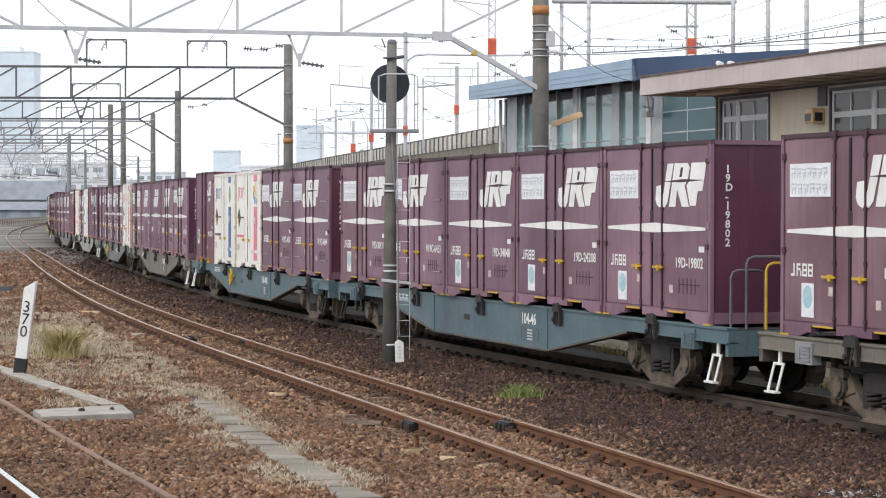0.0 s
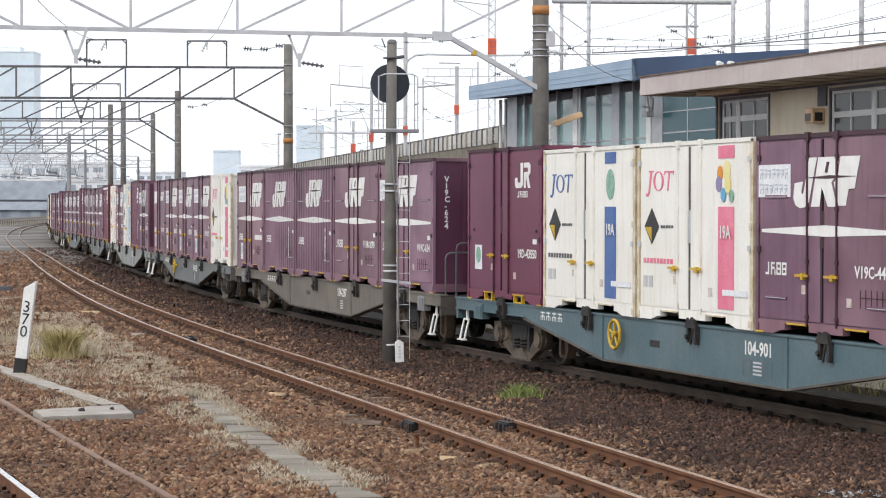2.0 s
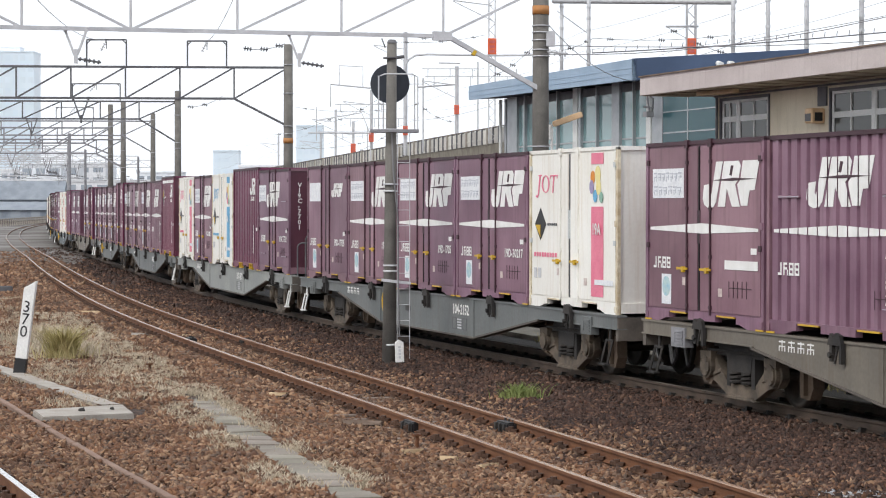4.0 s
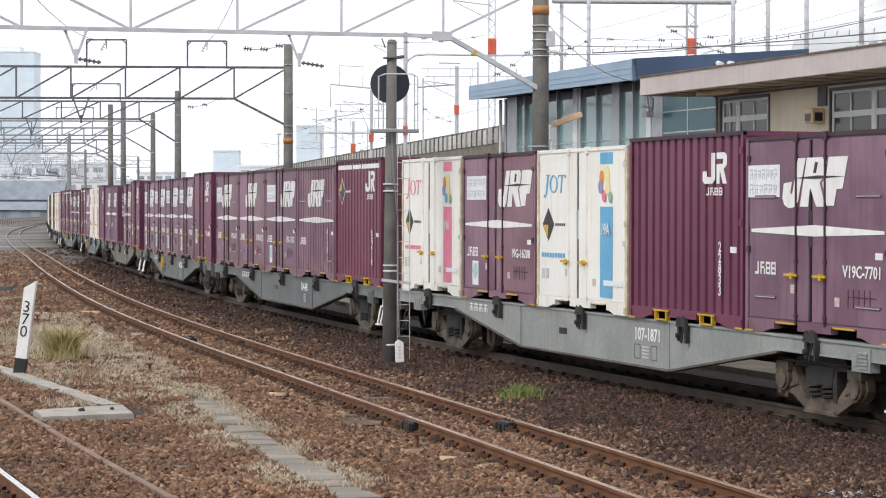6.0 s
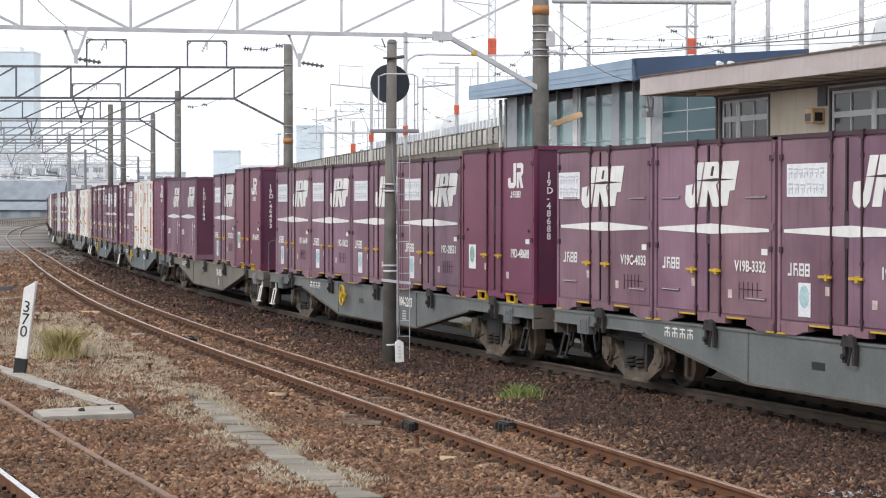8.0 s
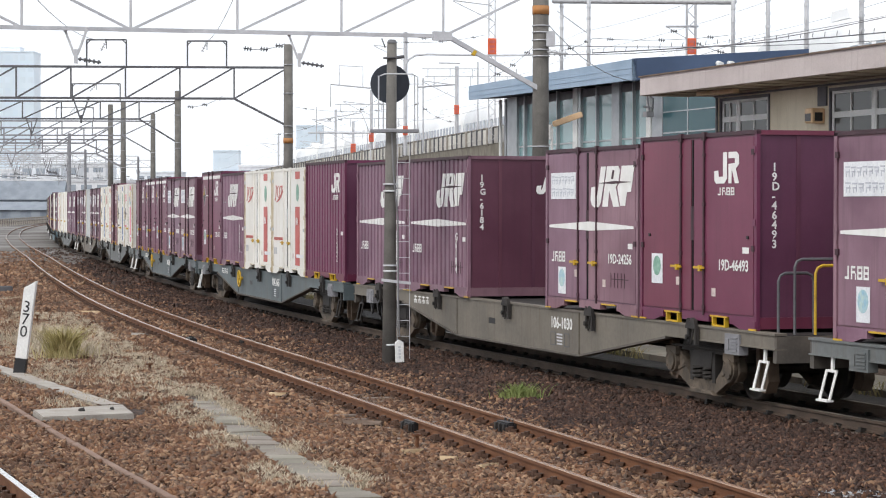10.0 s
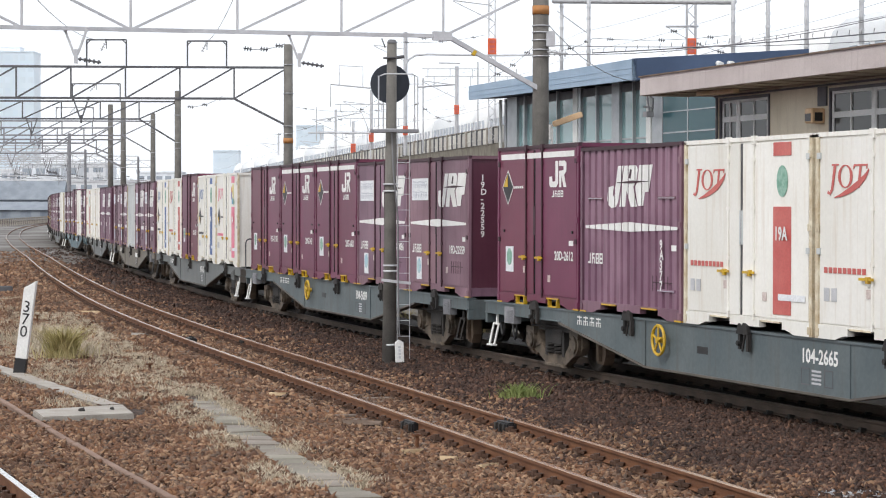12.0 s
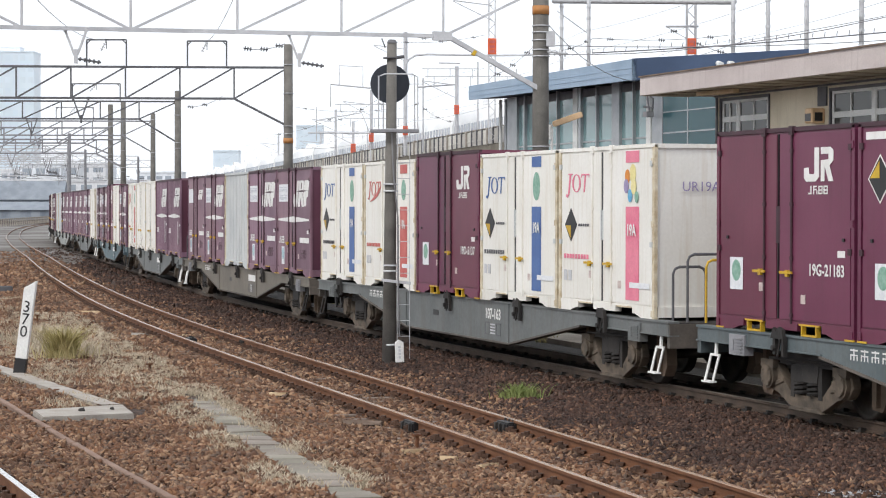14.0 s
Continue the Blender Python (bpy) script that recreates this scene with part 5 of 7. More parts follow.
def build_viaduct_masts():
    for px, y, top, w, lat, pz in ((0.1083, 106, 15.5, 0.40, True, 10.05), (0.0213, 153, 17.5, 0.42, True, 13.35), (0.0059, 172, 13.2, 0.30, False, 9.95), (-0.0165, 188, 17.0, 0.34, False, 8.9),
                                   (-0.0314, 212, 13.5, 0.30, False, 9.1), (-0.0393, 236, 11.5, 0.28, False, 8.7), (-0.047, 255, 13.5, 0.26, False, 0), (-0.0535, 285, 12, 0.26, False, 0), (-0.072, 330, 13, 0.26, False, 0)):
        lattice_mast(px * y, y, top, w, lat, pz)
    for px, y, top in ((0.0517, 118, 14.5), (0.0635, 112, 14.5), (0.1266, 100, 14.5), (0.1418, 96, 14.2), (0.1587, 92, 14.0), (0.1827, 84, 13.5)):
        g = thing("viaduct_pole", "pale steel tube pole on the viaduct", "pole", group="viaduct poles")
        bm = bmesh.new()
        tube(bm, (px * y, y, 6.9), (px * y, y, top), 0.095, 10)
        part("tube_pole", bm, M_GALV, g, smooth=True)
        for z in np.arange(8.5, top, 0.55):
            part("clamp_ring", tube(bmesh.new(), (px * y, y, z), (px * y, y, z + 0.10), 0.115, 10), M_INSUL, g)
    g = thing("viaduct_gantry", "pale tubular cross beam over the viaduct", "gantry")
    bm = bmesh.new()
    tube(bm, (5.7, 118, 13.25), (12.7, 100, 11.60), 0.14, 10)
    part("cross_beam", bm, M_GALV, g, smooth=True)
    t = thing("viaduct_wire", "thin overhead cables along the viaduct", "cable", group="overhead wires")
    for side, z, r in ((3, 12.2, 0.010), (3, 13.4, 0.010), (9, 12.4, 0.010), (-0.5, 9.6, 0.012)):
        for t0 in range(-100, 300, 45):
            bm = bmesh.new()
            wire(bm, via(t0, side, z), via(t0 + 45, side, z), r, 0.35)
            part("cable_run", bm, M_WIRE, t)
    # cross arms seen against the sky
    for px, y, z, l in ((-0.036, 200, 11.6, 4.5), (-0.044, 230, 10.2, 5), (-0.02, 178, 12.2, 4), (0.003, 165, 12.6, 4), (-0.030, 190, 10.0, 5), (0.012, 150, 11.2, 6)):
        bm = bmesh.new()
        beam(bm, (px * y - l / 2, y, z), (px * y + l / 2, y, z), 0.06, 0.06)
        for k in (-0.4, 0, 0.4):
            tube(bm, (px * y + k * l, y, z), (px * y + k * l, y, z - 0.7), 0.03, 5)
        tube(bm, (px * y + l / 2, y, 6.9), (px * y + l / 2, y, z + 0.5), 0.06, 6)
        solid("cross_arm", bm, M_GALV, "thin steel cross arm carrying wires", "catenary arm", group="cross arms")
    # barbed cable behind the low office roof
    b = thing("roof_cable", "dark cable with bird spikes above the roofs", "cable")
    bm = bmesh.new()
    p, q = Vector((4.3, 66, 7.05)), Vector((12.0, 62, 7.35))
    wire(bm, p, q, 0.018, 0.05)
    for i in range(26):
        c = p.lerp(q, i / 25)
        tube(bm, c, c + Vector((0.02, 0, 0.13)), 0.010, 5)
    part("spiked_cable", bm, M_STEELDK, b)


def build_viaduct_gear():
    """Bent arms, cross pipes and feeder wires of the high-speed line."""
    def arm(pts, r):
        bm = bmesh.new()
        pipe(bm, pts, r, 6)
        solid("support_arm", bm, M_GALV, "thin bent steel pipe carrying overhead wires", "catenary arm", group="cross arms")

    arm([(-2.82, 168, 12.55), (-2.78, 168, 13.05), (-2.53, 168, 13.46), (-2.04, 168, 13.76), (-1.2, 168, 13.84), (3.41, 168, 13.76), (6.65, 168, 13.8)], 0.075)
    arm([(-9.35, 190, 10.94), (-9.35, 190, 12.82), (-5.83, 190, 12.49)], 0.06)
    arm([(-8.64, 190, 12.73), (-8.64, 190, 14.37), (-6.67, 190, 14.28), (-6.67, 190, 12.54)], 0.04)
    arm([(-1.96, 172, 11.64), (1.02, 172, 11.85)], 0.06)
    arm([(-0.34, 172, 13.47), (1.28, 172, 13.43)], 0.05)
    arm([(-12.71, 215, 9.6), (-6.59, 215, 9.6)], 0.06)
    arm([(-11.91, 215, 12.04), (-11.91, 215, 8.85)], 0.05)
    arm([(-11.63, 210, 10.58), (-7.48, 210, 11.3), (-6.7, 210, 9.33)], 0.05)
    arm([(10.3, 106, 10.99), (11.82, 106, 10.99)], 0.05)
    arm([(5.67, 114, 12.39), (7.22, 114, 11.26)], 0.03)
    t = thing("viaduct_feeder", "thin dark feeder wires beside the viaduct", "cable", group="overhead wires")

    def strand(p, q, sag):
        bm = bmesh.new()
        wire(bm, p, q, 0.014, sag)
        w = part("strand", bm, M_WIRE, t)
        for k in (0.12, 0.5, 0.86):
            c = Vector(p).lerp(Vector(q), k) - Vector((0, 0, sag * 4 * k * (1 - k)))
            bm = bmesh.new()
            insulator(bm, c + Vector((-0.16, 0, 0.02)), c + Vector((0.16, 0, -0.02)), 3, 0.09)
            part("insulator", bm, M_STEELDK, w)

    strand((-9.11, 190, 9.72), (-4.42, 190, 12.35), 0.29)
    strand((-1.66, 172, 10.24), (0.81, 172, 9.04), 0.26)
    strand((-13.71, 210, 11.82), (-4.88, 210, 11.62), 0.32)
    strand((-15.67, 240, 8.87), (-7.66, 240, 9.58), 0.36)
    strand((2.61, 120, 9.49), (4.69, 120, 11.01), 0.18)
    strand((10.33, 106, 10.99), (13.26, 106, 9.71), 0.16)
    strand((7.37, 112, 10.89), (14.01, 112, 11.05), 0.17)
    strand((5.1, 112, 10.22), (7.37, 112, 10.89), 0.17)
    strand((-16.16, 215, 9.39), (-9.78, 215, 11.25), 0.32)
    strand((-2.27, 170, 15.44), (-0.59, 170, 15.36), 0.26)
    strand((-3.49, 168, 14.75), (3.16, 168, 15.29), 0.25)
    strand((-11.03, 230, 7.3), (-5.35, 230, 10.14), 0.35)
    strand((-7.88, 90, 8.86), (-6.21, 90, 9.03), 0.14)
    strand((-14.59, 130, 8.3), (-12.5, 130, 8.94), 0.20)


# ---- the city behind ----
# Distance haze is put into the pale tower and apartment colours below.
M_TOWERBLUE = mat("hazed_blue_glass_tower", (0.72, 0.83, 0.92), (0.78, 0.87, 0.94), 0.35, scale=0.05, grain=0.03, bump=0.0)
M_TOWERWHITE = mat("hazed_tower_cladding", (0.76, 0.80, 0.85), (0.82, 0.85, 0.88), 0.7, scale=0.08, grain=0.6, bump=0.0)
M_FLATWHITE = mat("hazed_apartment_render", (0.68, 0.69, 0.72), (0.77, 0.78, 0.80), 0.8, scale=0.1, grain=1, bump=0.0)
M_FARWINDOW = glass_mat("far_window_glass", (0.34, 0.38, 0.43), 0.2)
M_SHEDWALL = mat("blue_grey_shed_cladding", (0.20, 0.235, 0.28), (0.30, 0.34, 0.39), 0.7, scale=0.4, grain=3, bump=0.05)
M_SHEDROOF = mat("blue_grey_sheet_roof", (0.19, 0.215, 0.25), (0.25, 0.28, 0.32), 0.6, scale=0.5, bump=0.05)


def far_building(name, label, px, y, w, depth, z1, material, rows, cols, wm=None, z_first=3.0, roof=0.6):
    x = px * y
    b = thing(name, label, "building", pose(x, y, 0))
    bm = bmesh.new()
    box(bm, -w / 2, w / 2, 0, depth, -0.5, z1)
    part("wall", bm, material, b)
    bm = bmesh.new()
    box(bm, -w / 2 - 0.2, w / 2 + 0.2, -0.2, depth + 0.2, z1, z1 + roof)
    part("roof", bm, material, b)
    if rows and cols:
        win = bmesh.new()
        cw, ch = w / cols, (z1 - z_first) / rows
        box(win, -cw * 0.34, cw * 0.34, -0.06, -0.0, 0, ch * 0.5)
        me = mesh_of("window", win, wm or M_FARWINDOW)
        for r in range(rows):
            for c in range(cols):
                part("window", me, None, b, at=pose(-w / 2 + (c + 0.5) * cw, 0, z_first + (r + 0.25) * ch))
    return b


def build_city():
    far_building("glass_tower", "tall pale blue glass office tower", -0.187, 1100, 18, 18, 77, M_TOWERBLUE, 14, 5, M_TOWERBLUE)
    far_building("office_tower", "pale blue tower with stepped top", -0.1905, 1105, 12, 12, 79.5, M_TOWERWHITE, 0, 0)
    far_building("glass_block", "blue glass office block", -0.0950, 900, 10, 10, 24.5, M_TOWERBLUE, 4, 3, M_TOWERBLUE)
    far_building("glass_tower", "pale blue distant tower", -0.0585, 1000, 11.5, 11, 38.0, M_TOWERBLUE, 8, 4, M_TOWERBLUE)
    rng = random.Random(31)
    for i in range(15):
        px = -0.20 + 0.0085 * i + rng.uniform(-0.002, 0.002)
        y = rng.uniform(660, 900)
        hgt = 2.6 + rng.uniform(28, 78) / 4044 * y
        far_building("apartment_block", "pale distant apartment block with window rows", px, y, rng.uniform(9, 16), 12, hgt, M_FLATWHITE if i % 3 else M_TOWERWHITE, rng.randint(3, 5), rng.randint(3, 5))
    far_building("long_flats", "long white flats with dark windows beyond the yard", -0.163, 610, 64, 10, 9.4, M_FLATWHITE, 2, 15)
    for px, y, w, z0, z1, lab in ((-0.186, 520, 20, 4.3, 8.6, "blue-grey sheet roofed shed"), (-0.187, 480, 21, 2.0, 3.7, "low grey roofed workshop")):
        s = thing("yard_shed", lab + " at the yard's edge", "shed", pose(px * y, y, 0))
        bm = bmesh.new()
        box(bm, -w / 2, w / 2, 0, 8, -0.5, z0)
        part("wall", bm, M_SHEDWALL, s)
        bm = bmesh.new()
        prism_x(bm, [(-0.5, z0), (4, z1), (8.5, z0)], -w / 2 - 0.4, w / 2 + 0.4)
        part("roof", bm, M_SHEDROOF, s)
        win = bmesh.new()
        box(win, -0.9, 0.9, -0.05, 0, z0 - 1.6, z0 - 0.4)
        me = mesh_of("window", win, M_FARWINDOW)
        for k in range(5):
            part("window", me, None, s, at=pose(-w / 2 + (k + 0.5) * w / 5, 0, 0))
    f = thing("yard_fence", "low grey post and rail fence at the curve", "fence")
    for i in range(34):
        x, y, x2, y2 = -58.0 - 0.42 * i, 288 + 3.9 * i, -58.42 - 0.42 * i, 291.9 + 3.9 * i
        bm = bmesh.new()
        box(bm, x - 0.09, x + 0.09, y - 0.09, y + 0.09, -0.4, 1.0)
        part("post", bm, M_PALECONC, f)
        bm = bmesh.new()
        for z in (0.45, 0.85):
            beam(bm, (x, y, z), (x2, y2, z), 0.06, 0.10)
        part("rail", bm, M_CONCRETE, f)


# ---- the white express on the viaduct ----
M_EXPRESS = mat("glossy_white_train_paint", (0.80, 0.81, 0.82), (0.84, 0.85, 0.86), 0.25, scale=0.5, bump=0.0)


def express_car(lead):
    """One car 25 m long; local x forward. lead 1: nose at the front, -1: at the rear, 0: middle car."""
    c = thing("express_car", "white high-speed train car on the viaduct", "train car", group="cars of the white express")
    bm = bmesh.new()
    sec = [(-1.55, 0.25), (-1.68, 0.9), (-1.66, 2.2), (-1.45, 2.95), (-0.9, 3.45), (0, 3.6), (0.9, 3.45), (1.45, 2.95), (1.66, 2.2), (1.68, 0.9), (1.55, 0.25)]
    xs = [(-12.4, 1.0), (12.4, 1.0)]
    if lead:
        xs = [(-12.4, 1.0), (2.0, 1.0), (5, 0.93), (8, 0.78), (10.5, 0.55), (12.0, 0.32), (12.6, 0.12)]
        if lead < 0:
            xs = [(-x, k) for x, k in xs[::-1]]
    rings = []
    for x, k in xs:
        rings.append([bm.verts.new((x, y * (0.45 + 0.55 * k), 0.25 + (z - 0.25) * k)) for y, z in sec])
    n = len(sec)
    for a, b in zip(rings, rings[1:]):
        for i in range(n):
            bm.faces.new((a[i], a[(i + 1) % n], b[(i + 1) % n], b[i]))
    bm.faces.new(rings[0])
    bm.faces.new(rings[-1])
    part("body", bm, M_EXPRESS, c, smooth=True)
    win = bmesh.new()
    box(win, -0.42, 0.42, 1.655, 1.70, 1.55, 2.15)
    me = mesh_of("window", win, M_FARWINDOW)
    lo, hi = (-11, 11) if not lead else ((-11, 2) if lead > 0 else (-2, 11))
    for x in np.arange(lo, hi, 1.45):
        part("window", me, None, c, at=pose(x, 0, 0))
    st = bmesh.new()
    box(st, lo - 0.6, hi + 0.6, 1.66, 1.70, 1.15, 1.32)
    part("blue_stripe", st, M_BLUE, c, "dark blue waist stripe")
    if not lead:
        bm = bmesh.new()
        prism(bm, [(3, 3.58), (5.5, 3.58), (5.2, 4.0), (3.3, 4.0)], -0.5, 0.5)
        part("roof_fairing", bm, M_EXPRESS, c)
    return c


express = []
EXPRESS_CARS, EXPRESS_SPEED = 16, 45.0


def build_express():
    mid = None
    for i in range(EXPRESS_CARS):
        lead = 1 if i == 0 else (-1 if i == EXPRESS_CARS - 1 else 0)
        if lead == 0 and mid is not None:
            c = copy_thing(mid, pose(0, 0, 0))
        else:
            c = express_car(lead)
            if lead == 0:
                mid = c
        express.append((c, -25.0 * i))

# ---- the goods train ----
LEN, WID = 3.715, 2.45
Y0 = -WID / 2


def U(u):
    return -LEN / 2 + LEN * u


def scaled(poly, x0, x1, z0, z1):
    return [(x0 + (x1 - x0) * a, z0 + (z1 - z0) * b) for a, b in poly]


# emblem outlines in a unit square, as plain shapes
MARK_HOOK = [(0.0, 0.20), (0.03, 0.07), (0.10, 0.0), (0.19, 0.02), (0.245, 0.13), (0.27, 0.32), (0.365, 1.0), (0.245, 1.0), (0.165, 0.34), (0.145, 0.27), (0.125, 0.31), (0.15, 0.53), (0.02, 0.50)]
MARK_MID = [(0.275, 0.03), (0.405, 0.03), (0.435, 0.42), (0.53, 0.03), (0.665, 0.03), (0.580, 0.50), (0.645, 0.62), (0.68, 0.90), (0.64, 1.0), (0.385, 1.0)]
MARK_FLAG = [(0.685, 0.05), (0.795, 0.05), (0.835, 0.37), (0.92, 0.38), (1.0, 1.0), (0.715, 1.0), (0.675, 0.60), (0.62, 0.50)]
MARK_STAR = [(0.17, 0.60), (0.52, 0.575), (0.95, 0.615), (0.56, 0.645)]
MARK_EYE = [(0.485, 0.70), (0.525, 0.69), (0.555, 0.90), (0.515, 0.91)]
SMALL_HOOK = [(0.08, 0), (0.40, 0), (0.52, 0.14), (0.52, 1), (0.36, 1), (0.36, 0.22), (0.18, 0.22), (0.16, 0.42), (0, 0.40), (0, 0.10)]
SMALL_LOOP = [(0.58, 0), (0.70, 0), (0.71, 0.46), (0.84, 0), (1.0, 0), (0.87, 0.46), (1.0, 0.60), (1.0, 0.90), (0.90, 1), (0.58, 1), (0.58, 0.80), (0.84, 0.80), (0.84, 0.64), (0.58, 0.62)]
DIAMOND_TOP = [(0, 0.5), (1, 0.5), (0.5, 1)]


RIB_SPAN, RIB_PITCH = LEN - 0.22, 0.25


def groove_cut(bm):
    """Take a painted sheet away where the wall's grooves run behind it."""
    k = int(round(RIB_SPAN / RIB_PITCH))
    p = RIB_SPAN / k
    for i in range(k):
        a = -RIB_SPAN / 2 + i * p
        lo, hi = a + 0.74 * p, a + 0.87 * p
        for x in (lo, hi):
            bmesh.ops.bisect_plane(bm, geom=bm.verts[:] + bm.edges[:] + bm.faces[:], plane_co=(x, 0, 0), plane_no=(1, 0, 0))
        gone = [f for f in bm.faces if lo < f.calc_center_median().x < hi]
        bmesh.ops.delete(bm, geom=gone, context="FACES")
    return bm


def shell(h, corrugated):
    """Body of a twelve-foot container: floor, roof and four walls, flat or with upright corrugations."""
    bm = bmesh.new()
    x1, y1, z0, z1 = LEN / 2 - 0.03, WID / 2 - 0.025, 0.17, h - 0.03
    if not corrugated:
        box(bm, -x1, x1, -y1, y1, z0, z1)
        return bm

    def wave(length, pitch, depth):
        k = int(round(length / pitch))
        p = length / k
        pts = []
        for i in range(k):
            a = -length / 2 + i * p
            pts += [(a + 0.02 * p, 0), (a + 0.62 * p, 0), (a + 0.68 * p, depth), (a + 0.94 * p, depth)]
        return [(-length / 2, 0)] + pts + [(length / 2, 0)]
    ring = []
    ring += [(x, -y1 + d) for x, d in wave(RIB_SPAN, RIB_PITCH, 0.040)]
    ring += [(x1 - d, y) for y, d in wave(2 * y1 - 0.16, 0.26, 0.035)]
    ring += [(-x, y1 - d) for x, d in wave(2 * x1 - 0.16, 0.265, 0.035)]
    ring += [(-x1 + d, -y) for y, d in wave(2 * y1 - 0.16, 0.26, 0.035)]
    a = [bm.verts.new((x, y, z0)) for x, y in ring]
    b = [bm.verts.new((x, y, z1)) for x, y in ring]
    bm.faces.new(a[::-1])
    bm.faces.new(b)
    for i in range(len(ring)):
        j = (i + 1) % len(ring)
        bm.faces.new((a[i], a[j], b[j], b[i]))
    return bm


def corner_post(h, sx, sy):
    bm = bmesh.new()
    x, y = sx * LEN / 2, sy * WID / 2
    box(bm, min(x, x - sx * 0.075), max(x, x - sx * 0.075), min(y, y - sy * 0.05), max(y, y - sy * 0.05), 0.0, h - 0.02)
    for z in (0.03, h * 0.52, h - 0.3):
        box(bm, min(x - sx * 0.02, x - sx * 0.10), max(x - sx * 0.02, x - sx * 0.10), min(y, y + sy * 0.012), max(y, y + sy * 0.012), z, z + 0.09)
    return bm


def bottom_rail(sy):
    """Sill with two fork openings and lowered corners."""
    bm = bmesh.new()
    y = sy * (WID / 2 - 0.004)
    a, b = min(y, y - sy * 0.10), max(y, y - sy * 0.10)
    h = 0.17
    for p in ([(U(0.02), 0), (U(0.13), 0), (U(0.19), 0.055), (U(0.215), 0.055), (U(0.215), h), (U(0.02), h)],
              [(U(0.385), 0.055), (U(0.615), 0.055), (U(0.615), h), (U(0.385), h)],
              [(U(0.785), 0.055), (U(0.81), 0.055), (U(0.87), 0), (U(0.98), 0), (U(0.98), h), (U(0.785), h)],
              rect(U(0.215), U(0.385), 0.145, h), rect(U(0.615), U(0.785), 0.145, h)):
        prism(bm, p, a, b)
    return bm


def fork_pocket(c, full):
    """Steel lining of a fork opening: a whole frame, or its upper lip alone."""
    bm = bmesh.new()
    x0, x1, y = U(c) - 0.20, U(c) + 0.20, Y0 - 0.006
    prism(bm, rect(x0 - 0.06, x1 + 0.06, 0.128, 0.150), y, y + 0.035)
    if full:
        for r in (rect(x0, x0 + 0.03, 0.015, 0.128), rect(x1 - 0.03, x1, 0.015, 0.128), rect(x0, x1, 0.0, 0.022)):
            prism(bm, r, y, y + 0.06)
    return bm


def corner_mark(sx):
    x = sx * LEN / 2
    return box(bmesh.new(), min(x, x - sx * 0.22), max(x, x - sx * 0.22), Y0 - 0.006, Y0 + 0.03, -0.002, 0.020)


def top_rail(h, sy):
    y = sy * WID / 2
    return box(bmesh.new(), -LEN / 2, LEN / 2, min(y, y - sy * 0.06), max(y, y - sy * 0.06), h - 0.055, h)


def end_rail(sx, z0, z1):
    x = sx * LEN / 2
    return box(bmesh.new(), min(x, x - sx * 0.06), max(x, x - sx * 0.06), -WID / 2 + 0.06, WID / 2 - 0.06, z0, z1)


def lock_rod(u, h):
    bm = bmesh.new()
    y = Y0 - 0.004
    tube(bm, (U(u), y, 0.14), (U(u), y, h - 0.02), 0.018, 6)
    for z in (0.22, h * 0.36, h * 0.62, h - 0.32):
        box(bm, U(u) - 0.035, U(u) + 0.035, y - 0.012, y + 0.03, z, z + 0.05)
    box(bm, U(u) - 0.05, U(u) + 0.05, y - 0.02, y + 0.03, h - 0.10, h + 0.012)
    return bm


def lever(u, h, sx):
    bm = bmesh.new()
    y, z = Y0 - 0.03, 0.30 * h
    box(bm, min(U(u) - sx * 0.06, U(u) + sx * 0.26), max(U(u) - sx * 0.06, U(u) + sx * 0.26), y - 0.012, y + 0.012, z - 0.016, z + 0.016)
    box(bm, U(u) + sx * 0.06 - 0.03, U(u) + sx * 0.06 + 0.03, y - 0.02, y + 0.05, z - 0.05, z + 0.03)
    return bm


def bars(u0, u1, z0, z1, k, y, gap=0.3):
    bm = bmesh.new()
    w = (u1 - u0) / k
    for i in range(k):
        flat(bm, rect(U(u0 + i * w), U(u0 + (i + 1 - gap) * w), z0, z1), y)
    return bm


def glyph_bars(u0, u1, z0, z1, k, y):
    """A row of unreadable characters, each of four strokes set a little differently."""
    bm = bmesh.new()
    w, h = (U(u1) - U(u0)) / k, z1 - z0
    for i in range(k):
        a = U(u0) + i * w
        b = a + w * 0.8
        d = (i * 37 % 11) / 11
        for r in (rect(a, b, z0 + h * (0.78 - 0.12 * d), z0 + h * (0.92 - 0.12 * d)), rect(a + w * 0.1, b - w * 0.1 * d, z0 + h * 0.38, z0 + h * 0.50),
                  rect(a + w * (0.08 + 0.3 * d), a + w * (0.20 + 0.3 * d), z0, z0 + h * 0.36), rect(b - w * 0.2, b - w * 0.08, z0 + h * 0.05 * i % 0.1, z0 + h * 0.66)):
            flat(bm, r, y - 0.001 * d)
    return bm


def owner_bars(u0, u1, z0, z1, y):
    """Four unreadable characters, each of a few strokes."""
    bm = bmesh.new()
    w, h = (u1 - u0) / 4, z1 - z0
    for i in range(4):
        a, b = U(u0 + i * w), U(u0 + (i + 0.8) * w)
        flat(bm, rect(a + (b - a) * (0.55 if i == 0 else 0.0), a + (b - a) * (0.8 if i == 0 else 0.22), z0, z1), y)
        if i:
            flat(bm, rect(b - (b - a) * 0.2, b, z0, z0 + h * (0.45 if i == 1 else 1)), y)
            for k in ((0.0, 0.4, 0.82) if i > 1 else (0.45, 0.82)):
                flat(bm, rect(a + (b - a) * 0.22, b - (b - a) * 0.2, z0 + h * k, z0 + h * (k + 0.18)), y)
        else:
            flat(bm, rect(a, a + (b - a) * 0.55, z0, z0 + h * 0.2), y)
    return bm


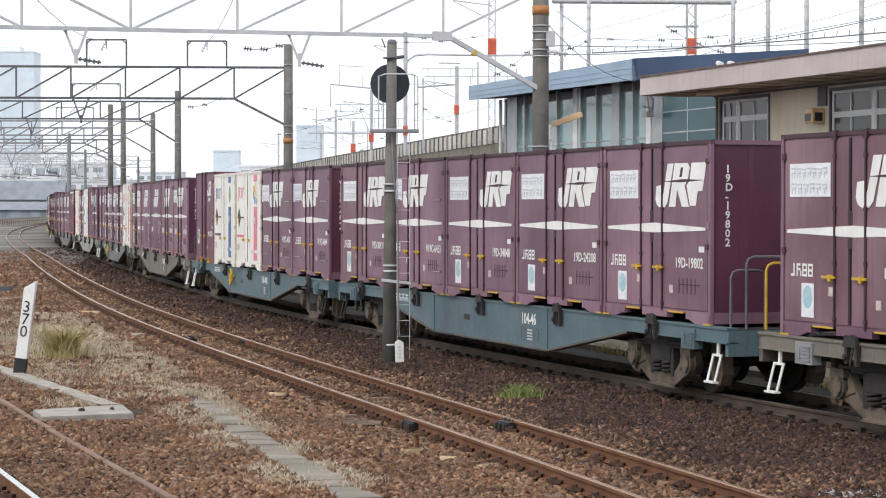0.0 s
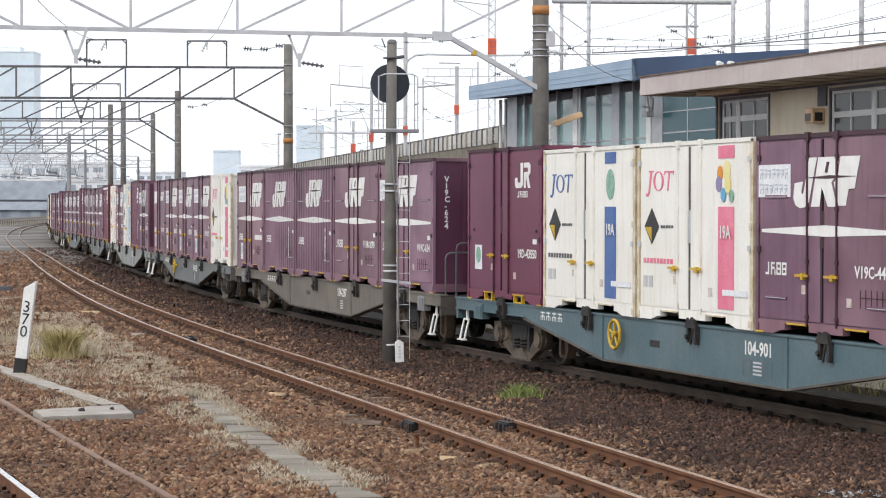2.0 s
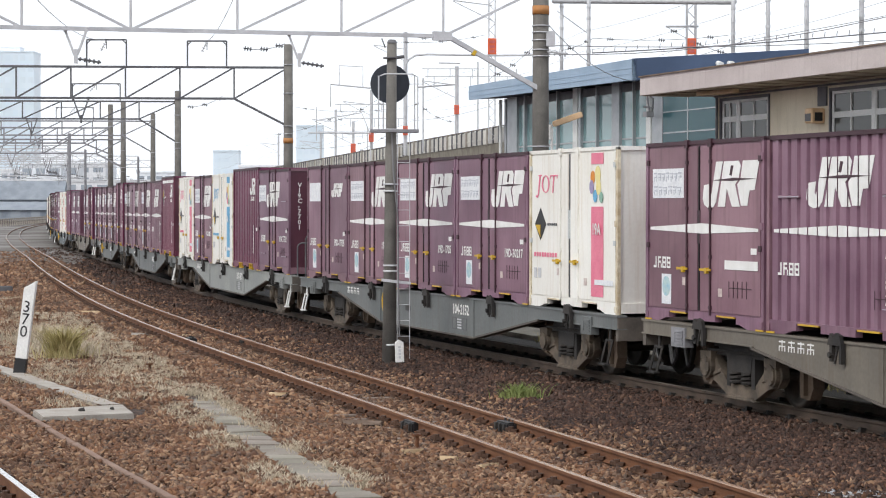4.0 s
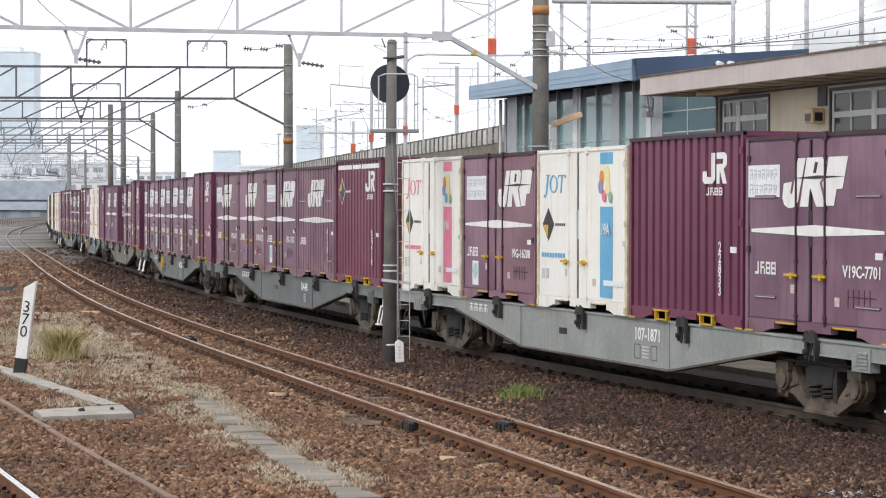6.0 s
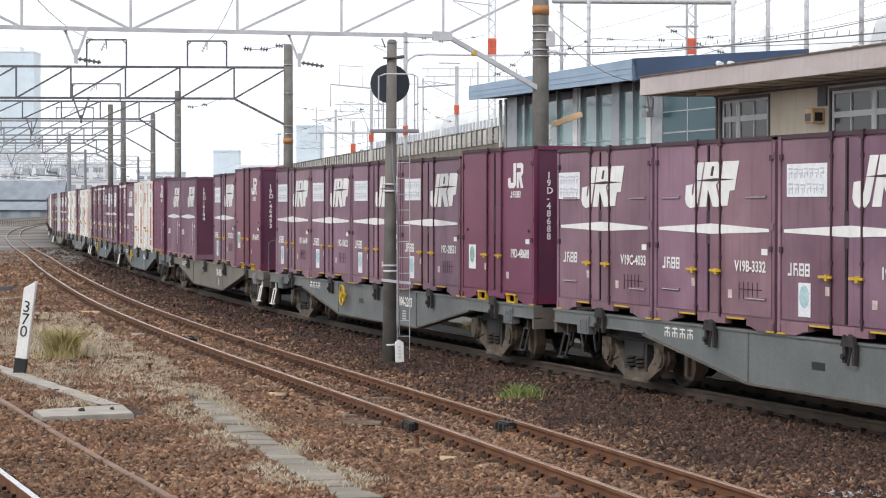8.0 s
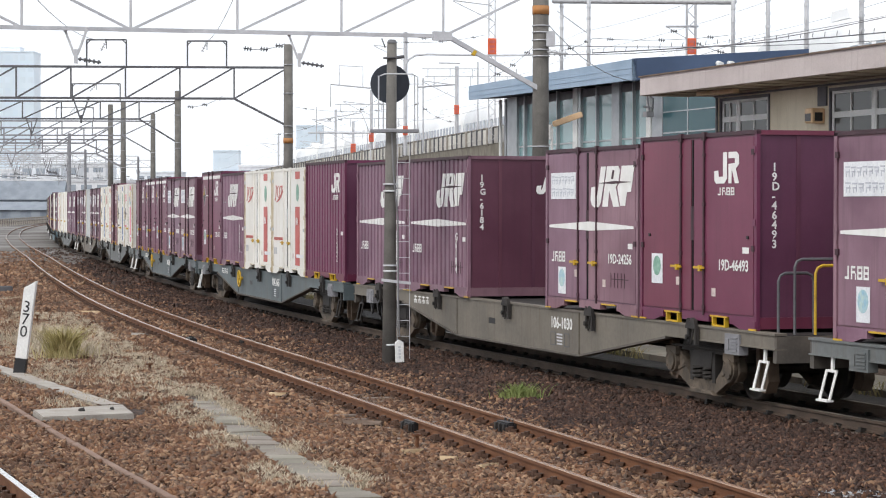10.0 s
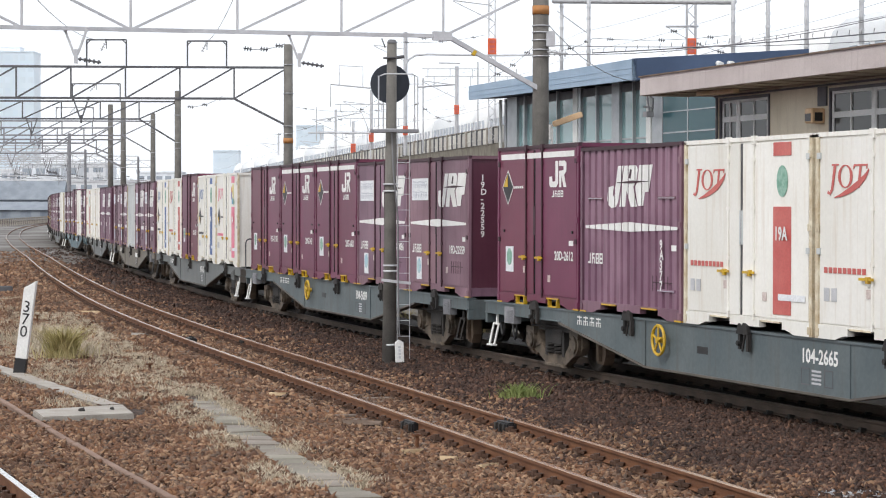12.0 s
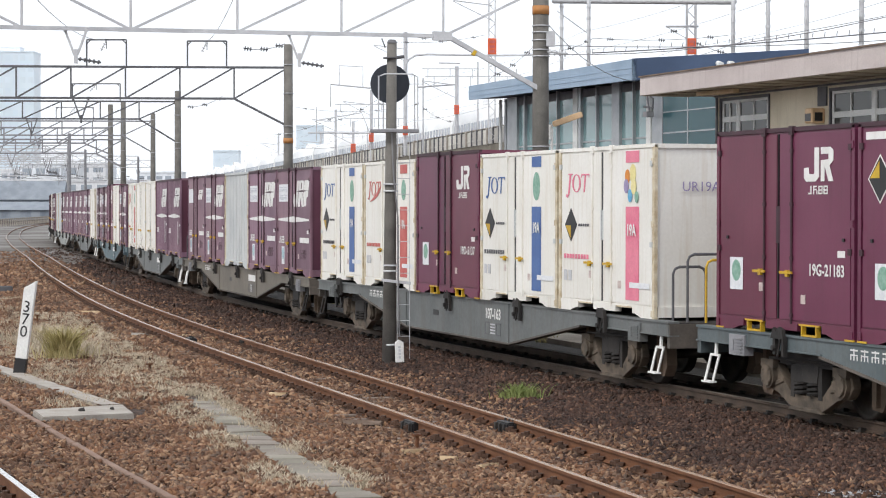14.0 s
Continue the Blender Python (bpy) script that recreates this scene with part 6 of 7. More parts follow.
def disc(bm, x, z, r, y, n=18, rz=None):
    flat(bm, [(x + r * math.cos(2 * math.pi * i / n), z + (rz or r) * math.sin(2 * math.pi * i / n)) for i in range(n)], y)


GOODS = {
    "arrow_plate": ("faded purple freight container with white emblem, arrow stripe and notice", M_PURPLE),
    "vent_plate": ("faded purple ventilated container with centred emblem, arrow stripe and notice", M_PURPLE),
    "vent_arrow": ("faded purple ventilated container with centred white emblem and arrow stripe", M_PURPLE),
    "ribbed_mid": ("part-corrugated purple ventilated container with centred white emblem", M_PURPLE),
    "small_mark": ("faded purple freight container with a blank white panel and small emblem", M_PURPLE),
    "ribbed_arrow": ("corrugated purple freight container with white emblem and arrow stripe", M_PURPLE),
    "ribbed_plain": ("corrugated maroon freight container with a small white emblem", M_MAROON),
    "ribbed_band": ("corrugated maroon freight container with white top band and diamond mark", M_MAROON),
    "plain": ("smooth maroon freight container with a small white emblem", M_MAROON),
    "band": ("smooth maroon freight container with white top band and diamond mark", M_MAROON),
    "pink": ("white freight container with a pink stripe and coloured dots", M_CREAM),
    "blue": ("white freight container with a dark blue stripe", M_CREAM),
    "sky": ("white freight container with a sky blue stripe and coloured dots", M_CREAM),
    "red": ("white freight container with a red swoosh and red stripe", M_CREAM),
    "cream": ("weathered cream freight container with rust streaks", M_CREAM),
    "silver": ("light grey freight container with upright ribs", M_GREYWHITE),
}
# kinds whose emblem straddles the door gap
MID_MARKED = ("vent_plate", "vent_arrow", "ribbed_mid")
_container = {}


def build_container(kind):
    label, paint = GOODS[kind]
    white = paint in (M_CREAM, M_GREYWHITE)
    ribbed = kind.startswith("ribbed") or kind == "silver"
    h = 2.59 if kind in ("band", "ribbed_band", "plain", "ribbed_plain") else 2.5
    c = thing("freight_container", label, "container", group="containers on the goods train")
    part("body", shell(h, ribbed), paint, c)
    for sx in (-1, 1):
        for sy in (-1, 1):
            part("corner_post", corner_post(h, sx, sy), M_RUSTY_CREAM if white else paint, c)
    for sy in (-1, 1):
        part("bottom_rail", bottom_rail(sy), paint, c)
    for s in (-1, 1):
        part("top_rail", top_rail(h, s), paint if white else M_PURPLE_DARK, c)
        part("end_rail", end_rail(s, h - 0.065, h - 0.004), paint, c)
        part("end_rail", end_rail(s, 0.02, 0.17), paint, c)
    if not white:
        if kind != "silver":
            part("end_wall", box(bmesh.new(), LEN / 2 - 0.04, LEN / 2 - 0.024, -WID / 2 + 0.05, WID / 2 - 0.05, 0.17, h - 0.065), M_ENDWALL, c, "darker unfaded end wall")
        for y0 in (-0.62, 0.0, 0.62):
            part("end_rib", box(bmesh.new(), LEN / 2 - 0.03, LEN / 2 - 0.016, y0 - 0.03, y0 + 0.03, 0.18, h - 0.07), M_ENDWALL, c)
    for u in (0.30, 0.70):
        part("fork_pocket", fork_pocket(u, kind in ("plain", "band", "ribbed_plain", "ribbed_band")), M_RUSTY_CREAM if white else M_YELLOW, c, "rusty fork pocket" if white else "yellow-edged fork pocket")
    if not white:
        for sx in (-1, 1):
            part("corner_mark", corner_mark(sx), M_YELLOW, c, "yellow painted corner")
    y = Y0 + 0.021
    if not ribbed:
        for a, b in ((0.03, 0.46), (0.485, 0.97)):
            d = bmesh.new()
            box(d, U(a), U(b), Y0 + 0.008, Y0 + 0.03, 0.19, h - 0.08)
            part("door", d, paint, c)
        y = Y0 + 0.004
        # On coloured containers a flat dark plate paints the latch recess's shade.
        r = bmesh.new()
        box(r, U(0.458), U(0.487), Y0 + 0.004, Y0 + 0.05, h * 0.44, h * 0.62)
        part("latch_recess", r, M_PURPLE_DARK if not white else M_GREYWHITE, c, "latch recess")
        for u in (0.026, 0.974):
            for z in (1.02, h - 0.32):
                part("hinge", box(bmesh.new(), U(u) - 0.04, U(u) + 0.04, Y0 - 0.016, Y0 + 0.01, z, z + 0.075), M_GREYWHITE if white else M_PURPLE_DARK, c)
        part("door_gap", box(bmesh.new(), U(0.471), U(0.475), Y0 + 0.002, Y0 + 0.03, 0.19, h - 0.08), M_STEELDK if white else M_BLACK, c)
        for u, sx in ((0.375, -1), (0.575, -1)):
            rod = part("lock_rod", lock_rod(u, h), paint if white else M_PURPLE_DARK, c)
            part("lever", lever(u, h, sx), M_YELLOW, rod, "yellow door lever")
    k = h / 2.5
    if paint in (M_PURPLE,):
        if kind == "small_mark":
            e = (0.62, 0.90, 1.80, 2.10)
        elif kind in MID_MARKED:
            e = (0.275, 0.725, 1.58, 2.20)
        else:
            e = (0.475, 0.93, 1.58, 2.20) if ribbed else (0.51, 0.965, 1.58, 2.20)
        b = bmesh.new()
        for m in (MARK_HOOK, MARK_MID, MARK_FLAG):
            flat(b, scaled(m, U(e[0]), U(e[1]), e[2], e[3]), y - 0.004)
        if ribbed:
            groove_cut(b)
        em = part("emblem", b, M_MARK, c, "white slanted emblem")
        b = bmesh.new()
        for m in (MARK_STAR, MARK_EYE):
            flat(b, scaled(m, U(e[0]), U(e[1]), e[2], e[3]), y - 0.008)
        part("emblem_slit", b, M_PURPLE_DARK, em)
        if kind != "small_mark":
            b = bmesh.new()
            flat(b, [(U(0.045), 1.275), (U(0.5), 1.235), (U(0.955), 1.275), (U(0.955), 1.315), (U(0.5), 1.375), (U(0.045), 1.315)], y - 0.004)
            if ribbed:
                groove_cut(b)
            part("arrow_stripe", b, M_MARK, c, "white pointed stripe")
        if kind in ("arrow_plate", "small_mark", "vent_plate"):
            n0, n1 = (0.02, 0.255) if kind == "vent_plate" else (0.065, 0.345)
            b = bmesh.new()
            flat(b, rect(U(n0), U(n1), 1.72, 2.13), y - 0.004)
            pl = part("notice", b, M_PLATE, c, "pale notice panel")
            if kind != "small_mark":
                part("notice_print", glyph_bars(n0 + 0.012, n1 - 0.012, 1.76, 1.90, 6, y - 0.007), M_PRINT, pl)
                part("notice_print", glyph_bars(n0 + 0.012, n1 - 0.012, 1.95, 2.09, 7, y - 0.007), M_PRINT, pl)
        if kind in MID_MARKED:
            for u0, u1, z0 in ((0.075, 0.23, 1.71), (0.775, 0.935, 1.71), (0.075, 0.23, 0.44), (0.775, 0.935, 0.40)):
                if ribbed and u0 < 0.5 and z0 < 1:
                    continue
                sl = part("vent_slot", box(bmesh.new(), U(u0), U(u1), y - 0.012, y + 0.01, z0, z0 + 0.035), paint, c)
                # A thin pale strip paints the highlight along the slot.
                part("slot_edge", box(bmesh.new(), U(u0) + 0.02, U(u1) - 0.02, y - 0.016, y - 0.008, z0 + 0.008, z0 + 0.016), M_PRINT, sl)
        part("owner_marking", owner_bars(0.075, 0.235, 0.74, 0.90, y - 0.004), M_MARK, c)
        b = bmesh.new()
        flat(b, rect(U(0.90), U(0.945), 0.98, 1.06), y - 0.004)
        part("white_tag", b, M_MARK, c)
        b = bmesh.new()
        for x0, z0, z1 in ((0.725, 0.30, 0.62), (0.795, 0.30, 0.62), (0.865, 0.30, 0.62), (0.76, 0.30, 0.62), (0.83, 0.30, 0.62)):
            flat(b, rect(U(x0), U(x0) + 0.012, z0 + 0.1, z1), y - 0.003)
        flat(b, rect(U(0.725), U(0.905), 0.52, 0.533), y - 0.003)
        part("table_print", b, M_PURPLE_DARK, c)
    if kind in ("plain", "band", "ribbed_plain", "ribbed_band"):
        b = bmesh.new()
        for m in (SMALL_HOOK, SMALL_LOOP):
            flat(b, scaled(m, U(0.66), U(0.86), 1.84 * k, 2.24 * k), y - 0.004)
        part("emblem", b, M_MARK, c, "small white emblem")
        part("owner_marking", owner_bars(0.69, 0.83, 1.69 * k, 1.79 * k, y - 0.004), M_MARK, c)
        b = bmesh.new()
        flat(b, rect(U(0.89), U(0.94), 0.99, 1.07), y - 0.004)
        part("white_tag", b, M_MARK, c)
    if kind in ("plain", "band"):
        for u in (0.09, 0.93):
            b = bmesh.new()
            box(b, U(u) - 0.025, U(u) + 0.025, y - 0.015, y + 0.01, 1.18, 1.22)
            part("bolt_head", b, M_BLACK, c)
    if kind in ("band", "ribbed_band"):
        b = bmesh.new()
        for a0, a1 in ((0.05, 0.365), (0.385, 0.565), (0.585, 0.95)):
            flat(b, rect(U(a0), U(a1), 2.38, 2.47), y - 0.004)
        part("top_band", b, M_MARK, c, "white band under the roof")
    if kind in ("band", "ribbed_band", "pink", "blue", "sky"):
        x0, x1, z0, z1 = U(0.07), U(0.205), 1.66, 2.18
        if white:
            z0, z1 = 1.06, 1.58
        if not white:
            b = bmesh.new()
            flat(b, [(x0 - 0.025, (z0 + z1) / 2), ((x0 + x1) / 2, z0 - 0.03), (x1 + 0.025, (z0 + z1) / 2), ((x0 + x1) / 2, z1 + 0.03)], y - 0.002)
            part("diamond_edge", b, M_MARK, c)
        b = bmesh.new()
        flat(b, [(x0, (z0 + z1) / 2), ((x0 + x1) / 2, z0), (x1, (z0 + z1) / 2), ((x0 + x1) / 2, z1)], y - 0.004)
        dm = part("diamond_mark", b, M_BLACK, c, "black and yellow diamond")
        b = bmesh.new()
        xm, zm = (x0 + x1) / 2, (z0 + z1) / 2
        if white:
            flat(b, [(x0 + 0.03, zm - 0.01), (xm, z0 + 0.05), (xm, zm - 0.01)], y - 0.008)
        else:
            flat(b, [(x0 + 0.03, zm + 0.01), (xm - 0.01, zm + 0.01), (xm - 0.01, z1 - 0.05)], y - 0.008)
        part("yellow_field", b, M_YELLOW, dm)
        part("small_print", bars(0.22, 0.34, zm - 0.02, zm + 0.02, 5, y - 0.004), M_STEELDK if white else M_MARK, c)
    if kind in ("pink", "blue", "sky", "red"):
        col = {"pink": M_PINK, "blue": M_BLUE, "sky": M_SKYBLUE, "red": M_RED}[kind]
        a0, a1 = (0.69, 0.805) if kind == "blue" else (0.72, 0.85)
        b = bmesh.new()
        flat(b, rect(U(a0), U(a1), 0.24, 1.60), y - 0.004)
        flat(b, rect(U(a0), U(a1), 2.24, 2.41), y - 0.004)
        st = part("colour_stripe", b, col, c, "broad coloured upright stripe")
        part("stripe_print", text_mesh("19A", 0.24, M_MARK), None, st, at=Matrix.Translation((U(a0) + 0.035, y - 0.006, 1.18)) @ Matrix.Shear("XZ", 4, (0.14, 0.0)))
        b = bmesh.new()
        for i, (p0, p1) in enumerate(((0.085, 0.155), (0.150, 0.245), (0.245, 0.34))):
            x0, x1 = U(p0), U(p1)
            if i == 0:
                flat(b, scaled([(-0.1, 0.0), (0.2, -0.06), (0.46, 0.10), (0.76, 0.94), (0.98, 0.95), (1.0, 1), (0.34, 1), (0.33, 0.95), (0.52, 0.93), (0.26, 0.12), (0.10, 0.03), (0.02, 0.10)], x0, x1, 1.76, 2.11), y - 0.004)
            elif i == 1:
                n = 16
                for q in range(n):
                    t0, t1 = 2 * math.pi * q / n, 2 * math.pi * (q + 1) / n
                    ring = [(0.5 + 0.5 * math.cos(t0), 0.5 + 0.5 * math.sin(t0)), (0.5 + 0.5 * math.cos(t1), 0.5 + 0.5 * math.sin(t1)),
                            (0.5 + 0.33 * math.cos(t1), 0.5 + 0.45 * math.sin(t1)), (0.5 + 0.33 * math.cos(t0), 0.5 + 0.45 * math.sin(t0))]
                    flat(b, scaled(ring, x0, x1, 1.82, 2.10), y - 0.004)
            else:
                flat(b, scaled([(0.32, 0), (0.46, 0), (0.60, 0.92), (0.92, 0.92), (0.90, 0.80), (0.96, 0.80), (1, 1), (0.08, 1), (0.02, 0.80), (0.08, 0.80), (0.16, 0.92), (0.46, 0.92)], x0, x1, 1.82, 2.10), y - 0.004)
        part("owner_emblem", b, {"pink": M_PINK, "blue": M_BLUE, "sky": M_SKYBLUE, "red": M_RED}[kind], c, "coloured three-piece emblem")
        if kind in ("pink", "sky"):
            for i, (x, z, r, mm) in enumerate(((0.735, 2.04, 0.10, M_ORANGE), (0.79, 2.08, 0.13, M_LEMON), (0.725, 1.90, 0.10, M_VIOLET), (0.80, 1.89, 0.11, M_LEMON), (0.765, 1.76, 0.09, M_SKYBLUE if kind == "pink" else M_PINK), (0.83, 1.74, 0.08, M_GREENISH))):
                b = bmesh.new()
                disc(b, U(x), z, 0.86 * r, y - 0.004 - 0.0016 * i, rz=r * 1.05)
                part("dot", b, mm, c)
        elif kind == "blue":
            b = bmesh.new()
            disc(b, U(0.747), 1.93, 0.16, y - 0.004, rz=0.23)
            part("round_badge", b, M_GREENISH, c, "blue-green oval badge")
        else:
            b = bmesh.new()
            disc(b, U(0.785), 1.92, 0.15, y - 0.004, rz=0.20)
            part("round_badge", b, M_GREENISH, c, "green oval badge")
            b = bmesh.new()
            arc = [(U(0.10) + 0.95 * math.sin(t), 1.70 + 0.42 * (1 - math.cos(t))) for t in np.linspace(0.1, 1.35, 9)]
            inner = [(x - 0.0, z + 0.05 + 0.03 * i) for i, (x, z) in enumerate(arc[::-1])]
            for i in range(8):
                w0, w1 = 0.075 * math.sin(math.pi * (i + 0.3) / 9), 0.075 * math.sin(math.pi * (i + 1.3) / 9)
                flat(b, [arc[i], arc[i + 1], (arc[i + 1][0] - w1 * 0.4, arc[i + 1][1] + w1), (arc[i][0] - w0 * 0.4, arc[i][1] + w0)], y - 0.005)
            part("swoosh", b, M_RED, c, "red curved swoosh")
        part("print_block", bars(0.06, 0.16, 0.46, 0.62, 2, y - 0.004, 0.3), M_GALV, c)
        part("print_line", bars(0.06, 0.34, 0.80, 0.87, 9, y - 0.004, 0.3), {"pink": M_PINK, "red": M_RED}.get(kind, M_SKYBLUE if kind == "sky" else M_STEELDK), c)
        b = bmesh.new()
        flat(b, rect(U(0.76), U(0.955), 0.42, 0.50), y - 0.009)
        part("slogan_sheet", b, M_PLATE, c)
    if kind in ("plain", "band", "arrow_plate", "small_mark"):
        x0, x1, z0, z1 = (0.11, 0.21, 0.52, 0.94) if kind in ("plain", "band") else (0.15, 0.235, 0.24, 0.66)
        b = bmesh.new()
        flat(b, rect(U(x0), U(x1), z0, z1), y - 0.004)
        pl = part("poster", b, M_PLATE, c, "small pale poster")
        b = bmesh.new()
        disc(b, U((x0 + x1) / 2), (z0 + z1) / 2 + 0.04, 0.125, y - 0.008, rz=0.14)
        part("poster_print", b, M_GREENISH if kind in ("plain", "band") else M_BLUEISH, pl)
    if not ribbed:
        for u, z in ((0.335, 0.52), (0.64, 0.40)):
            b = bmesh.new()
            flat(b, rect(U(u), U(u + 0.032), z, z + 0.11), y - 0.004)
            part("sticker", b, M_STICKER, c)
    return c


def add_number(c, kind, words, end_words):
    """Serial lettering on the side and, standing, on the end."""
    white = GOODS[kind][1] in (M_CREAM, M_GREYWHITE)
    m = M_VIOLET if white else M_MARK
    if words == "bar":
        b = bmesh.new()
        if kind.startswith("ribbed"):
            flat(b, rect(U(0.80), U(0.80) + 0.10, 0.42, 1.14), Y0 + 0.004)
        else:
            flat(b, rect(U(0.955) - 0.97, U(0.955), 0.77, 0.89), Y0 - 0.002)
        part("serial_bar", b, M_MARK, c)
    elif words:
        if kind.startswith("ribbed"):
            for i, ch in enumerate(words.replace("-", "")[-5:]):
                part("serial_lettering", text_mesh(ch, 0.19, m), None, c, at=pose(U(0.80), Y0 + 0.004, 1.0 - 0.145 * i))
        else:
            part("serial_lettering", text_mesh(words, 0.20, m), None, c, at=Matrix.Translation((U(0.955) - 0.108 * len(words), Y0 - 0.002, 0.76)))
    if end_words and not white:
        for i, ch in enumerate(end_words):
            part("end_lettering", text_mesh(ch, 0.15, m), None, c, at=Matrix.Translation((LEN / 2 - 0.019, -1.0, 2.06 - 0.124 * i)) @ Matrix.Rotation(radians(90), 4, "Z"))
        if end_words == "19G-6184":
            b = bmesh.new()
            for mk in (MARK_HOOK, MARK_MID, MARK_FLAG):
                flat(b, scaled(mk, 0.05, 0.75, 1.82, 2.12), 0.0)
            part("end_emblem", b, M_MARK, c, "small white slanted emblem", at=Matrix.Translation((LEN / 2 - 0.012, 0, 0)) @ Matrix.Rotation(radians(90), 4, "Z"))
    elif end_words:
        part("end_lettering", text_mesh(end_words, 0.20, m), None, c, at=Matrix.Translation((LEN / 2 + 0.006, -0.80, 1.82)) @ Matrix.Rotation(radians(90), 4, "Z"))


# wheels, bogies and the wagon
wheels = []

def wheelset():
    bm = bmesh.new()
    for s in (-1, 1):
        prof = [(0.0, 0.20), (0.02, 0.20), (0.02, 0.36), (0.0, 0.37), (0.0, 0.43), (0.10, 0.425), (0.13, 0.455), (0.135, 0.37), (0.09, 0.36), (0.09, 0.20), (0.13, 0.10)]
        n = 28
        rings = []
        for d, r in prof:
            yy = s * (0.66 - d)
            rings.append([bm.verts.new((r * math.cos(2 * math.pi * i / n), yy, r * math.sin(2 * math.pi * i / n))) for i in range(n)])
        for a, b in zip(rings, rings[1:]):
            for i in range(n):
                bm.faces.new((a[i], a[(i + 1) % n], b[(i + 1) % n], b[i]))
        bm.faces.new(rings[0])
        bm.faces.new(rings[-1])
    tube(bm, (0, -0.85, 0), (0, 0.85, 0), 0.075, 10)
    return bm


def bogie_side(s):
    """Cast side frame: a deep dish that rises in thick arms to the axle boxes."""
    bm = bmesh.new()
    y0, y1 = s * 0.86, s * 0.98
    a, b = min(y0, y1), max(y0, y1)
    prism(bm, [(-1.16, 0.40), (-1.04, 0.26), (-0.78, 0.24), (-0.40, 0.05), (0.40, 0.05), (0.78, 0.24), (1.04, 0.26), (1.16, 0.40), (1.10, 0.60), (0.82, 0.62), (0.60, 0.40), (0.40, 0.22), (-0.40, 0.22), (-0.60, 0.40), (-0.82, 0.62), (-1.10, 0.60)], a, b)
    prism(bm, [(-0.44, 0.03), (0.44, 0.03), (0.34, 0.09), (-0.34, 0.09)], a - 0.05, b + 0.05)
    for x in (-0.72, 0.72):
        prism(bm, [(x - 0.10, 0.30), (x + 0.12, 0.36), (x + 0.10, 0.42), (x - 0.12, 0.36)], a - 0.02, b + 0.03)
    bmesh.ops.bevel(bm, geom=bm.edges[:], offset=0.012, segments=1, affect="EDGES")
    return bm


def side_beam(s):
    """Dark upper beam, guide posts and brake rod of the bogie side."""
    bm = bmesh.new()
    a, b = min(s * 0.84, s * 0.99), max(s * 0.84, s * 0.99)
    prism(bm, [(-0.72, 0.60), (0.72, 0.60), (0.60, 0.78), (-0.60, 0.78)], a, b)
    for x in (-0.36, 0.36):
        box(bm, x - 0.05, x + 0.05, a, b + 0.02 * s, 0.20, 0.62)
    prism(bm, [(-0.30, 0.40), (0.30, 0.40), (0.34, 0.61), (-0.34, 0.61)], a - 0.01, b + 0.01)
    tube(bm, (-0.9, s * 1.03, 0.66), (0.9, s * 1.03, 0.68), 0.020, 6)
    return bm


def axle_box(s):
    bm = bmesh.new()
    y = s * 1.0
    tube(bm, (0, s * 0.84, 0.43), (0, s * 1.04, 0.43), 0.165, 16)
    tube(bm, (0, s * 1.04, 0.43), (0, s * 1.07, 0.43), 0.135, 16)
    for i in range(4):
        t = math.pi / 4 + i * math.pi / 2
        tube(bm, (0.11 * math.cos(t), s * 1.06, 0.43 + 0.11 * math.sin(t)), (0.11 * math.cos(t), s * 1.08, 0.43 + 0.11 * math.sin(t)), 0.018, 6)
    box(bm, -0.17, 0.17, min(y - 0.05, y + 0.03), max(y - 0.05, y + 0.03), 0.53, 0.64)
    return bm


def springs(s):
    """Two coil springs between the dish and the upper beam."""
    bm = bmesh.new()
    for x in (-0.17, 0.17):
        pts = [(x + 0.11 * math.cos(t), s * 0.93 + 0.11 * math.sin(t), 0.22 + 0.18 * t / (6 * math.pi)) for t in np.linspace(0, 6 * math.pi, 31)]
        pipe(bm, pts, 0.022, 5)
    return bm


def brake_hanger(s, sx):
    bm = bmesh.new()
    x = sx * 1.42
    prism(bm, [(x - 0.14, 0.16), (x + 0.10, 0.14), (x + 0.20, 0.30), (x + 0.16, 0.62), (x - 0.05, 0.66), (x - 0.16, 0.42)], min(s * 0.62, s * 0.78), max(s * 0.62, s * 0.78))
    box(bm, x - 0.05, x + 0.05, min(s * 0.72, s * 0.84), max(s * 0.72, s * 0.84), 0.20, 0.80)
    return bm


def bolster():
    bm = bmesh.new()
    box(bm, -0.22, 0.22, -0.95, 0.95, 0.50, 0.80)
    box(bm, -0.9, 0.9, -0.30, 0.30, 0.36, 0.56)
    return bm


M_FLANGE = mat("rusty_flange_paint", (0.085, 0.075, 0.066), (0.135, 0.115, 0.098), 0.75, scale=2.5, grain=25, bump=0.15)


def side_sill(s):
    bm = bmesh.new()
    y0, y1 = s * 1.165, s * 1.205
    a, b = min(y0, y1), max(y0, y1)
    prism(bm, [(-9.75, 0.80), (-6.55, 0.80), (-6.30, 0.76), (-3.0, 0.31), (3.0, 0.31), (6.30, 0.76), (6.55, 0.80), (9.75, 0.80), (9.75, 0.965), (-9.75, 0.965)], a, b)
    f0, f1 = min(s * 1.06, s * 1.225), max(s * 1.06, s * 1.225)
    box(bm, -9.8, 9.8, f0, f1, 0.967, 0.998)
    for sx in (-1, 1):
        prism(bm, rect(sx * 8.05 - 1.75, sx * 8.05 + 1.75, 0.785, 0.803), f0, f1)
        box(bm, sx * 3.0 - 0.012, sx * 3.0 + 0.012, min(y1, s * 1.222), max(y1, s * 1.222), 0.32, 0.965)
    return bm


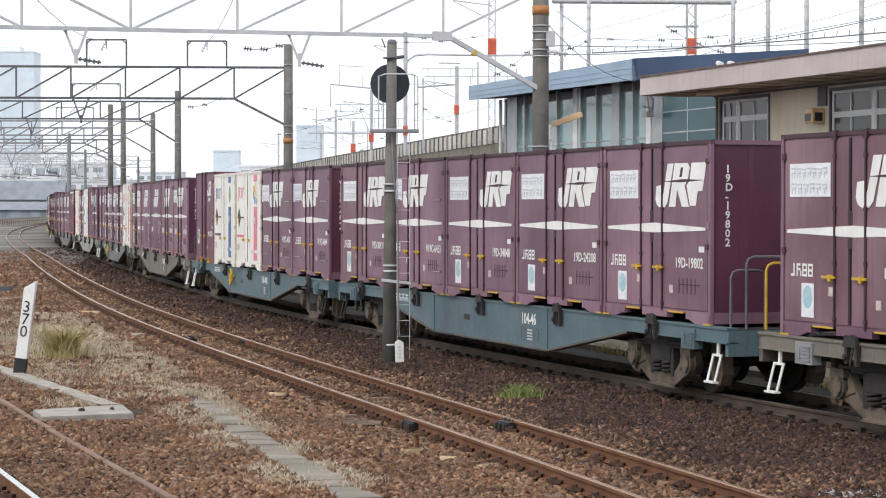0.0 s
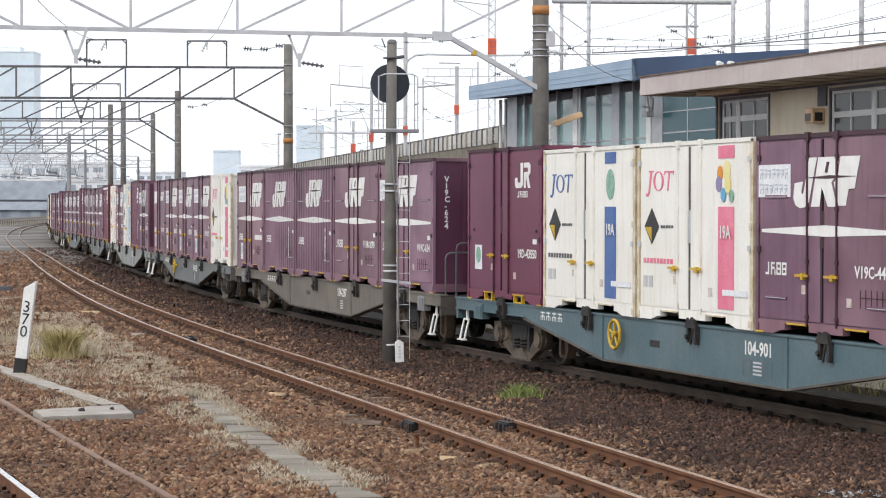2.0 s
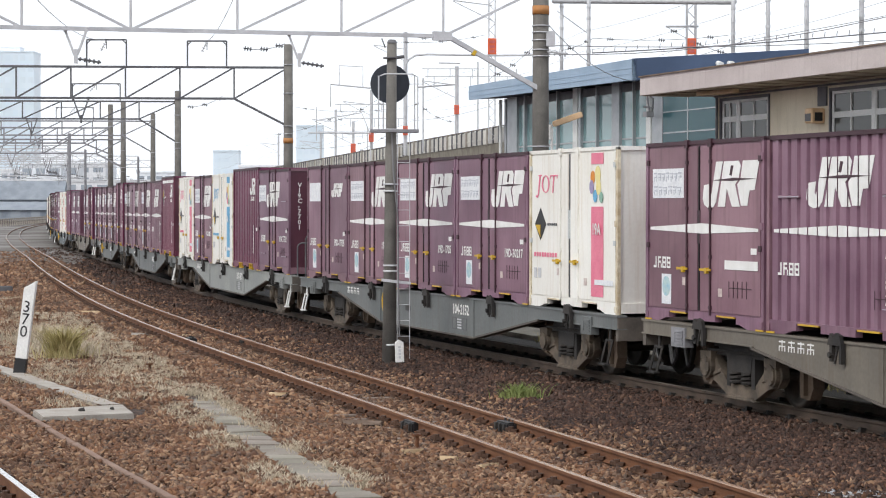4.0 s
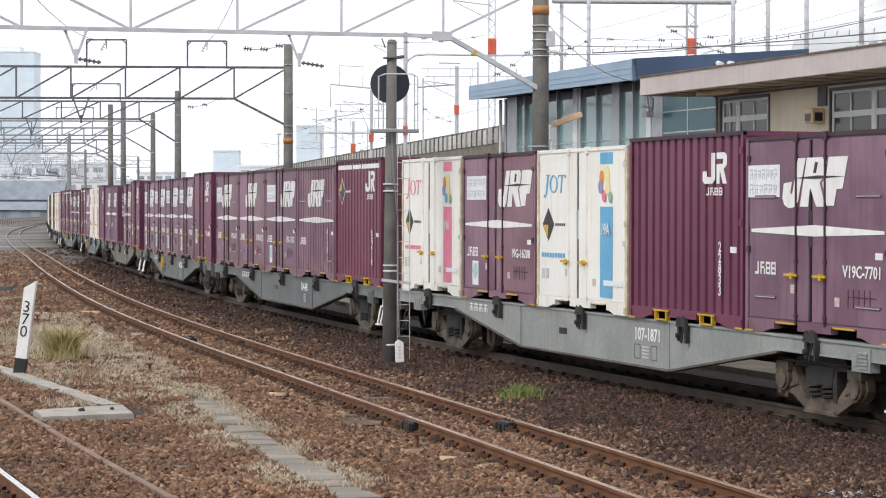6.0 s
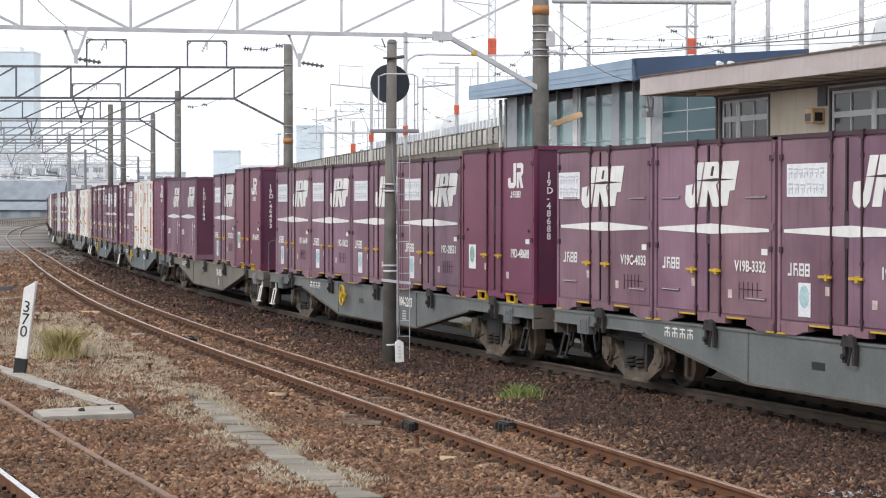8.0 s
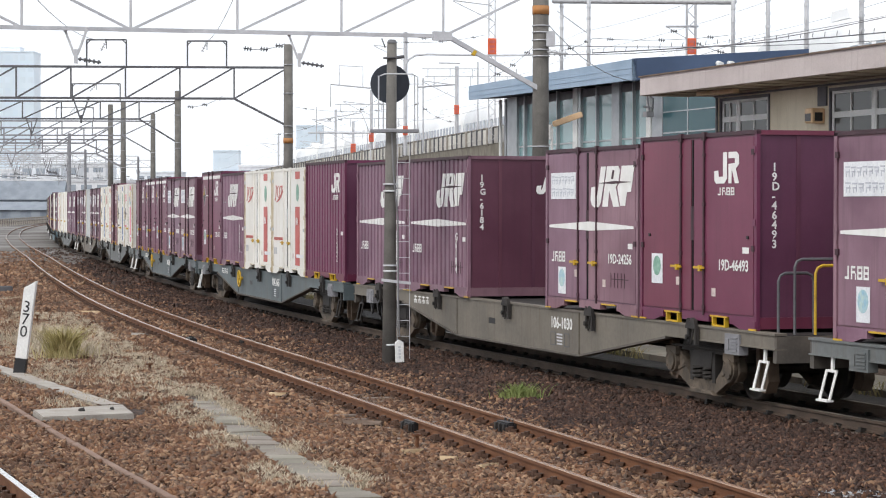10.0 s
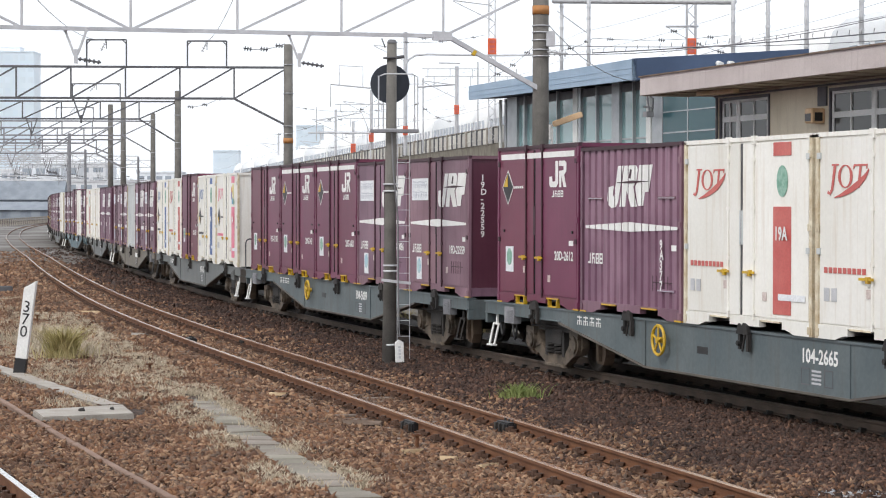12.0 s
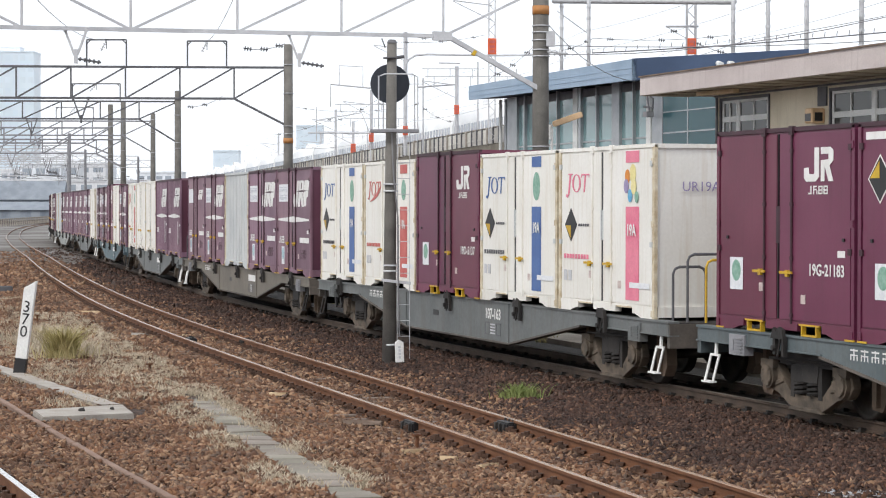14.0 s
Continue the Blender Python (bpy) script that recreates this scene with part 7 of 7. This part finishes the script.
def belly_flange(s):
    """Lower flange that follows the fish-belly."""
    bm = bmesh.new()
    f0, f1 = min(s * 1.06, s * 1.225), max(s * 1.06, s * 1.225)
    prism(bm, [(-6.35, 0.752), (-3.0, 0.285), (3.0, 0.285), (6.35, 0.752), (6.35, 0.785), (3.0, 0.315), (-3.0, 0.315), (-6.35, 0.785)], f0, f1)
    return bm


def deck():
    bm = bmesh.new()
    box(bm, -9.75, 9.75, -1.06, 1.06, 0.90, 0.97)
    for y in (-0.35, 0.35):
        box(bm, -9.6, 9.6, y - 0.08, y + 0.08, 0.62, 0.90)
    for x in np.arange(-9, 9.1, 1.5):
        box(bm, x - 0.05, x + 0.05, -1.16, 1.16, 0.80, 0.90)
    return bm


def tie_bracket():
    """Container lashing gear hung on the sill."""
    bm = bmesh.new()
    y = -1.225
    box(bm, -0.13, -0.07, y - 0.05, y, 0.74, 0.97)
    box(bm, 0.10, 0.16, y - 0.05, y, 0.72, 0.97)
    prism(bm, [(-0.17, 0.94), (0.16, 0.94), (0.13, 1.06), (0.03, 1.09), (-0.03, 1.03), (-0.11, 1.08)], y - 0.06, y - 0.012)
    tube(bm, (-0.10, y - 0.08, 0.82), (-0.10, y - 0.02, 0.82), 0.035, 8)
    tube(bm, (0.02, y - 0.06, 0.72), (0.09, y - 0.04, 1.0), 0.014, 6)
    return bm


def brake_wheel():
    bm = bmesh.new()
    n = 20
    c = Vector((0, -1.30, 0.72))
    pipe(bm, [c + Vector((0.21 * math.cos(2 * math.pi * i / n), 0, 0.21 * math.sin(2 * math.pi * i / n))) for i in range(n + 1)], 0.022, 6)
    for i in range(5):
        t = 2 * math.pi * i / 5 + 0.3
        tube(bm, c, c + Vector((0.2 * math.cos(t), 0, 0.2 * math.sin(t))), 0.016, 6)
    tube(bm, c + Vector((0, -0.03, 0)), c + Vector((0, 0.1, 0)), 0.045, 8)
    return bm


def step_frame(x, sx):
    bm = bmesh.new()
    y = -1.19
    for d in (-0.11, 0.13):
        beam(bm, (x + d + 0.07, y, 0.62), (x + d, y - 0.06, 0.26), 0.03, 0.03)
    beam(bm, (x - 0.13, y - 0.06, 0.26), (x + 0.15, y - 0.06, 0.26), 0.09, 0.025)
    beam(bm, (x - 0.05, y, 0.62), (x + 0.21, y, 0.62), 0.03, 0.03)
    beam(bm, (x + 0.08, y + 0.01, 0.60), (x + 0.08, y + 0.02, 0.82), 0.05, 0.03)
    return bm


def brake_hose(sx):
    bm = bmesh.new()
    for y0, drop in ((-0.62, 0.34), (-0.40, 0.42)):
        pipe(bm, [(sx * (9.82 + 0.30 * t), y0, 0.70 - 4 * drop * t * (1 - t)) for t in np.linspace(0, 0.9, 8)], 0.022, 6)
    return bm


def guard_rail(x, y0, y1, h):
    """Tube hoop standing across the end platform."""
    bm = bmesh.new()
    pipe(bm, [(x, y0, 0.95), (x, y0, 0.87 + h), (x, y0 + 0.03, 0.94 + h), (x, y0 + 0.10, 0.97 + h), (x, y1 - 0.10, 0.97 + h), (x, y1 - 0.03, 0.94 + h), (x, y1, 0.87 + h), (x, y1, 0.95)], 0.020, 6)
    return bm


def end_platform(sx):
    bm = bmesh.new()
    x = sx * 9.8
    box(bm, min(x, x - sx * 0.10), max(x, x - sx * 0.10), -1.2, 1.2, 0.62, 0.96)
    box(bm, min(x, x + sx * 0.16), max(x, x + sx * 0.16), -0.2, 0.2, 0.66, 0.92)
    box(bm, min(x, x + sx * 0.36), max(x, x + sx * 0.36), -0.10, 0.10, 0.70, 0.98)
    return bm


def brake_gear():
    bm = bmesh.new()
    tube(bm, (-1.6, -0.45, 0.48), (-0.6, -0.45, 0.48), 0.17, 12)
    tube(bm, (0.5, -0.45, 0.50), (1.1, -0.45, 0.50), 0.13, 12)
    pipe(bm, [(-8.9, -0.62, 0.72), (-4.0, -0.62, 0.60), (4.0, -0.62, 0.60), (8.9, -0.62, 0.72)], 0.028, 6)
    return bm


def valve_box(x, w):
    """Equipment box on the sill with a slatted front."""
    bm = bmesh.new()
    box(bm, x - w, x + w, -1.235, -1.10, 0.66, 0.93)
    for k in range(5):
        box(bm, x - w * 0.2, x + w * 0.8, -1.252, -1.236, 0.70 + 0.042 * k, 0.724 + 0.042 * k)
    box(bm, x - w * 0.85, x - w * 0.35, -1.248, -1.236, 0.72, 0.86)
    return bm


_meshes = {}


def shared(key, make, material, smooth=False):
    if key not in _meshes:
        _meshes[key] = mesh_of(key, make(), material, smooth)
    return _meshes[key]


def build_wagon(colour, deck_end, wheel, number, boxed):
    """Bogie container flat wagon, deck_end +1 when its open platform leads."""
    paint = WAGON_PAINT[colour]
    words = {"blue": "blue-grey", "slate": "dark slate grey", "grey": "dark grey", "light": "light grey", "brown": "brownish grey"}[colour]
    w = thing("flat_wagon", "%s steel container flat wagon on two bogies" % words, "rail wagon", group="wagons of the goods train")
    for s in (-1, 1):
        part("side_sill", shared("side_sill_%s_%d" % (colour, s), lambda: side_sill(s), paint), None, w)
        part("belly_flange", shared("belly_flange_%s_%d" % (colour, s), lambda: belly_flange(s), M_FLANGE), None, w, "rusty lower flange")
        part("end_platform", shared("end_platform_%s_%d" % (colour, s), lambda: end_platform(s), paint if colour in ("blue", "slate") else M_FLANGE), None, w)
    part("deck", shared("deck_" + colour, deck, M_GRIME), None, w)
    part("brake_gear", shared("brake_gear", brake_gear, M_GRIME), None, w)
    for i in range(5):
        bx = (i - 2) * 3.79 + deck_end * -0.25
        part("tie_bracket", shared("tie_bracket", tie_bracket, M_GRIME), None, w, at=pose(bx, 0, 0))
    for sx in (-1, 1):
        b = part("bogie", shared("bolster", bolster, M_GRIME), None, w, "dusty two-axle bogie", at=pose(sx * 7.1, 0, 0))
        for s in (-1, 1):
            part("side_frame", shared("bogie_side_%d" % s, lambda: bogie_side(s), M_BOGIE), None, b)
            part("side_beam", shared("side_beam_%d" % s, lambda: side_beam(s), M_GRIME), None, b, "grimy upper beam")
            part("spring_nest", shared("springs_%d" % s, lambda: springs(s), M_GRIME), None, b)
            for ax in (-1, 1):
                part("axle_box", shared("axle_box_%d" % s, lambda: axle_box(s), M_BOGIE), None, b, at=pose(ax * 0.95, 0, 0))
                part("brake_hanger", shared("brake_hanger_%d_%d" % (s, ax), lambda: brake_hanger(s, ax), M_BRAKE), None, b)
        for ax in (-1, 1):
            wheels.append((part("wheelset", shared("wheelset", wheelset, M_WHEEL, True), None, b, at=pose(ax * 0.95, 0, 0.43)), ax * 0.95))
        if sx == deck_end:
            part("step", shared("step_%d" % sx, lambda: step_frame(sx * 9.35, sx), M_WHITE), None, w, "white step iron")
        else:
            part("step", shared("dark_step_%d" % sx, lambda: step_frame(sx * 9.35, sx), M_GRIME), None, w, "grimy step iron")
            part("brake_hose", shared("brake_hose_%d" % sx, lambda: brake_hose(sx), M_BLACK), None, w, "black looped brake hose")
        part("valve_box", shared("valve_box_%s_%d" % (colour, sx), lambda: valve_box(sx * 8.55, 0.22), M_MIDSTEEL if boxed else paint), None, w)
    part("guard_rail", shared("guard_rail_%d_a" % deck_end, lambda: guard_rail(deck_end * 9.48, -1.02, -0.52, 0.78), M_STEELDK), None, w)
    part("guard_rail", shared("guard_rail_%d_c" % deck_end, lambda: guard_rail(deck_end * 9.60, -0.85, 0.2, 0.96), M_STEELDK), None, w)
    part("guard_rail", shared("guard_rail_%d_b" % deck_end, lambda: guard_rail(deck_end * 9.72, -0.62, 0.5, 0.88), M_YELLOW), None, w, "yellow guard rail")
    if wheel:
        part("brake_wheel", shared("brake_wheel", brake_wheel, M_YELLOW), None, w, "yellow five-spoke brake wheel", at=pose(-2.35, 0, 0))
    m = bmesh.new()
    for x in (1.75, 2.35):
        for r in (rect(x, x + 0.22, 0.40, 0.415), rect(x, x + 0.22, 0.60, 0.615), rect(x, x + 0.015, 0.415, 0.60), rect(x + 0.205, x + 0.22, 0.415, 0.60)):
            flat(m, r, -1.209)
    part("stencil_frame", m, M_STEELDK, w)
    m = bmesh.new()
    for i in range(4):
        flat(m, rect(2.03, 2.27, 0.42 + i * 0.05, 0.445 + i * 0.05), -1.209)
    part("stencil_print", m, M_GALV, w)
    m = bmesh.new()
    for i in range(4):
        a, z = -5.6 + i * 0.25, 0.78
        for x0, x1, z0, z1 in ((0, 0.17, 0.11, 0.13), (0, 0.17, 0.055, 0.07), (0.075, 0.095, 0.0, 0.14), (0.0, 0.02, 0.0, 0.055 + 0.02 * (i % 2)), (0.15, 0.17, 0.0, 0.05)):
            flat(m, rect(a + x0, a + x1, z + z0, z + z1), -1.209)
    part("stencil_print", m, M_MARK, w)
    # A black plate paints the slot's shade; the sill is not pierced.
    m = bmesh.new()
    for x in (-1.1,):
        box(m, x - 0.17, x + 0.17, -1.208, -1.203, 0.60, 0.70)
    part("sill_slot", m, M_BLACK, w, "black patch for the shaded slot in the sill")
    if number == "bar":
        m = bmesh.new()
        flat(m, rect(1.75, 2.75, 0.69, 0.85), -1.209)
        part("number_bar", m, M_MARK, w)
    else:
        part("wagon_lettering", text_mesh(number, 0.25, M_MARK), None, w, at=pose(1.75, -1.208, 0.68))
    return w


# front to rear: colour, leading platform?, brake wheel?, number, containers front to rear
A, S, C, K, G = "arrow_plate", "small_mark", "ribbed_arrow", "ribbed_plain", "ribbed_band"
J, B = "plain", "band"
V, W, D = "vent_plate", "vent_arrow", "ribbed_mid"
TRAIN = (
    ("brown", -1, 0, "bar", ((A, "bar", ""), (A, "bar", ""), (A, "bar", ""), (A, "bar", ""), (A, "bar", ""))),
    ("blue", 1, 0, "104-46", ((A, "19D-19802", "19D-19802"), (A, "19D-24208", ""), (A, "19D-34848", ""), (V, "V19C-6453", ""), (A, "19D-30131", ""))),
    ("blue", -1, 1, "104-901", ((V, "V19C-4844", "V19C-4844"), (V, "V19C-4433", ""), ("pink", "", ""), ("blue", "", ""), (J, "19D-43550", ""))),
    ("brown", 1, 0, "104-297", ((V, "V19C-624", "V19C-624"), (W, "V19B-2090", ""), (D, "V19A-852", ""), (D, "V19A-1524", ""), (A, "bar", ""))),
    ("grey", -1, 1, "104-2152", (("pink", "", ""), (A, "19D-30217", ""), (A, "19D-1705", ""), (A, "19G-8313", ""), (S, "19D-17755", ""))),
    ("light", 1, 0, "107-1871", ((V, "V19C-7701", "V19C-7701"), (K, "19G-22833", ""), ("sky", "", ""), (A, "19G-16208", ""), ("pink", "", ""))),
    ("grey", 1, 0, "104-88", ((G, "20G-418", "20G-418"), (D, "V19A-1291", ""), (A, "19G-17563", ""), (W, "V19B-3332", ""), (V, "V19C-4033", "V19C-4033"))),
    ("grey", -1, 1, "104-2203", ((J, "19D-48688", "19D-48688"), (A, "19D-28531", ""), (A, "19D-31508", ""), (A, "19D-18022", ""), (A, "19D-26640", ""))),
    ("brown", 1, 0, "106-1030", ((J, "19D-46493", "19D-46493"), (A, "19D-24256", ""), None, (C, "19G-6184", "19G-6184"), (C, "19G-16184", ""))),
    ("slate", -1, 1, "104-2665", ((K, "19G-21242", ""), ("red", "", ""), ("red", "", ""), (D, "V19A-377", ""), (B, "20D-2612", ""))),
    ("slate", -1, 1, "104-5009", ((A, "19D-22559", "19D-22559"), (A, "19D-20086", ""), (B, "20G-683", ""), (B, "20G-243", ""), (J, "19G-21183", ""))),
    ("grey", 1, 0, "107-163", (("pink", "", "UR19A-1"), ("blue", "", ""), (J, "19D-5137", ""), ("red", "", ""), ("blue", "", ""))),
    ("brown", -1, 0, "bar", ((A, "bar", ""), (A, "bar", ""), ("silver", "", ""), (A, "bar", ""), (S, "bar", ""))),
    ("grey", 1, 0, "bar", ((C, "bar", ""), (C, "bar", ""), ("cream", "", ""), ("cream", "", ""), ("red", "", ""))),
    ("blue", -1, 0, "bar", ((A, "bar", ""), ("cream", "", ""), (J, "bar", ""), (A, "bar", ""), (A, "bar", ""))),
    ("grey", 1, 0, "bar", (("cream", "", ""), (A, "bar", ""), (C, "bar", ""), (C, "bar", ""), (C, "bar", ""))),
    ("light", -1, 0, "bar", ((C, "bar", ""), (C, "bar", ""), (A, "bar", ""), ("silver", "", ""), ("silver", "", ""))),
    ("brown", 1, 0, "bar", ((A, "bar", ""), (A, "bar", ""), ("cream", "", ""), (A, "bar", ""), (A, "bar", ""))),
    ("blue", -1, 0, "bar", ((A, "bar", ""), (C, "bar", ""), (A, "bar", ""), (A, "bar", ""), (A, "bar", ""))),
)
FIRST_CENTRE, WAGON_PITCH, SLOT_PITCH = 8.455, 20.4, 3.79
SPEED, SLOWING = 14.4398, 0.00585
moving = []


def train_texts():
    items = [(ch, 0.27, M_BLACK) for ch in "370"] + [("19A", 0.24, M_MARK)]
    for _, _, _, number, load in TRAIN:
        if number != "bar":
            items.append((number, 0.25, M_MARK))
        for item in load:
            if item is None:
                continue
            kind, words, end_words = item
            white = GOODS[kind][1] in (M_CREAM, M_GREYWHITE)
            m = M_VIOLET if white else M_MARK
            if words == "bar":
                continue
            if words and kind.startswith("ribbed"):
                items += [(ch, 0.19, m) for ch in words.replace("-", "")[-5:]]
            elif words:
                items.append((words, 0.20, m))
            if end_words and white:
                items.append((end_words, 0.20, m))
            elif end_words:
                items += [(ch, 0.15, m) for ch in end_words]
    return items


def build_train():
    for i, (colour, deck_end, wheel, number, load) in enumerate(TRAIN):
        w = build_wagon(colour, deck_end, wheel, number, i % 3 == 0)
        centre = FIRST_CENTRE + WAGON_PITCH * (i - 1)
        moving.append((w, centre, 14.2, 0.0))
        for k, item in enumerate(load):
            if item is None:
                continue
            kind, words, end_words = item
            if kind not in _container:
                _container[kind] = build_container(kind)
                c = _container[kind]
                spare = copy_thing(c, pose(0, 0, 0))
                _container[kind] = spare
            else:
                c = copy_thing(_container[kind], pose(0, 0, 0))
            add_number(c, kind, words, end_words)
            moving.append((c, centre + deck_end * 0.25 + (k - 2) * SLOT_PITCH, 3.0, 1.0))
    for spare in _container.values():
        for o in list(spare.children_recursive) + [spare]:
            bpy.data.objects.remove(o)


def line_pose(s, base, z):
    """Pose of a thing centred at s that rides on the line with that wheelbase, its front towards falling s."""
    ax, ay, _ = on_line(s - base / 2)
    bx, by, _ = on_line(s + base / 2)
    turn = math.degrees(math.atan2(ay - by, ax - bx))
    return pose((ax + bx) / 2, (ay + by) / 2, z, 0, 0, turn)


# ---- build everything ----
prepare_texts(train_texts())
build_ground()
build_apron()
build_bed()
build_viaduct()
build_viaduct_masts()
build_viaduct_gear()
build_low_office()
build_signal_box()
build_portals()
build_wires()
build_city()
build_train()
build_express()
build_signal()
build_km_post()
build_cable_trough()
build_edgings()
build_rail_boxes()
build_debris()
build_plants()
build_stones()
build_tracks()


def motions():
    """Run the goods train down the line and the white express up the viaduct."""
    for ob, s0, base, z in moving:
        rows = []
        for i in range(29):
            t = i * 0.5
            s = min(max(s0 - SPEED * t - SLOWING * (t - 7) ** 2, -56), 410)
            rows.append((t, line_pose(s, base, z)))
        walk(ob, rows)
    for ob, x in wheels:
        rows = []
        for f in range(0, 421):
            t = f / 30
            gone = SPEED * t + SLOWING * ((t - 7) ** 2 - 49)
            rows.append((t, pose(x, 0, 0.43, 0, math.degrees(gone / 0.43), 0)))
        walk(ob, rows)
    turn = math.degrees(math.pi / 2 - VIA_TURN)
    for ob, back in express:
        rows = []
        for t in range(0, 15, 2):
            rows.append((t, Matrix.Translation(via(-77.5 + EXPRESS_SPEED * (t - 4.6) + back, 4.0, 6.9)) @ pose(0, 0, 0, 0, 0, turn)))
        walk(ob, rows)


motions()
